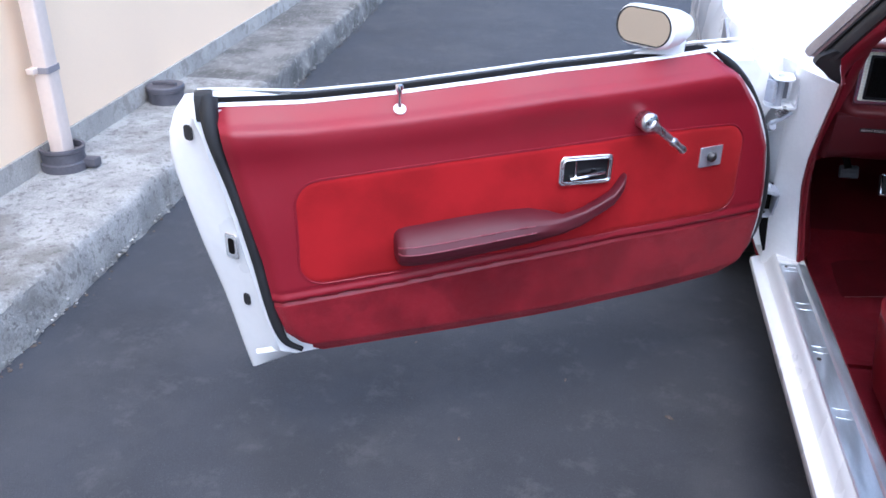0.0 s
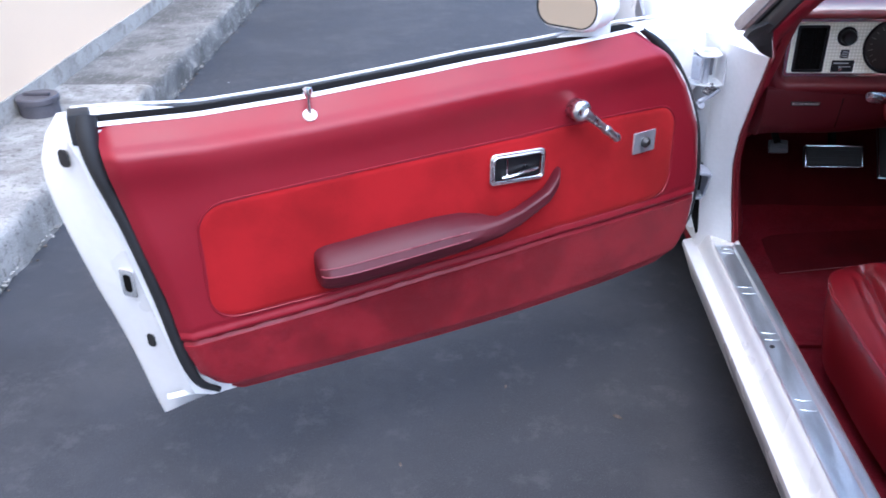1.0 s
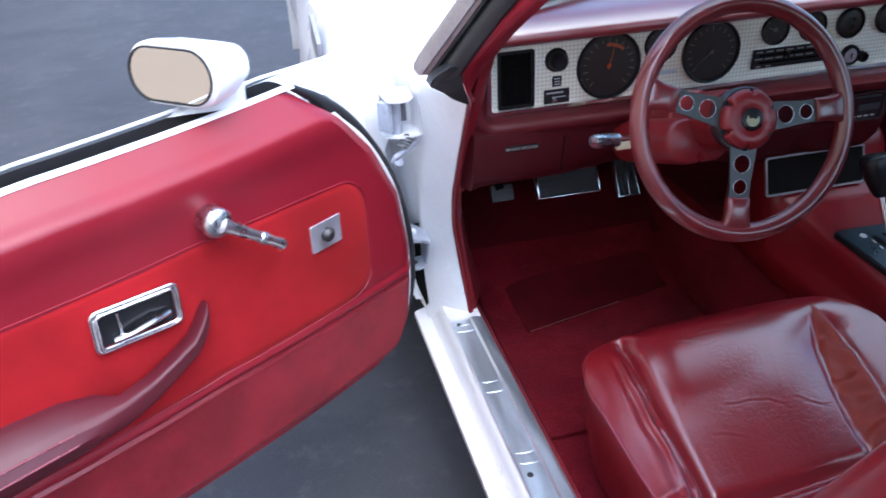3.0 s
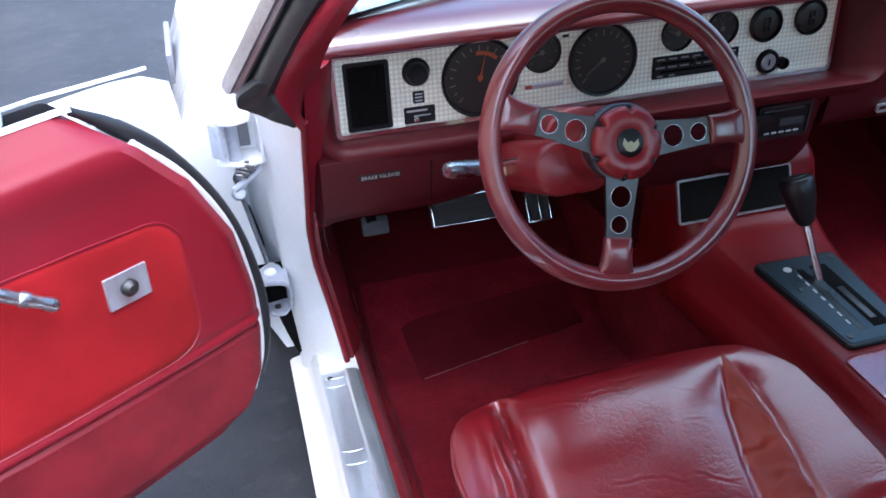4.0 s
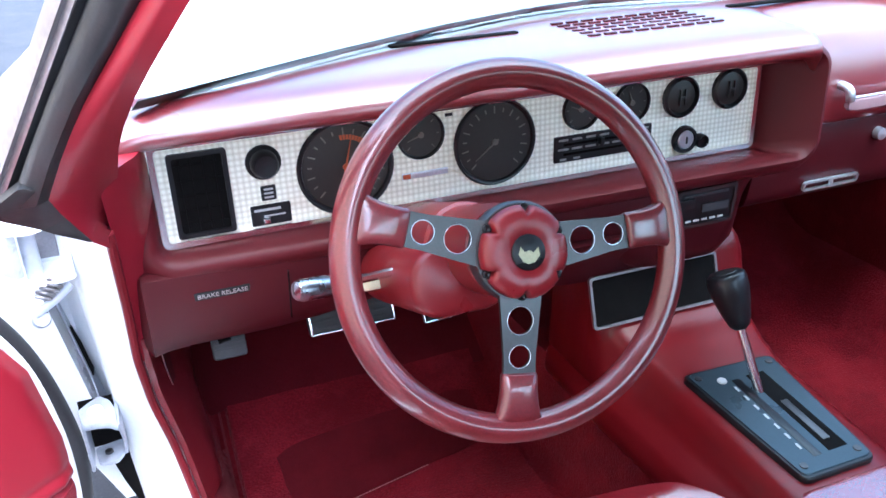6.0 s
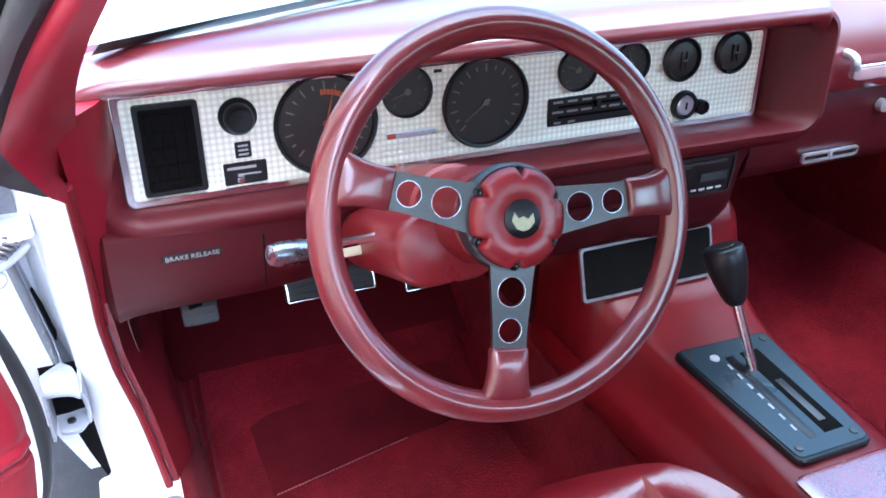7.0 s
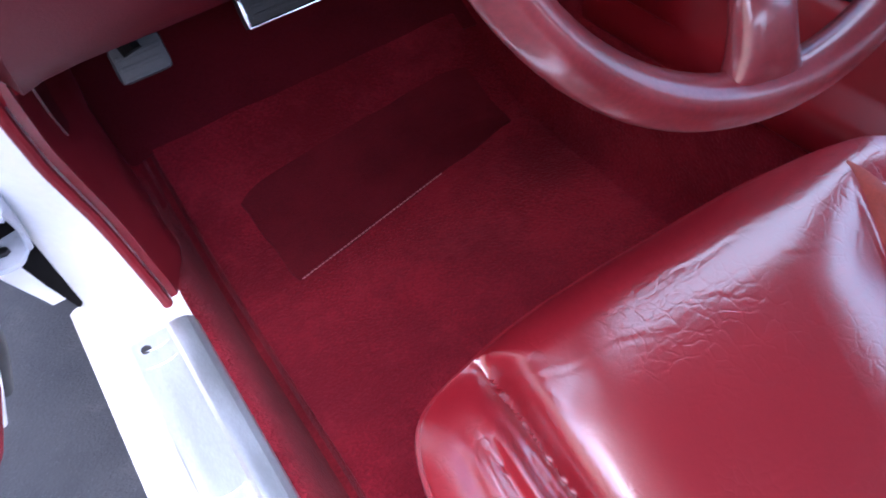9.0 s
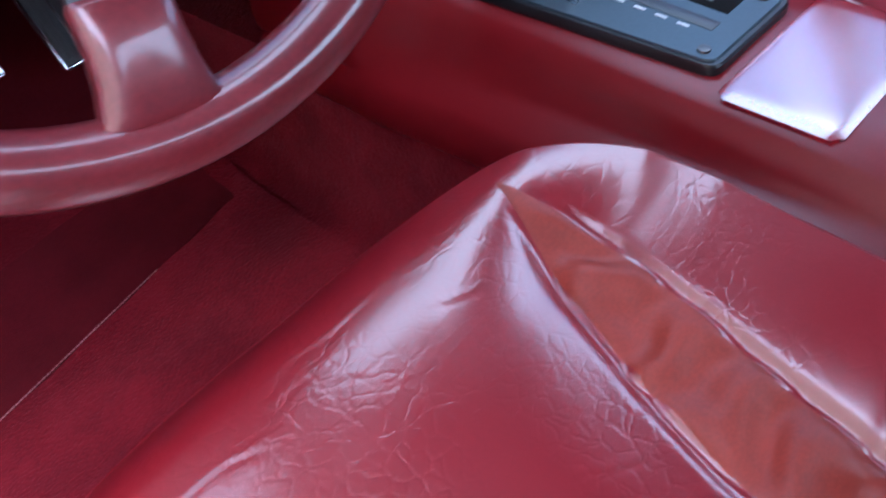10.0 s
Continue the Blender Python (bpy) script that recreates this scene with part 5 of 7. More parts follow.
slab(bm, lambda u, v, w: Vector((-0.690 + 0.62 * u, toe_shade_y(u, v) + w * 0.7, curve_at(FY)(toe_shade_y(u, v)) + 0.010 - w * 0.6)), 24, 14, -0.008)
part("toe_board_shade", bm, material("toe_board_shade_red", (0.100, 0.007, 0.012), 1.0, bump=0.5, spec=0.05), car, "darker red sheet for the footwell's shade behind the pedals")

# floor mat with darker heel pad and stitched border
fz = curve_at(FY)
bm = bmesh.new()
slab(bm, lambda u, v, w: Vector((-0.639 + 0.487 * u, -0.24 + 0.60 * v, fz(-0.24 + 0.60 * v) + 0.012 + 0.003 * noise.noise(Vector((u * 6, v * 8, 2))) + w)), 30, 40, 0.009)
fmat = tagged(mesh_object("floor_mat", bm, CARPET), "dark red carpet floor mat with a worn heel pad", "floor mat")
bm = bmesh.new()


def pad_point(u, v, w):
    # a worn, uneven outline
    e = 0.0035 * noise.noise(Vector((u * 7, v * 3, 6))) * (abs(2 * u - 1) ** 6 + abs(2 * v - 1) ** 6)
    x = -0.565 + 0.38 * u - 0.010 * v * (1 - u) + e
    y = 0.101 + 0.074 * u + (0.162 - 0.041 * u) * v * (1 - 0.10 * abs(2 * u - 1) ** 8) + e
    return Vector((x, y, fz(y) + 0.0150 + w))


slab(bm, pad_point, 24, 16, 0.004)
part("heel_pad", bm, MAT_DARK, fmat, "worn dark heel pad")
bm = bmesh.new()
for k in range(40):
    u = (k + 0.5) / 40
    p = Vector((-0.562 + 0.24 * u, 0.099 + 0.0467 * u, 0))
    p.z = fz(p.y) + 0.0165
    block(bm, p, (0.0045, 0.0014, 0.001), 0.0, Matrix.Rotation(0.19, 3, "Z"))
part("heel_pad_stitching", bm, material("pale_thread", (0.42, 0.16, 0.16), 0.8, bump=0.0), fmat, "pale thread stitching", 0)

# kick panel: a moulded sheet from the jamb's welt forward to the toe board
bm = bmesh.new()


def kick(u, v, w=0.0):
    z = 0.335 + 0.345 * v
    a = j_in(z) + Vector((0.012, 0.004, 0))
    b = Vector((-0.684 + 0.02 * v, 0.60, z + 0.03))
    p = a.lerp(b, u)
    p.x += 0.020 * math.sin(math.pi * min(1, u * 2.2)) * (1 - 0.5 * v) + 0.010 * bell(u - 0.11, 0.045) * step(0.55, 0.0, v)
    return p + Vector((-w, 0, 0))


slab(bm, kick, 24, 14, 0.008)
part("kick_panel", bm, TRIM_SHADED, car, "red moulded kick panel")
bm = bmesh.new()
slab(bm, lambda u, v, w: kick(0.07 + 0.11 * u * (0.3 + 0.7 * v), 0.62 + 0.38 * v) + Vector((0.010 + w, 0, 0)), 4, 6, 0.008)
part("kick_bracket", bm, DASH_LOW, car)

# ---- pedals
bm = bmesh.new()
block(bm, (-0.636, 0.070, 0.592), (0.048, 0.014, 0.034), 0.006, Matrix.Rotation(radians(-30), 3, "X"))
for k in range(3):
    block(bm, (-0.636, 0.060 + 0.004 * k, 0.582 + 0.009 * k), (0.040, 0.006, 0.004), 0.001, Matrix.Rotation(radians(-30), 3, "X"))
pk = part("parking_pedal", bm, PEDAL, car, "grey ribbed parking brake pedal")
bm = bmesh.new()
tube(bm, [(-0.640, 0.066, 0.602), (-0.655, 0.12, 0.66), (-0.67, 0.2, 0.78)], 0.009, 8)
part("pedal_arm", bm, DARK, pk)
BR = Matrix.Rotation(radians(-28), 3, "X")
bm = bmesh.new()
block(bm, (-0.404, 0.300, 0.478), (0.158, 0.022, 0.062), 0.008, BR)
for k in range(4):
    block(bm, Vector((-0.404, 0.300, 0.478)) + BR @ Vector((0, -0.0115, -0.018 + 0.012 * k)), (0.135, 0.004, 0.005), 0.001, BR)
bp_ = part("brake_pedal", bm, PEDAL, car, "wide black brake pedal with bright rim")
bm = bmesh.new()
for dx, dz, w, h in ((0, 0.029, 0.154, 0.006), (0, -0.029, 0.154, 0.004), (-0.076, 0, 0.004, 0.056), (0.076, 0, 0.004, 0.056)):
    block(bm, Vector((-0.404, 0.300, 0.478)) + BR @ Vector((dx, -0.010, dz)), (w, 0.007, h), 0.0015, BR)
part("pedal_rim", bm, CHROME, bp_, "bright metal rim")
bm = bmesh.new()
tube(bm, [(-0.40, 0.32, 0.48), (-0.40, 0.38, 0.60), (-0.40, 0.42, 0.80)], 0.011, 8)
part("pedal_arm", bm, DARK, bp_)
GR = Matrix.Rotation(radians(-32), 3, "X")
bm = bmesh.new()
ACC = Vector((-0.227, 0.375, 0.472))
block(bm, ACC, (0.054, 0.016, 0.170), 0.006, GR)
for k in range(4):
    block(bm, ACC + GR @ Vector((-0.0165 + 0.011 * k, -0.0085, 0)), (0.004, 0.004, 0.152), 0.001, GR)
gp = part("accelerator_pedal", bm, PEDAL, car, "black ribbed accelerator with bright rim")
bm = bmesh.new()
for dx, dz, w, h in ((0, 0.083, 0.052, 0.003), (0, -0.083, 0.052, 0.003), (-0.026, 0, 0.0025, 0.168), (0.026, 0, 0.0025, 0.168), (0.002, 0, 0.002, 0.160)):
    block(bm, ACC + GR @ Vector((dx, -0.007, dz)), (w, 0.006, h), 0.0008, GR)
part("pedal_rim", bm, CHROME, gp, "bright metal rim")
bm = bmesh.new()
tube(bm, [(-0.225, 0.41, 0.52), (-0.22, 0.47, 0.62), (-0.22, 0.55, 0.75)], 0.007, 8)
part("pedal_arm", bm, DARK, gp)


# ---- dashboard
PAD_Y = -0.135
bm = bmesh.new()
# pad: rows across x of a section from under the brow, over the top, to the windscreen
X0 = -0.752


def brow_y(x):
    """The brow stands forward of the passenger side's pad."""
    return PAD_Y + 0.13 * step(0.165, 0.24, x)


def pad_row(x):
    p = step(0.165, 0.24, x)
    yb, yw = brow_y(x), ws_y(min(0.755, max(-0.715, x))) + 0.02
    z0, zt, zb = 0.956, 0.986, 0.806
    e = 0.014 * (1 - step(0, 0.05, x - X0))
    k = lambda f: yb + 0.045 + (yw - yb - 0.045) * f
    # a thin brow before the gauges, a deep roll on the passenger side
    brow = [(yb + 0.07, z0 - 0.014), (yb + 0.014, z0 - 0.010), (yb + 0.003, z0 - 0.005), (yb, z0 + 0.003), (yb + 0.004, z0 + 0.012), (yb + 0.018, z0 + 0.022), (yb + 0.045, z0 + 0.028), (k(0.15), zt - 0.001), (k(0.35), zt), (k(0.7), zt - 0.002), (k(1.0), zt - 0.010), (k(1.0) + 0.03, zt - 0.03), (max(k(1.0), yb + 0.13), z0 - 0.03), (yb + 0.09, z0 - 0.020)]
    deep = [(yb + 0.05, zb - 0.010), (yb + 0.014, zb - 0.010), (yb + 0.003, zb - 0.004), (yb - 0.001, zb + 0.008), (yb - 0.003, zb + 0.055), (yb + 0.003, zb + 0.098), (yb + 0.016, zb + 0.136), (yb + 0.034, zb + 0.160), (max(yb + 0.055, k(0.30)), zt - 0.006), (max(yb + 0.06, k(0.7)), zt - 0.002), (max(yb + 0.065, k(1.0)), zt - 0.010), (max(yb + 0.07, k(1.0) + 0.02), zt - 0.03), (max(k(1.0), yb + 0.13), z0 - 0.05), (yb + 0.09, zb - 0.005)]
    return [Vector((x, a[0] + (b[0] - a[0]) * p, a[1] + (b[1] - a[1]) * p - e)) for a, b in zip(brow, deep)]


xs = [X0, X0 + 0.008, X0 + 0.02, X0 + 0.035, X0 + 0.055] + [-0.68 + 0.84 * i / 24 for i in range(25)] + [0.17 + 0.08 * i / 10 for i in range(11)] + [0.26 + 0.52 * i / 12 for i in range(13)]
loft(bm, [pad_row(x) for x in xs])
dash = part("dashboard", bm, DASH, car, "red padded dashboard with engine-turned gauge panel", 50)

# slots in the pad: defroster slots and speaker grille
for x0, x1, y in ((-0.372, -0.185, 0.068), (0.185, 0.372, 0.085)):
    bm = bmesh.new()
    block(bm, ((x0 + x1) / 2, y, 0.9855), (x1 - x0, 0.012, 0.004), 0.001)
    part("defroster_slot", bm, DARK, dash)
for i in range(9):
    for j in range(6):
        bm = bmesh.new()
        block(bm, (-0.108 + 0.025 * i, -0.010 + 0.021 * j, 0.9858), (0.018, 0.006, 0.003), 0.0)
        part("speaker_slot", bm, DASH_LOW, dash, "", 0)

# recess and gauge plate
BX0, BX1, BZ0, BZ1, BY = -0.690, 0.132, 0.812, 0.926, -0.050
bcx, bcz, bw, bh = (BX0 + BX1) / 2, (BZ0 + BZ1) / 2, BX1 - BX0, BZ1 - BZ0
bm = bmesh.new()


def frame_loop(xl, xr, zb, zt, r, yl, yr, yb, yt, lift=0.0):
    """A rounded loop about the gauges whose depth differs from side to side."""
    out = []
    for a, b in rounded(xr - xl, zt - zb, r, 8):
        u, v = (a + (xr - xl) / 2) / (xr - xl), (b + (zt - zb) / 2) / (zt - zb)
        y = (yl + (yr - yl) * step(0.80, 1.0, u)) * (1 - v) + (yt + (yr - yt) * step(0.93, 1.0, u) + (yl - yt) * (1 - step(0.0, 0.06, u))) * v
        y += (yb - yl) * (1 - v) * step(0.0, 0.06, u) * (1 - step(0.93, 1.0, u))
        out.append(Vector(((xl + xr) / 2 + a, y, (zb + zt) / 2 + b + lift * u * (1 - v))))
    # more points along the straight runs
    fine = []
    for p, q in zip(out, out[1:] + out[:1]):
        n = 14 if (q - p).length > 0.3 else 1
        fine += [p.lerp(q, k / n) for k in range(n)]
    return fine


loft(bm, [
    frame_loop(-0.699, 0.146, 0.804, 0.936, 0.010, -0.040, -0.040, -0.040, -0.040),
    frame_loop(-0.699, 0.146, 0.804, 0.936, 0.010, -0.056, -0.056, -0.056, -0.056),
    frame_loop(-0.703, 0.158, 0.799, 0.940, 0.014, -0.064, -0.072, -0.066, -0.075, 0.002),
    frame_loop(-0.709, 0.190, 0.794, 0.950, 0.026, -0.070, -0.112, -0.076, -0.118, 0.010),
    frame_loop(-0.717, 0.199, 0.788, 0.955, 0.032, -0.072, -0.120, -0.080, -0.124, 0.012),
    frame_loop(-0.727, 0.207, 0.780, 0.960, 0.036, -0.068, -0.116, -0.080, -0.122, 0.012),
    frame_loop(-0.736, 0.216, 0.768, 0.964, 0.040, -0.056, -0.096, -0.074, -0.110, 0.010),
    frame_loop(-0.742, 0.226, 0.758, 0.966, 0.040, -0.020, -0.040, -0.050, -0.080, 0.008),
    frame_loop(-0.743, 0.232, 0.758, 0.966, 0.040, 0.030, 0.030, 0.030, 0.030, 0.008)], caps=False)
part("gauge_surround", bm, DASH_SHADED, dash, "red moulded frame round the gauges", 60)

TURN_MAT = bpy.data.materials.new("engine_turned_aluminium")
TURN_MAT.use_nodes = True
nt = TURN_MAT.node_tree
pb = nt.nodes["Principled BSDF"]
pb.inputs["Metallic"].default_value, pb.inputs["Roughness"].default_value = 0.32, 0.32
co = nt.nodes.new("ShaderNodeTexCoord")
sx = nt.nodes.new("ShaderNodeSeparateXYZ")
nt.links.new(co.outputs["Object"], sx.inputs[0])


def node_math(op, a, b=None):
    n = nt.nodes.new("ShaderNodeMath")
    n.operation = op
    for i, v in enumerate((a, b)):
        if v is None:
            continue
        if isinstance(v, (int, float)):
            n.inputs[i].default_value = v
        else:
            nt.links.new(v, n.inputs[i])
    return n.outputs[0]


fx = node_math("SUBTRACT", node_math("FRACT", node_math("MULTIPLY", sx.outputs[0], 1 / 0.0072)), 0.5)
fz_ = node_math("SUBTRACT", node_math("FRACT", node_math("MULTIPLY", sx.outputs[2], 1 / 0.0072)), 0.5)
rr = node_math("SQRT", node_math("ADD", node_math("MULTIPLY", fx, fx), node_math("MULTIPLY", fz_, fz_)))
swirl = node_math("SINE", node_math("MULTIPLY", rr, 70.0))
rampn = nt.nodes.new("ShaderNodeValToRGB")
rampn.color_ramp.elements[0].position, rampn.color_ramp.elements[1].position = 0.1, 0.72
rampn.color_ramp.elements[0].color, rampn.color_ramp.elements[1].color = (1.0, 0.97, 0.85, 1), (0.66, 0.61, 0.48, 1)
nt.links.new(rr, rampn.inputs[0])
nt.links.new(rampn.outputs[0], pb.inputs["Base Color"])
bpn = nt.nodes.new("ShaderNodeBump")
bpn.inputs["Strength"].default_value, bpn.inputs["Distance"].default_value = 0.8, 0.0014
# overlapping swirls lie like scales, each leaning back
scale_h = node_math("ADD", node_math("MULTIPLY", rr, -1.3), node_math("MULTIPLY", fz_, -1.2))
nt.links.new(node_math("ADD", scale_h, node_math("MULTIPLY", swirl, 0.06)), bpn.inputs["Height"])
nt.links.new(bpn.outputs[0], pb.inputs["Normal"])

bm = bmesh.new()
plate(bm, (bcx, BY + 0.004, bcz), (0, -1, 0), rounded(bw + 0.016, bh + 0.012, 0.008), 0.004, 0.0005)
part("gauge_panel", bm, TURN_MAT, dash, "engine-turned aluminium gauge panel")
bm = bmesh.new()
frame_plate(bm, (bcx, BY, bcz), (0, -1, 0), rounded(bw + 0.017, bh + 0.013, 0.009), rounded(bw + 0.003, bh - 0.001, 0.005), 0.006)
part("gauge_panel_rim", bm, CHROME, dash, "bright rim of the gauge panel")


def gauge(x, z, r, ticks, name, needle=None, red=False):
    bm = bmesh.new()
    turned(bm, [(r * 1.0, 0.0), (r * 1.02, 0.004), (r * 0.98, 0.007), (r * 0.93, 0.006), (r * 0.90, 0.001)], (x, BY, z), (0, -1, 0), 40)
    body = part(name, bm, BLACK, dash, "round black instrument")
    bm = bmesh.new()
    turned(bm, [(r * 0.93, 0.0), (r * 0.93, 0.002), (0.0, 0.002)], (x, BY, z), (0, -1, 0), 40)
    part("dial_face", bm, DIAL, dash)
    if ticks:
        bm = bmesh.new()
        for k in range(ticks):
            a = radians(225 - 270 * k / (ticks - 1))
            m = Matrix.Rotation(-(a - math.pi / 2), 3, "Y")
            big = k % 2 == 0
            block(bm, (x + 0.74 * r * math.cos(a), BY - 0.0022, z + 0.74 * r * math.sin(a)), (r * 0.030, 0.0006, r * (0.16 if big else 0.09)), 0.0, m)
        tagged(part("dial_scale", bm, material("dial_print", (0.15, 0.14, 0.12), 0.6, bump=0.0), dash, "", 0), kind="stuff")
    if red:
        bm = bmesh.new()
        for k in range(9):
            a = radians(95 - 6 * k)
            m = Matrix.Rotation(-(a - math.pi / 2), 3, "Y")
            block(bm, (x + 0.62 * r * math.cos(a), BY - 0.0024, z + 0.62 * r * math.sin(a)), (r * 0.05, 0.0006, r * 0.10), 0.0, m)
        part("red_line", bm, ORANGE, dash, "orange red-line arc", 0)
    if needle is not None:
        bm = bmesh.new()
        a = radians(needle)
        c = Vector((x, BY - 0.004, z))
        d = Vector((math.cos(a), 0, math.sin(a)))
        tube(bm, [c - d * r * 0.1, c + d * r * 0.62], [0.0014, 0.0005], 6)
        turned(bm, [(0.004, 0), (0.004, 0.003), (0.0, 0.003)], c + Vector((0, 0.002, 0)), (0, -1, 0), 12)
        part("needle", bm, ORANGE if red else material("needle_paint", (0.12, 0.11, 0.095), 0.5, bump=0.0), dash)
    return body


gauge(-0.474, 0.872, 0.060, 17, "tachometer", 76, True)
gauge(-0.275, 0.874, 0.057, 17, "speedometer", 218)
gauge(-0.376, 0.898, 0.031, 7, "fuel_gauge", 200)
gauge(-0.149, 0.900, 0.0275, 7, "small_gauge", 160)
gauge(-0.071, 0.899, 0.0275, 7, "small_gauge", 110)


def ball_vent(x, z, r):
    bm = bmesh.new()
    turned(bm, [(r, 0.0), (r * 1.02, 0.006), (r * 0.9, 0.009), (r * 0.82, 0.004), (r * 0.7, -0.004)], (x, BY, z), (0, -1, 0), 36)
    part("round_vent", bm, BLACK, dash, "round black ball vent")
    bm = bmesh.new()
    turned(bm, [(r * 0.84, 0.0), (r * 0.80, 0.004), (r * 0.5, 0.006), (0.0, 0.006)], (x, BY, z), (0, -1, 0), 28)
    part("vent_ball", bm, DIAL, dash)
    bm = bmesh.new()
    for dx in (-0.004, 0.004):
        block(bm, (x + dx, BY - 0.008, z), (0.0015, 0.003, r * 0.8), 0.0005)
    block(bm, (x, BY - 0.009, z), (0.006, 0.003, 0.003), 0.0005)
    part("vent_grip", bm, STEEL, dash)


ball_vent(0.008, 0.897, 0.0285)
ball_vent(0.090, 0.899, 0.0285)

# square vent
bm = bmesh.new()
vx, vz, vw, vh = -0.646, 0.866, 0.064, 0.100
frame_plate(bm, (vx, BY, vz), (0, -1, 0), rounded(vw + 0.003, vh + 0.003, 0.004), rounded(vw - 0.008, vh - 0.008, 0.003), 0.004, inset=0.001)
part("square_vent", bm, BLACK, dash, "square black louvred air vent")
bm = bmesh.new()
plate(bm, (vx, BY + 0.001, vz), (0, -1, 0), rounded(vw - 0.006, vh - 0.006, 0.003), 0.0015)
part("vent_back", bm, DARK, dash)
for k in range(4):
    bm = bmesh.new()
    block(bm, (vx - 0.0195 + 0.013 * k, BY - 0.0028, vz), (0.002, 0.005, vh - 0.012), 0.0004, Matrix.Rotation(radians(4), 3, "Z"))
    part("vent_fin", bm, DARK, dash)
for k in range(5):
    bm = bmesh.new()
    block(bm, (vx, BY - 0.0022, vz - 0.036 + 0.018 * k), (vw - 0.012, 0.003, 0.0022), 0.0004)
    part("vent_slat", bm, DARK, dash)

# headlamp knob, symbols, dimmer slide
bm = bmesh.new()
turned(bm, [(0.021, 0), (0.021, 0.003), (0.018, 0.006), (0.0165, 0.006), (0.0160, 0.018), (0.013, 0.022), (0.008, 0.021), (0.0, 0.020)], (-0.572, BY, 0.893), (0, -1, 0), 28)
part("headlamp_knob", bm, BLACK, dash, "round black headlamp knob")
bm = bmesh.new()
plate(bm, (-0.570, BY, 0.854), (0, -1, 0), rounded(0.018, 0.019, 0.002), 0.0012)
part("symbol_plate", bm, BLACK, dash)
bm = bmesh.new()
for dz in (-0.005, 0.0, 0.005):
    block(bm, (-0.570, BY - 0.0014, 0.854 + dz), (0.011, 0.0006, 0.0022), 0.0)
part("symbol_print", bm, MARKING, dash, "pale symbol bars", 0)
bm = bmesh.new()
plate(bm, (-0.570, BY, 0.827), (0, -1, 0), rounded(0.048, 0.026, 0.002), 0.002)
part("dimmer_panel", bm, BLACK, dash)
bm = bmesh.new()
block(bm, (-0.574, BY - 0.0022, 0.834), (0.032, 0.0006, 0.003), 0.0)
block(bm, (-0.566, BY - 0.0022, 0.826), (0.026, 0.0006, 0.0018), 0.0)
part("dimmer_print", bm, MARKING, dash, "pale print bars", 0)
bm = bmesh.new()
block(bm, (-0.577, BY - 0.006, 0.822), (0.008, 0.009, 0.006), 0.001)
part("dimmer_slide", bm, CHROME, dash)

# climate panel, ignition, fuel caution strip
bm = bmesh.new()
plate(bm, (-0.112, BY, 0.848), (0, -1, 0), rounded(0.152, 0.036, 0.002), 0.003)
part("climate_panel", bm, BLACK, dash, "black heater control panel")
bm = bmesh.new()
for z_, n, w in ((0.861, 7, 0.014), (0.848, 6, 0.016), (0.834, 2, 0.010)):
    for k in range(n):
        block(bm, (-0.175 + 0.021 * k, BY - 0.0032, z_), (w, 0.0006, 0.0028), 0.0)
part("climate_print", bm, material("grey_print", (0.30, 0.30, 0.29), 0.6, bump=0.0), dash, "pale print bars", 0)
for z_ in (0.8545, 0.841):
    bm = bmesh.new()
    block(bm, (-0.112, BY - 0.0034, z_), (0.125, 0.0012, 0.0035), 0.0005)
    part("slider_slot", bm, DARK, dash)
bm = bmesh.new()
block(bm, (-0.120, BY - 0.008, 0.8545), (0.006, 0.010, 0.010), 0.001)
part("slider_knob", bm, BLACK, dash)
bm = bmesh.new()
turned(bm, [(0.0200, 0), (0.0200, 0.005), (0.0185, 0.008), (0.0150, 0.008), (0.0135, 0.004)], (0.020, BY, 0.834), (0, -1, 0), 32)
part("ignition_ring", bm, BLACK, dash, "black ring of the ignition switch")
bm = bmesh.new()
turned(bm, [(0.0140, 0.0), (0.0135, 0.006), (0.0115, 0.008), (0.0, 0.008)], (0.020, BY, 0.834), (0, -1, 0), 28)
part("ignition_lock", bm, SCUFF, dash, "bright ignition lock")
bm = bmesh.new()
block(bm, (0.020, BY - 0.0085, 0.834), (0.0022, 0.002, 0.010), 0.0004)
part("key_slot", bm, DARK, dash)
bm = bmesh.new()
turned(bm, [(0.0100, 0), (0.0100, 0.010), (0.0088, 0.012), (0.0070, 0.012), (0.0060, 0.007), (0, 0.007)], (0.047, BY, 0.829), (0, -1, 0), 24)
part("lighter_knob", bm, BLACK, dash, "small black lighter knob")
bm = bmesh.new()
block(bm, (-0.372, BY - 0.001, 0.846), (0.062, 0.002, 0.008), 0.0008)
part("indicator_strip", bm, SCUFF, dash)
bm = bmesh.new()
block(bm, (-0.397, BY - 0.0025, 0.846), (0.010, 0.001, 0.006), 0.0)
part("indicator_lamp", bm, ORANGE, dash)
bm = bmesh.new()
block(bm, (-0.337, BY - 0.0006, 0.918), (0.010, 0.001, 0.004), 0.0)
part("turn_arrow", bm, BLACK, dash)

# shelf below the plate, lower dash panel
bm = bmesh.new()
low = [(-0.066, 0.785), (-0.0755, 0.779), (-0.0765, 0.770), (-0.074, 0.745), (-0.064, 0.70), (-0.052, 0.674), (-0.036, 0.666), (-0.02, 0.675), (0.03, 0.785)]


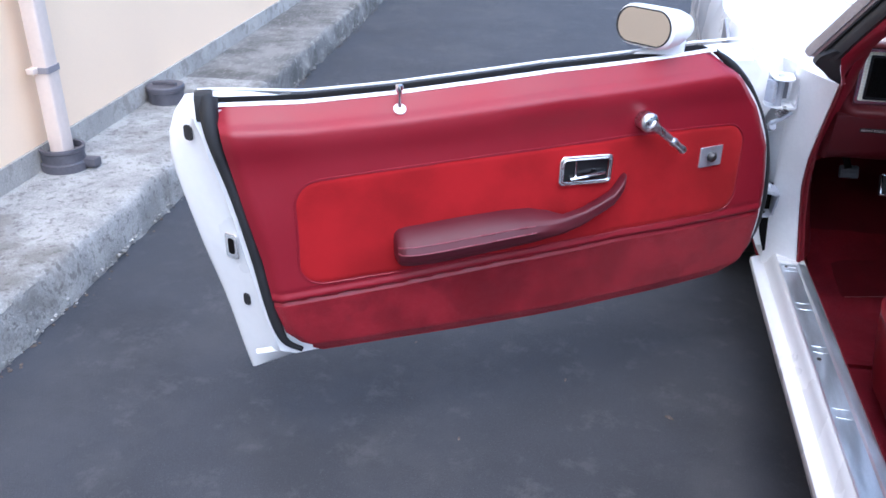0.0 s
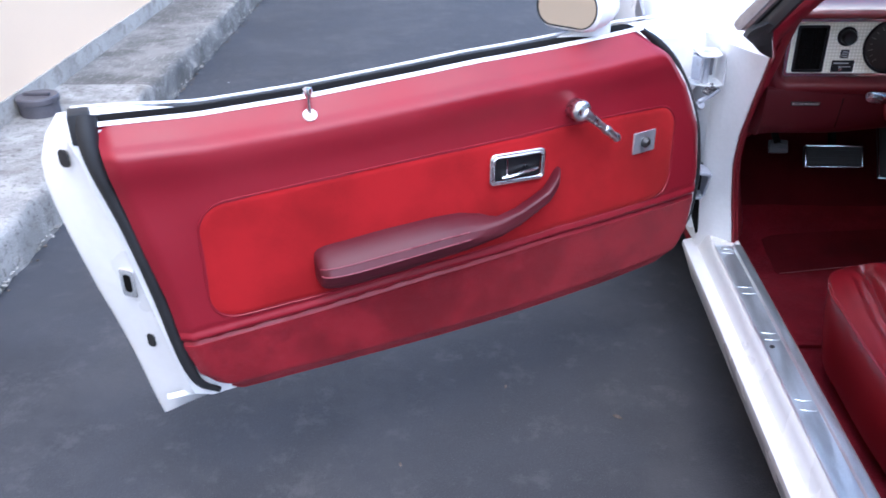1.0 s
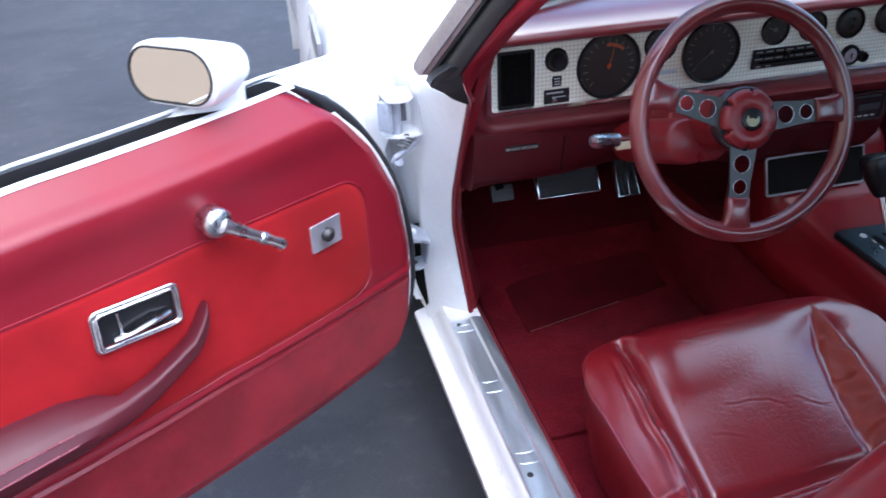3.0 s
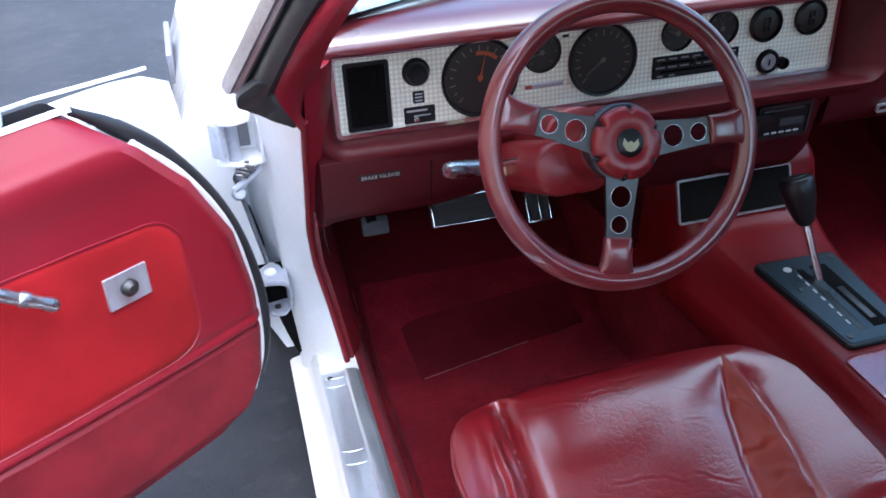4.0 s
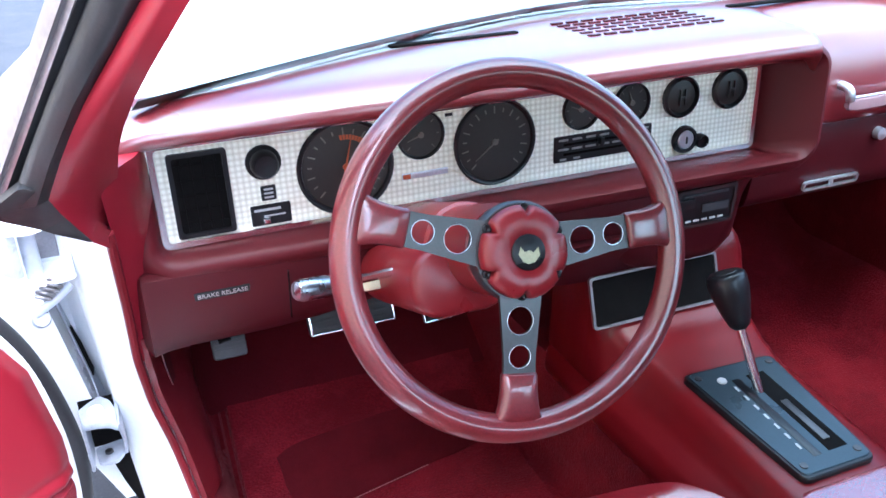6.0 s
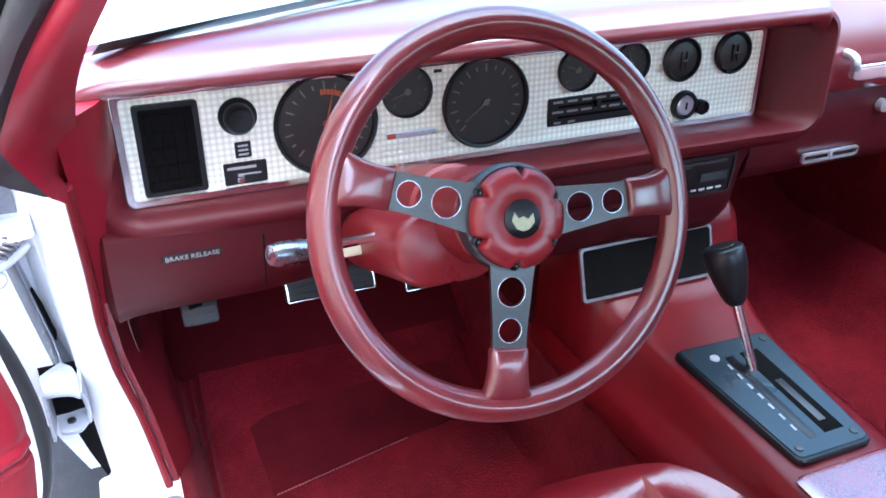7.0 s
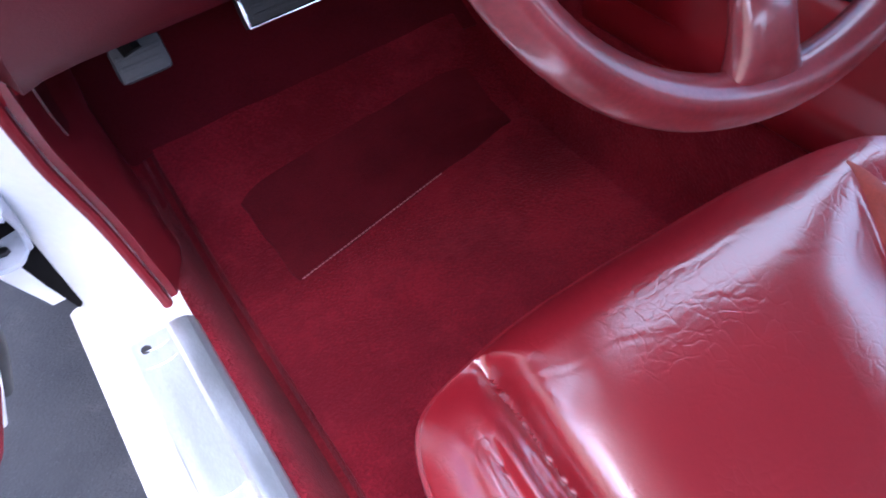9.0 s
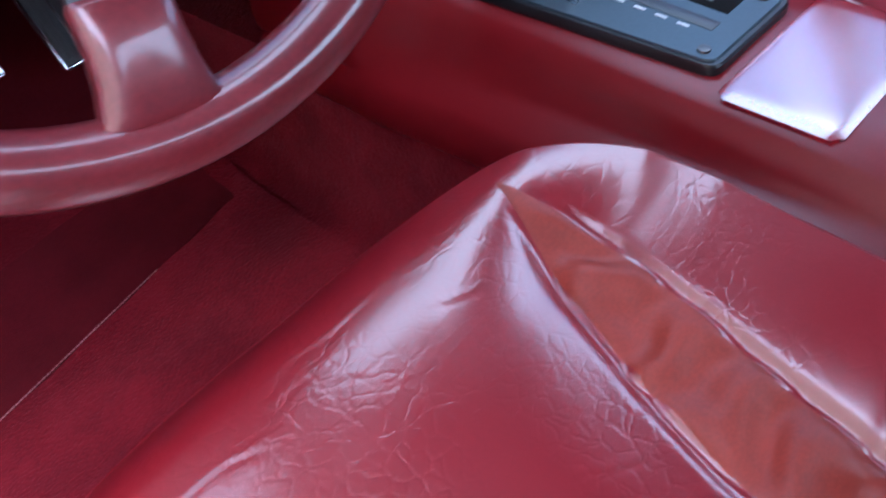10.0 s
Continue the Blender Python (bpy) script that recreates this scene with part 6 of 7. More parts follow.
def low_row(u):
    """One section of the panel; its inner end curves away to the firewall."""
    out = []
    end = max(0.0, (u - 0.93) / 0.07)
    for y, z in low:
        xr = 0.158 - 0.16 * max(0.0, 0.76 - z) - 2.2 * max(0.0, 0.70 - z) ** 1.5 + 0.05 * step(0.76, 0.79, z)
        x = -0.742 + (xr + 0.742) * u
        drop = -0.012 * step(-0.70, -0.76, x) + 0.02 * step(-0.60, -0.35, x) - 0.050 * step(-0.15, -0.02, x)
        back = (0.04 if u < 0.008 else 0.0) - 0.006 * step(-0.2, 0.0, x) * (y < -0.03)
        if y < 0.0:
            back += (0.03 - y) * (1 - math.sqrt(max(0.0, 1 - end * end)))
        out.append(Vector((x, y + back, z + drop * step(0.76, 0.70, z))))
    return out


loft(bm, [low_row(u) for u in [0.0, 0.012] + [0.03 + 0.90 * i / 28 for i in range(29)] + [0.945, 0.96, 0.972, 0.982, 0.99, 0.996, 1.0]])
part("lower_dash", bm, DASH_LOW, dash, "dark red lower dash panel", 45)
bm = bmesh.new()
plate(bm, (-0.6425, -0.0735, 0.748), (0, -0.976, -0.217), rounded(0.066, 0.011, 0.002), 0.0015)
part("brake_release_label", bm, BLACK, dash)
words("BRAKE RELEASE", (-0.6425, -0.0755, 0.7475), (0, -0.976, -0.217), 0.0085, material("dull_print", (0.36, 0.33, 0.33), 0.6, bump=0.0), dash)
bm = bmesh.new()
block(bm, (-0.563, -0.0690, 0.725), (0.0015, 0.004, 0.075), 0.0, Matrix.Rotation(radians(14), 3, "X"))
part("panel_gap", bm, DARK, dash)
# passenger side of the dash
bm = bmesh.new()
ps = [(0.03, 0.812), (0.008, 0.806), (0.004, 0.795), (0.003, 0.76), (0.008, 0.72), (0.014, 0.69), (0.020, 0.674), (0.034, 0.664), (0.08, 0.675), (0.12, 0.84)]
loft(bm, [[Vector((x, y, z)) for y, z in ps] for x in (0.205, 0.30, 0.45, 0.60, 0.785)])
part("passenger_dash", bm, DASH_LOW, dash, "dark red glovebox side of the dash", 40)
# the strap's pinkish grey holds the windscreen's reflection as colour
bm = bmesh.new()
loft(bm, [[Vector((x, -0.026 + q[0], 0.834 + q[1])) for q in rounded(0.010, 0.022 * h, 0.004, 4)] for x, h in ((0.344, 0.5), (0.350, 0.9), (0.362, 1.0), (0.52, 1.0), (0.668, 1.0), (0.680, 0.9), (0.686, 0.5))])
part("grab_handle", bm, material("sheen_pink_vinyl", (0.34, 0.20, 0.22), 0.4, dark=0.85, scale=10, fine=400, bump=0.1, spec=0.6), dash, "grab strap with the windscreen's pinkish sheen in its colour")
for x in (0.344, 0.686):
    bm = bmesh.new()
    tube(bm, smooth_line([(x, 0.002, 0.862), (x, -0.018, 0.862), (x, -0.028, 0.856), (x + 0.004 * (1 if x < 0.5 else -1), -0.028, 0.842)], 12), 0.0075, 10)
    part("strap_mount", bm, SCUFF, dash, "bright strap mount")
bm = bmesh.new()
tube(bm, [(0.350, -0.029, 0.8465), (0.50, -0.029, 0.8465), (0.680, -0.029, 0.8465)], 0.0018, 8)
part("strap_trim", bm, SCUFF, dash)
bm = bmesh.new()
frame_plate(bm, (0.374, 0.012, 0.691), (0, -0.98, -0.18), rounded(0.118, 0.018, 0.006), rounded(0.110, 0.0105, 0.003), 0.005)
block(bm, (0.374, 0.008, 0.691), (0.006, 0.005, 0.014), 0.001)
part("louvre_trim", bm, SCUFF, dash, "bright louvre strip")
bm = bmesh.new()
turned(bm, [(0.011, 0), (0.010, 0.012), (0.0, 0.014)], (0.453, 0.004, 0.767), (0, -1, 0), 18)
part("glovebox_lock", bm, SCUFF, dash, "bright glovebox lock")

# sheet added to keep stray light out of the footwell
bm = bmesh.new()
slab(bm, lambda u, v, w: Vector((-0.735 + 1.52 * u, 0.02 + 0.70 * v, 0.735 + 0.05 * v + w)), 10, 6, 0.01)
part("footwell_light_block", bm, DARK, dash, "added black sheet keeping light out of the footwell")

# radio
bm = bmesh.new()
plate(bm, (0.042, -0.076, 0.741), (0, -0.985, -0.1), rounded(0.100, 0.060, 0.004), 0.010)
part("radio", bm, BLACK, dash, "black car radio with a small display")
bm = bmesh.new()
frame_plate(bm, (0.042, -0.0860, 0.740), (0, -0.985, -0.1), rounded(0.102, 0.062, 0.004), rounded(0.092, 0.052, 0.003), 0.002)
part("radio_rim", bm, STEEL, dash)
bm = bmesh.new()
for k in range(5):
    block(bm, (0.012 + 0.014 * k, -0.0880, 0.721), (0.009, 0.002, 0.003), 0.0005)
part("radio_button_row", bm, MARKING, dash, "", 0)
bm = bmesh.new()
block(bm, (0.040, -0.0885, 0.760), (0.076, 0.002, 0.004), 0.0005)
block(bm, (0.058, -0.0875, 0.738), (0.045, 0.002, 0.012), 0.0005)
part("radio_slot", bm, PEDAL, dash)
bm = bmesh.new()
block(bm, (-0.010, -0.094, 0.752), (0.05, 0.006, 0.014), 0.001)
part("dash_button_strip", bm, BLACK, dash)
bm = bmesh.new()
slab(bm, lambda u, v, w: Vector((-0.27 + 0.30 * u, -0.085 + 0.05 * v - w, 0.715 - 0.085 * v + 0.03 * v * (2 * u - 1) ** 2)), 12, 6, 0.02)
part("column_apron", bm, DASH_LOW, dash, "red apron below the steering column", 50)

# ---- steering wheel
WC = Vector((-0.3826, -0.3454, 0.8625))
WN = Vector((0, -math.cos(radians(20.6)), math.sin(radians(20.6))))
WX0, WY0, _ = axes(WN)
ROT = radians(-10.6)
WX = WX0 * math.cos(ROT) + WY0 * math.sin(ROT)
WY = -WX0 * math.sin(ROT) + WY0 * math.cos(ROT)


def wp(a, b, h=0.0):
    return WC + WX * a + WY * b + WN * h


RR, RT, DISH = 0.1708, 0.0138, -0.003
bm = bmesh.new()
N = 96
rings = []
for i in range(N):
    a = 2 * math.pi * i / N
    c = wp(RR * math.cos(a), RR * math.sin(a), DISH)
    er = WX * math.cos(a) + WY * math.sin(a)
    rings.append([c + RT * (math.cos(q) * er + 1.05 * math.sin(q) * WN) * (1 + 0.05 * math.cos(4 * q)) for q in [2 * math.pi * k / 16 for k in range(16)]])
rows = [[bm.verts.new(p) for p in r] for r in rings]
for a, b in zip(rows, rows[1:] + rows[:1]):
    for k in range(16):
        j = (k + 1) % 16
        bm.faces.new((a[k], a[j], b[j], b[k]))
wheel = part("steering_wheel", bm, RIM, car, "red three-spoke steering wheel with drilled steel spokes", 180)

for ang in (10.3, 169.7, 270):
    a = radians(ang)
    er, et = Vector((math.cos(a), math.sin(a))), Vector((-math.sin(a), math.cos(a)))
    bm = bmesh.new()
    # drilled spoke: strip with two holes, built as quads round each hole
    def sp(r, t, h):
        q = er * r + et * t
        return wp(q.x, q.y, h)
    cells = [(0.030, 0.0490, None), (0.0490, 0.0840, (0.0661, 0.0136)), (0.0840, 0.1160, (0.1008, 0.0112)), (0.1160, 0.142, None)]
    half = lambda r: 0.0230 - 0.09 * (r - 0.03) if r < 0.10 else 0.0167
    top_l, bot_l = 0.0022, -0.0022
    for r0, r1, hole in cells:
        if hole is None:
            q = [(r0, -half(r0)), (r1, -half(r1)), (r1, half(r1)), (r0, half(r0))]
            loft(bm, [[sp(r, t, h) for r, t in q] for h in (bot_l, top_l)])
            continue
        rc, rad = hole
        n = 24
        box_pts = []
        for k in range(n):
            q = 2 * math.pi * k / n
            cx_, sy_ = math.cos(q), math.sin(q)
            lim_r = (r1 - rc) if cx_ > 0 else (rc - r0)
            s_ = min(lim_r / abs(cx_) if abs(cx_) > 1e-6 else 9, half(rc) / abs(sy_) if abs(sy_) > 1e-6 else 9)
            box_pts.append((rc + cx_ * s_, sy_ * s_))
        for corner in ((r1, half(rc)), (r0, half(rc)), (r0, -half(rc)), (r1, -half(rc))):
            near = min(range(n), key=lambda k: math.hypot(box_pts[k][0] - corner[0], box_pts[k][1] - corner[1]))
            box_pts[near] = corner
        box_pts = [(r, t * half(r) / half(rc)) for r, t in box_pts]
        inn = [(rc + rad * math.cos(2 * math.pi * k / n), rad * math.sin(2 * math.pi * k / n)) for k in range(n)]
        loops = [[bm.verts.new(sp(r, t, h)) for r, t in o] for o, h in ((box_pts, bot_l), (box_pts, top_l), (inn, top_l), (inn, bot_l))]
        for l0, l1 in zip(loops, loops[1:] + loops[:1]):
            for k in range(n):
                j = (k + 1) % n
                bm.faces.new((l0[k], l0[j], l1[j], l1[k]))
    part("spoke", bm, STEEL, wheel, "dark brushed steel spoke with round holes", 30)
    for rc, rad in ((0.0661, 0.0136), (0.1008, 0.0112)):
        bm = bmesh.new()
        tube(bm, [sp(rc + rad * math.cos(2 * math.pi * k / 28), rad * math.sin(2 * math.pi * k / 28), 0.0020) for k in range(28)], 0.0004, 6, closed=True)
        part("spoke_hole_rim", bm, SCUFF, wheel, "bright hole edge")
    bm = bmesh.new()
    rows = []
    for r, w_, t0, t1, lift in ((0.1165, 0.0172, -0.006, 0.006, 0.0), (0.119, 0.0182, -0.008, 0.0085, 0.0), (0.134, 0.0182, -0.009, 0.010, 0.0), (0.146, 0.0195, -0.010, 0.0105, 0.0), (0.157, 0.0225, -0.010, 0.010, -0.001), (0.164, 0.0285, -0.009, 0.008, -0.002), (0.170, 0.034, -0.007, 0.005, -0.003)):
        rows.append([sp(r, p[0] * 2 * w_, (t0 + t1) / 2 + lift * 0.6 + p[1] * (t1 - t0)) for p in rounded(1, 1, 0.3, 4)])
    loft(bm, rows)
    part("spoke_sleeve", bm, RIM, wheel, "red vinyl sleeve on the spoke", 50)

# hub with scalloped pad
HC = WC - WN * 0.010
bm = bmesh.new()
turned(bm, [(0.030, -0.018), (0.047, -0.010), (0.0490, -0.004), (0.0490, 0.010), (0.047, 0.0125), (0.030, 0.013), (0.0, 0.013)], HC, WN, 48)
part("hub_ring", bm, STEEL, wheel, "dark hub ring")
bm = bmesh.new()


def scallop(r, h, depth):
    out = []
    for k in range(96):
        a = 2 * math.pi * k / 96
        n6 = math.cos(6 * (a - radians(30)))
        out.append(wp((r - depth * max(0, n6) ** 9) * math.cos(a), (r - depth * max(0, n6) ** 9) * math.sin(a), h))
    return out


loft(bm, [scallop(0.0440, 0.001, 0.0085), scallop(0.0452, 0.004, 0.0085), scallop(0.0450, 0.0095, 0.0085), scallop(0.0430, 0.0140, 0.0075), scallop(0.0385, 0.0168, 0.004), scallop(0.033, 0.0180, 0.0), scallop(0.0185, 0.0185, 0.0), scallop(0.0172, 0.0172, 0.0)])
part("horn_pad", bm, PAD, wheel, "scalloped red horn pad", 50)
for k in range(6):
    a = radians(30 + 60 * k)
    bm = bmesh.new()
    turned(bm, [(0.0042, 0), (0.0042, 0.004), (0.0025, 0.0045), (0.0, 0.003)], wp(0.0425 * math.cos(a), 0.0425 * math.sin(a), 0.002), WN, 10)
    part("hub_bolt", bm, BLACK, wheel)
bm = bmesh.new()
turned(bm, [(0.0172, 0.012), (0.0172, 0.0186), (0.0158, 0.0194), (0.0, 0.0197)], WC, WN, 36)
part("horn_button", bm, BLACK, wheel, "round black horn button")
bm = bmesh.new()
bird = [(-0.012, 0.007), (-0.0145, -0.003), (-0.008, -0.012), (0.0, -0.0145), (0.008, -0.012), (0.0145, -0.003), (0.012, 0.007), (0.006, 0.0), (0.0, 0.003), (-0.006, 0.0)]
loft(bm, [[wp(p[0] * 0.75, p[1] * 0.75, h) for p in bird] for h in (0.0192, 0.0203)])
part("horn_emblem", bm, material("pale_gold_emblem", (0.40, 0.37, 0.24), 0.5, 0.6, bump=0.0), wheel, "pale emblem shape", 0)

# column, stalk
CD = -WN
COL = WC + CD * 0.030
bm = bmesh.new()
turned(bm, [(0.030, -0.018), (0.046, -0.012), (0.048, 0.02), (0.047, 0.10), (0.051, 0.104), (0.052, 0.20), (0.054, 0.32)], COL - WN * 0.012, CD, 36)
col = part("steering_column", bm, PAD, car, "red steering column shroud", 40)
bm = bmesh.new()
loft(bm, [[COL + CD * h + WX0 * (-0.034 + k * p[0]) + WY0 * (-0.026 + k * p[1]) for p in rounded(0.112, 0.074, 0.033, 8)] for h, k in ((0.050, 0.86), (0.053, 0.94), (0.060, 1.0), (0.20, 1.02), (0.26, 1.02))])
part("column_lower_shroud", bm, PAD, col, "red lower column cover", 50)
bm = bmesh.new()
tube(bm, smooth_line([(-0.430, -0.20, 0.800), (-0.47, -0.205, 0.797), (-0.52, -0.225, 0.806), (-0.545, -0.235, 0.812)], 10), 0.0052, 8)
part("turn_signal_stalk", bm, CHROME, col, "chrome turn-signal stalk")
bm = bmesh.new()
turned(bm, [(0.008, 0), (0.0115, 0.003), (0.0105, 0.008), (0.0115, 0.011), (0.0105, 0.016), (0.0118, 0.020), (0.0118, 0.048), (0.0095, 0.055), (0.0, 0.057)], (-0.533, -0.231, 0.808), Vector((-0.056, -0.019, 0.012)), 20)
part("stalk_knob", bm, material("worn_dark_chrome", (0.45, 0.45, 0.48), 0.3, 1.0, dark=0.5, scale=60, fine=400, bump=0.1), col, "ribbed chrome stalk knob")
bm = bmesh.new()
block(bm, (-0.478, -0.16, 0.765), (0.05, 0.01, 0.016), 0.003, Matrix.Rotation(radians(-18), 3, "X"))
part("column_label", bm, material("cream_label", (0.5, 0.42, 0.30), 0.6, bump=0.0), col, "cream coloured label plate")


# ---- centre console
bm = bmesh.new()
CX = 0.035
con = [  # y, half-width of the top, top height, skirt half-width
    (0.10, 0.115, 0.70, 0.15), (0.03, 0.118, 0.695, 0.15), (-0.03, 0.118, 0.655, 0.15), (-0.060, 0.115, 0.560, 0.152), (-0.085, 0.108, 0.545, 0.152), (-0.14, 0.094, 0.530, 0.150), (-0.19, 0.087, 0.519, 0.148), (-0.30, 0.083, 0.509, 0.146), (-0.42, 0.082, 0.498, 0.146), (-0.50, 0.084, 0.493, 0.148), (-0.62, 0.09, 0.486, 0.150), (-0.90, 0.09, 0.48, 0.15), (-1.25, 0.09, 0.48, 0.15)]


def con_ring(y, w, z, b):
    side = [(-b + 0.034, 0.392), (-b + 0.003, 0.393), (-b, 0.398), (-b + 0.004, 0.434), (-b + 0.010, 0.444), (-w - 0.028, 0.451), (-w - 0.017, max(0.458, z - 0.056)), (-w - 0.013, z - 0.028), (-w - 0.004, z - 0.007), (-w + 0.007, z - 0.001)]
    full = side + [(-w * 0.5, z), (0, z + 0.001), (w * 0.5, z)] + [(-p, q) for p, q in side[::-1]]
    return [Vector((CX + p, y, q)) for p, q in full]


rows = []
for a, b in zip(con, con[1:]):
    n = 4
    rows += [con_ring(*[a[k] + (b[k] - a[k]) * i / n for k in range(4)]) for i in range(n)]
rows.append(con_ring(*con[-1]))
loft(bm, rows)
console = part("centre_console", bm, material("red_console_plastic", (0.145, 0.005, 0.008), 0.32, dark=0.93, rough_var=0.04, scale=6, fine=500, bump=0.12, depth=0.0006, spec=0.32), car, "glossy red centre console with gear selector", 50)

bm = bmesh.new()
lid_z = curve_at([(r[0], r[2]) for r in con[::-1]])


def lid_point(u, v, w):
    a, y = (2 * u - 1), -0.412 - 0.094 * v
    r = 0.5 * abs(a) ** 12 + 0.5 * abs(2 * v - 1) ** 16
    return Vector((CX + 0.080 * a * (1 - 0.10 * step(0.85, 1.0, abs(2 * v - 1))), y, lid_z(y) + 0.0030 - 0.0026 * r + w))


slab(bm, lid_point, 20, 30, 0.004)
part("console_lid", bm, material("glossy_red_lid_vinyl", (0.24, 0.012, 0.020), 0.2, dark=0.88, scale=6, fine=500, bump=0.0, spec=1.0, coat=1.0, coat_rough=0.14), console, "glossy red console lid", 60).data.materials[0].node_tree.nodes["Principled BSDF"].inputs["Coat IOR"].default_value = 1.9

# cubby in the console's front, its shaded inside drawn as a flat black plate
bm = bmesh.new()
CN = Vector((0, -0.96, 0.28)).normalized()
cc = Vector((-0.010, -0.052, 0.600))
plate(bm, cc, CN, rounded(0.218, 0.072, 0.005), 0.004)
part("cubby", bm, DARK, console, "flat black plate for the cubby's shaded inside")
bm = bmesh.new()
frame_plate(bm, cc, CN, rounded(0.226, 0.080, 0.006), rounded(0.218, 0.072, 0.005), 0.006)
part("cubby_rim", bm, RAIL, console, "grey metal rim of the cubby")

# selector plate
SN = Vector((0, -0.10, 0.995)).normalized()
sc = Vector((0.027, -0.286, 0.5140))
bm = bmesh.new()
trap = [(-0.069, 0.103), (0.073, 0.099), (0.056, -0.112), (-0.050, -0.112)][::-1]


def soften(o, r, n=4):
    out = []
    for i, p in enumerate(o):
        p, a, b = Vector(p), Vector(o[i - 1]), Vector(o[(i + 1) % len(o)])
        d1, d2 = (a - p).normalized() * r, (b - p).normalized() * r
        out += [tuple((p + d1).lerp(p, k / n).lerp(p.lerp(p + d2, k / n), k / n)) for k in range(n + 1)]
    return out


plate(bm, sc - SN * 0.004, SN, soften([(p[0] * 1.06, p[1] * 1.045) for p in trap], 0.012), 0.010, 0.002, up=(0, 1, 0))
part("selector_bed", bm, BLACK, console, "black rim of the selector plate")
bm = bmesh.new()
plate(bm, sc, SN, soften(trap, 0.010), 0.008, 0.0015, up=(0, 1, 0))
part("selector_plate", bm, SHIFTPLATE, console, "grey-blue metal selector plate with screws")
sx_, sy_, _ = axes(SN, (0, 1, 0))
at = lambda a, b, h=0.008: sc + sx_ * a + sy_ * b + SN * h
FLAT = Matrix((sx_, sy_, SN)).transposed()
bm = bmesh.new()
block(bm, at(0.024, -0.008, 0.0078), (0.030, 0.160, 0.0014), 0.0004, FLAT)
part("selector_slot", bm, DARK, console, "dark slot")
bm = bmesh.new()
block(bm, at(0.022, -0.030, 0.0086), (0.011, 0.080, 0.0012), 0.0004, FLAT)
part("selector_rail", bm, STEEL, console, "dull steel slide in the slot")
bm = bmesh.new()
block(bm, at(-0.010, -0.010, 0.0078), (0.013, 0.160, 0.0014), 0.0004, FLAT)
part("indicator_slot", bm, BLACK, console)
bm = bmesh.new()
for k in range(7):
    block(bm, at(-0.0215, 0.052 - 0.020 * k, 0.0082), (0.0032, 0.010, 0.0005), 0.0, FLAT)
part("gear_scale", bm, MARKING, console, "pale gear mark bars", 0)
bm = bmesh.new()
turned(bm, [(0.007, 0), (0.006, 0.002), (0.0, 0.003)], at(-0.030, 0.074), SN, 14)
part("indicator_lens", bm, MARKING, console)
for a_, b_ in ((-0.040, -0.098), (0.045, -0.098), (-0.058, 0.090), (0.062, 0.087)):
    bm = bmesh.new()
    turned(bm, [(0.0055, 0), (0.005, 0.0015), (0.0, 0.002)], at(a_, b_), SN, 12)
    part("screw", bm, STEEL, console)
bm = bmesh.new()
S0, S1 = Vector((0.034, -0.250, 0.518)), Vector((0.018, -0.208, 0.618))
tube(bm, [S0, S0.lerp(S1, 0.5), S1], 0.0065, 12)
lever = part("gear_lever", bm, CHROME, car, "chrome gear lever with black knob")
bm = bmesh.new()
ax = (S1 - S0).normalized()
turned(bm, [(0.0095, -0.010), (0.0145, -0.004), (0.0185, 0.008), (0.0235, 0.028), (0.0268, 0.046), (0.0275, 0.060), (0.0262, 0.067), (0.0225, 0.0705), (0.0, 0.0708)], S1, ax, 28)
part("lever_knob", bm, BLACK, lever, "glossy black selector knob", 50)
bm = bmesh.new()
turned(bm, [(0.016, 0), (0.015, 0.002), (0.0, 0.0025)], S1 + ax * 0.0695, ax, 20)
part("knob_button", bm, STEEL, lever)


# ---- bucket seats
# places of the driver's cushion: (across, along) from its middle; across grows towards the tunnel
CUSHION = ((-0.255, -0.245), (-0.263, -0.10), (-0.264, 0.04), (-0.262, 0.128), (-0.236, 0.198), (-0.170, 0.217), (-0.10, 0.223), (0.0, 0.220), (0.11, 0.206), (0.205, 0.174), (0.254, 0.108), (0.266, -0.01), (0.266, -0.12), (0.255, -0.245), (0.0, -0.255))
RIM_Z = curve_at([(-0.264, 0.438), (-0.232, 0.446), (-0.167, 0.456), (-0.10, 0.461), (0.0, 0.466), (0.11, 0.481), (0.205, 0.495), (0.255, 0.490), (0.266, 0.478)])
SEAM_L = lambda b: -0.177 + 0.006 * step(0.10, 0.21, b)
SEAM_R = curve_at([(-0.25, 0.098), (-0.10, 0.101), (-0.05, 0.104), (0.017, 0.117), (0.085, 0.136), (0.168, 0.164), (0.21, 0.168)])
STRIP_R = curve_at([(-0.25, 0.160), (-0.105, 0.171), (-0.035, 0.178), (0.015, 0.185), (0.08, 0.189), (0.125, 0.184), (0.172, 0.168), (0.21, 0.169)])
CREASES = ((-0.156, 0.165, -0.118, 0.150), (-0.121, 0.154, -0.063, 0.143), (-0.092, 0.150, -0.048, 0.131), (-0.025, 0.171, 0.041, 0.165), (0.042, 0.175, 0.107, 0.158), (0.067, 0.177, 0.144, 0.160), (0.072, 0.184, 0.146, 0.168), (0.047, 0.168, 0.10, 0.150), (-0.02, 0.143, 0.004, 0.129), (0.059, 0.132, 0.096, 0.117), (-0.077, 0.022, -0.007, 0.013), (-0.007, 0.013, 0.018, -0.002), (0.038, 0.006, 0.090, -0.021), (0.045, -0.004, 0.096, -0.016), (0.069, 0.078, 0.091, 0.079), (-0.12, -0.02, -0.07, -0.035), (-0.05, 0.158, 0.0, 0.152))


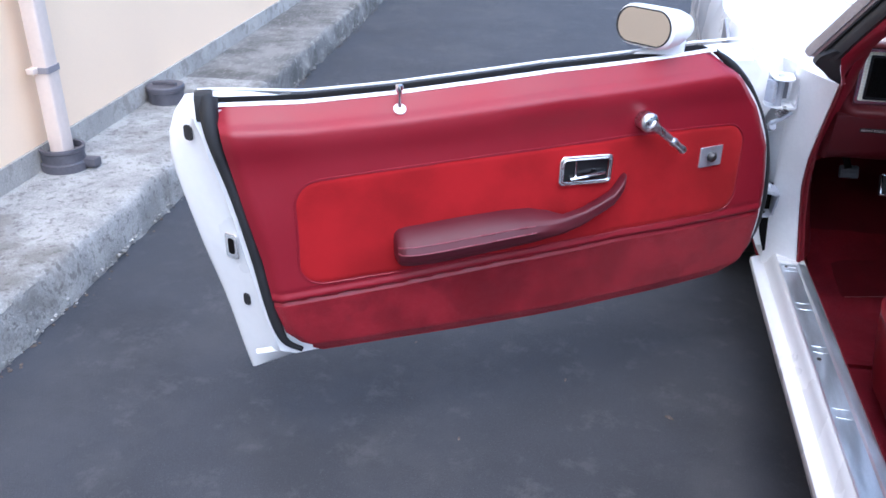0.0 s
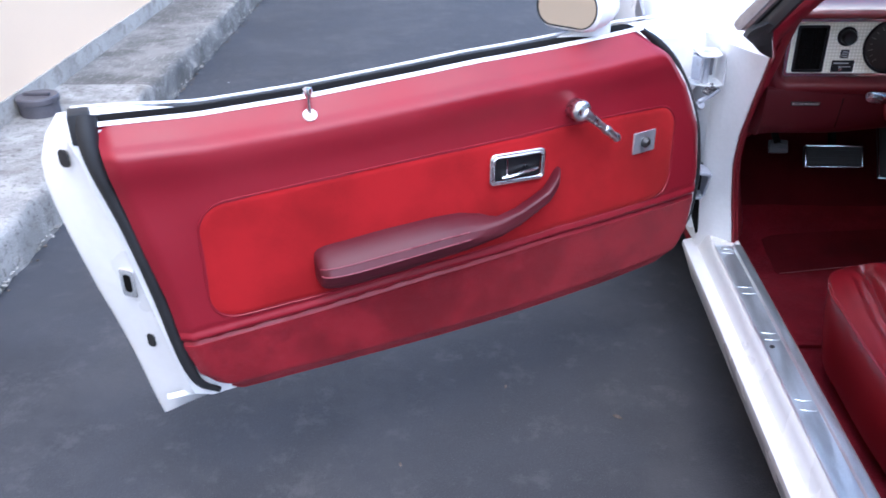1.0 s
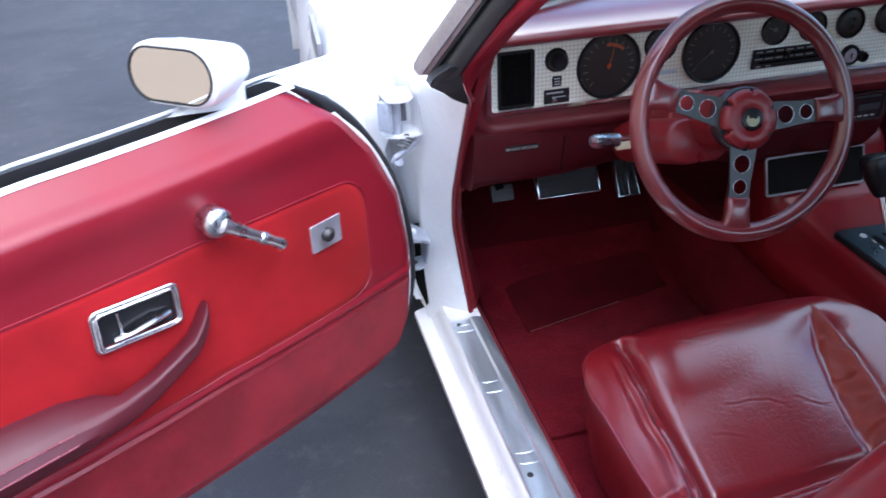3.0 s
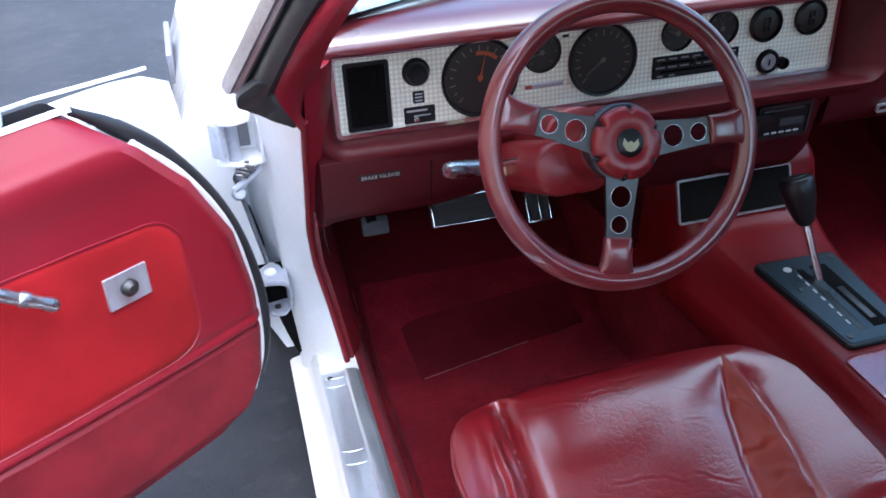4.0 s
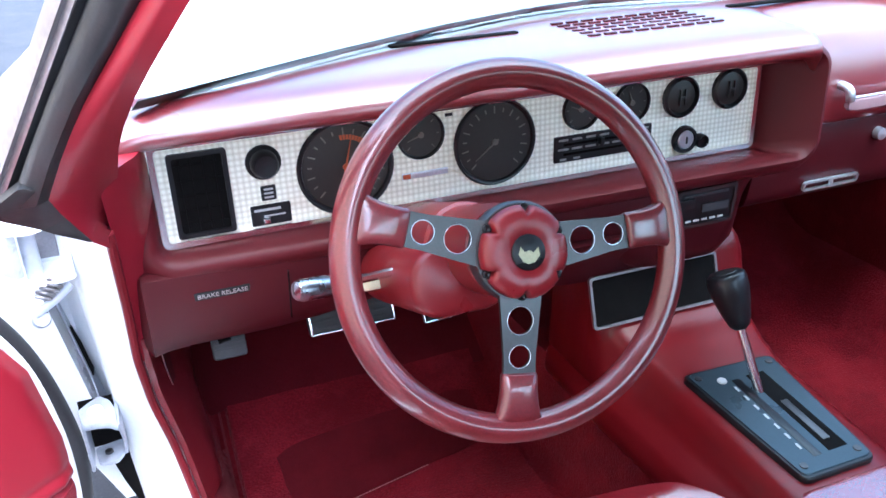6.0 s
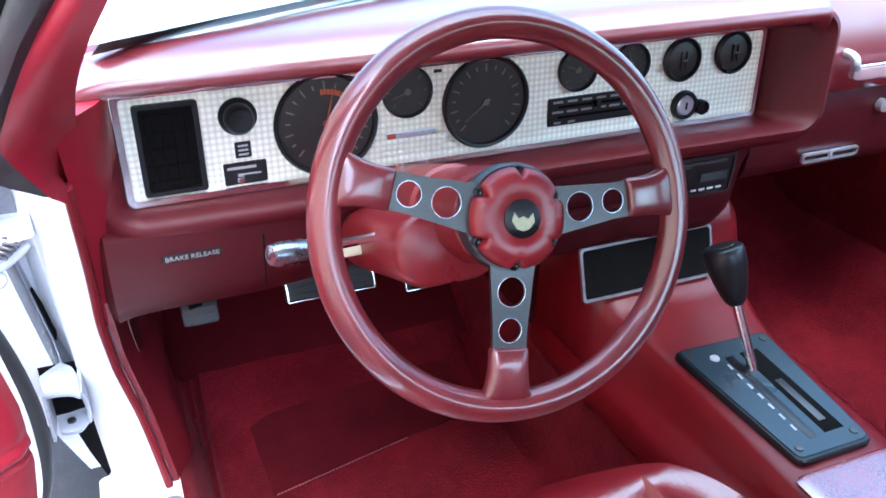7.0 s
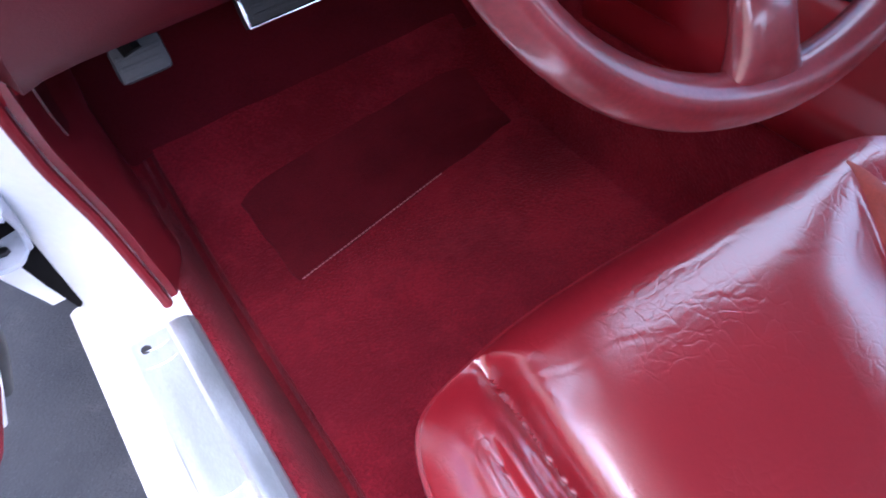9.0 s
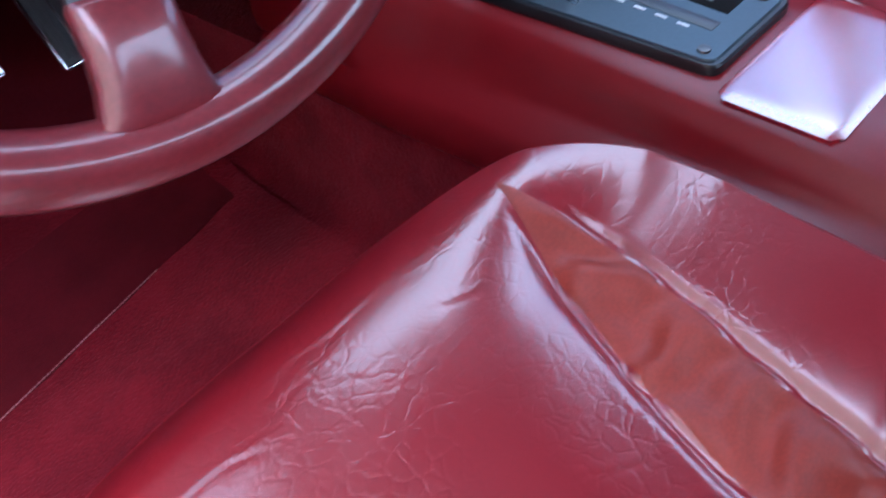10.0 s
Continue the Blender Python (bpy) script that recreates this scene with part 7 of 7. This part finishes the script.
def seat(xc, flip, label):
    yc = -0.505
    loop = smooth_line([Vector((a, b, 0)) for a, b in CUSHION + CUSHION[:1]], 420 if flip > 0 else 160)[:-1]
    dense = [(q.x, q.y) for q in loop]
    puff = lambda d, w: 1 - (1 - min(1.0, max(0.0, d / w))) ** 2.6

    roll = lambda d, w: 1 - (1 - min(1.0, max(0.0, d / w))) ** 2

    def slope(d, most, wide):
        """A roll that leaves a seam at a slope and eases to level."""
        t = min(1.0, max(0.0, d / wide))
        return most * wide * (min(1.0, t) - t ** 3 + t ** 4 / 2)

    def crease(a, b):
        """Fine folds pressed into the leather of the centre panel."""
        z = 0.0
        for x0, y0, x1, y1 in CREASES:
            ex, ey = x1 - x0, y1 - y0
            n = math.hypot(ex, ey)
            u = ((a - x0) * ex + (b - y0) * ey) / n
            if -0.006 < u < n + 0.006:
                v = ((b - y0) * ex - (a - x0) * ey) / n + 0.0012 * math.sin(u * 120 + x0 * 90)
                if abs(v) < 0.012:
                    ends = step(-0.006, 0.008, u) * step(n + 0.006, n - 0.008, u)
                    z += ends * (0.00014 * bell(v - 0.0036, 0.0030) - 0.00020 * bell(v, 0.0022))
        return z

    def top(a, b):
        sl, sr, so = SEAM_L(b), SEAM_R(b), STRIP_R(b)
        back = 0.016 * math.log(1 + math.exp((0.142 - b) / 0.016))
        if sl < a < sr:
            z = min(0.014 * puff(a - sl, 0.030) + 0.012 * roll(a - sl, 0.07), slope(sr - a, 0.46, 0.115))
            z -= 0.11 * back * puff(min(a - sl, sr - a), 0.11)
            if flip > 0:
                z += crease(a, b)
        elif a <= sl:
            d = sl - a
            z = 0.014 * puff(d, 0.045) + 0.12 * back * puff(d, 0.06)
            # gathered leather beside the seam
            g = bell((d - 0.026) / 0.022, 1.0) * step(0.185, 0.12, b) * step(-0.22, -0.10, b)
            z += g * (0.0055 * math.sin(d * 260 + 16 * b + 2.2 * noise.noise(Vector((a * 18, b * 13, 1)))) + 0.004 * noise.noise(Vector((a * 40, b * 16, 7))))
        elif a < so:
            u = (a - sr) / max(1e-4, so - sr)
            wide = min(1.0, (so - sr) / 0.05)
            z = 0.006 * u * wide
            z += 0.0046 * wide * math.sin(118 * b + 40 * a + 4.0 * noise.noise(Vector((a * 22, b * 17, 5)))) * math.sin(math.pi * u) ** 0.7
            z += 0.003 * wide * noise.noise(Vector((a * 45, b * 30, 9))) * math.sin(math.pi * u)
        else:
            z = 0.006 * min(1.0, (so - sr) / 0.05) + slope(a - so, 0.27, 0.12) + 0.05 * back * roll(a - so, 0.08)
        z -= 0.0075 * bell(a - sl, 0.007) * step(0.222, 0.19, b) + 0.004 * bell(a - sr, 0.006) + 0.003 * bell(a - so, 0.005)
        # the seams run out into one smooth roll at the front corner
        m = step(0.090, 0.172, b) * step(0.02, 0.12, a)
        z += (0.0265 - z) * m
        z += 0.460 + 0.055 * a - 0.24 * back + 0.0011 * noise.noise(Vector((a * 11, b * 11, 3)))
        inner = step(-0.02, 0.01, a - sl) * step(-0.02, 0.01, sr - a)
        for at_b, deep in ((-0.118, 0.014), (-0.162, 0.010)):
            z -= deep * bell(b - at_b - 0.05 * a, 0.010) * (0.25 + 0.75 * inner)
        return z

    def pt(p, k, drop=0.0):
        a, b = p[0] * k, p[1] * k
        z = top(a, b)
        w = max(0.0, (k - 0.78) / 0.22)
        z -= (top(p[0], p[1]) - RIM_Z(p[0]) + (0.04 + 0.10 * step(0.0, 0.2, p[0])) * max(0.0, 0.05 - p[1])) * w ** 2.0 + drop
        return Vector((xc + flip * a, yc + b, z))

    ray = [(math.atan2(q[1], q[0]), math.hypot(*q)) for q in dense]
    ray.sort()

    def on_top(a, b, lift=0.0):
        far = float(np.interp(math.atan2(b, a), [r[0] for r in ray], [r[1] for r in ray], period=2 * math.pi))
        k = min(1.0, math.hypot(a, b) / far)
        return pt((a / max(k, 1e-4), b / max(k, 1e-4)), k) + Vector((0, 0, lift))

    bm = bmesh.new()
    ks = [0.02 + 0.80 * i / 100 for i in range(101)] + [0.84, 0.86, 0.88, 0.90, 0.92, 0.935, 0.95, 0.962, 0.973, 0.983, 0.992, 1.0]
    rings = [[pt(p, k) for p in dense] for k in (ks if flip > 0 else ks[::4] + ks[-8:])]
    for drop, k in ((0.006, 1.003), (0.02, 1.004), (0.05, 1.0), (0.10, 0.985), (0.16, 0.96), (0.19, 0.94)):
        rings.append([pt((p[0] * k, p[1] * k), 1.0, drop) for p in dense])
    rows = loft(bm, rings, caps=False)
    bm.faces.new(rows[0])
    bm.faces.new(rows[-1])
    s = part("seat", bm, LEATHER, car, label, 60)
    bm = bmesh.new()
    tube(bm, [pt((p[0] * 1.003, p[1] * 1.003), 1.0, 0.004) for p in dense[::2]], 0.0034, 8, closed=True)
    part("seat_piping", bm, LEATHER, s, "red piping round the cushion")
    for f, b0 in ((SEAM_L, 0.188),):
        bm = bmesh.new()
        tube(bm, [on_top(f(b0 - (b0 + 0.17) * i / 40), b0 - (b0 + 0.17) * i / 40, -0.0016) for i in range(41)], 0.0014, 6)
        part("seat_seam", bm, LEATHER, s)

    # faded gathered strip beside the inner seam
    def strip_point(u, v, w=0.0):
        b = 0.168 - 0.37 * v
        return on_top(SEAM_R(b) + 0.002 + max(0.0005, STRIP_R(b) - SEAM_R(b) - 0.003) * u, b, 0.0012 * math.sin(math.pi * min(1.0, max(0.0, u))) ** 0.5 - 0.0003 + w)

    bm = bmesh.new()
    slab(bm, strip_point, 14, 120, 0.002)
    part("seat_strip", bm, LEATHER_TAN, s, "faded orange-red gathered strip")
    # backrest
    bm = bmesh.new()
    rings = []
    tilt = radians(22)
    for i in range(27):
        h = i / 26
        hw = (0.265 - 0.05 * h ** 2) * (1 if 0.04 < h < 0.94 else (0.90 if h in (0, 1.0) else 0.96))
        th_ = 0.065 * (1 - 0.35 * h)
        up = Vector((0, -math.sin(tilt), math.cos(tilt)))
        nn = Vector((0, math.cos(tilt), math.sin(tilt)))
        c = Vector((xc, -0.835, 0.40)) + up * 0.56 * h
        ring = []
        for p in rounded(2 * hw, 2 * th_, min(th_ * 0.9, 0.06), 8):
            bol = 0.022 * bell(abs(p[0]) - hw + 0.05, 0.04) if p[1] > 0 else 0
            mid_ = -0.012 * bell(abs(p[0]) - hw + 0.115, 0.012) if p[1] > 0 else 0
            ring.append(c + Vector((flip * p[0], 0, 0)) + nn * (p[1] + bol + mid_))
        rings.append(ring)
    loft(bm, rings)
    part("backrest", bm, LEATHER, s, "red leather backrest", 60)
    bm = bmesh.new()
    block(bm, (xc, yc - 0.02, 0.252), (0.40, 0.36, 0.06), 0.01)
    part("seat_base", bm, DARK, s)
    bm = bmesh.new()
    turned(bm, [(0.040, 0), (0.038, 0.010), (0.020, 0.014), (0, 0.014)], (xc - flip * 0.275, -0.80, 0.38), (-flip, 0, 0), 24)
    part("recliner_cover", bm, MAROON, s)
    return s


seat(-0.365, 1, "glossy red leather bucket seat with creased cushion")
seat(0.405, -1, "red leather passenger bucket seat")
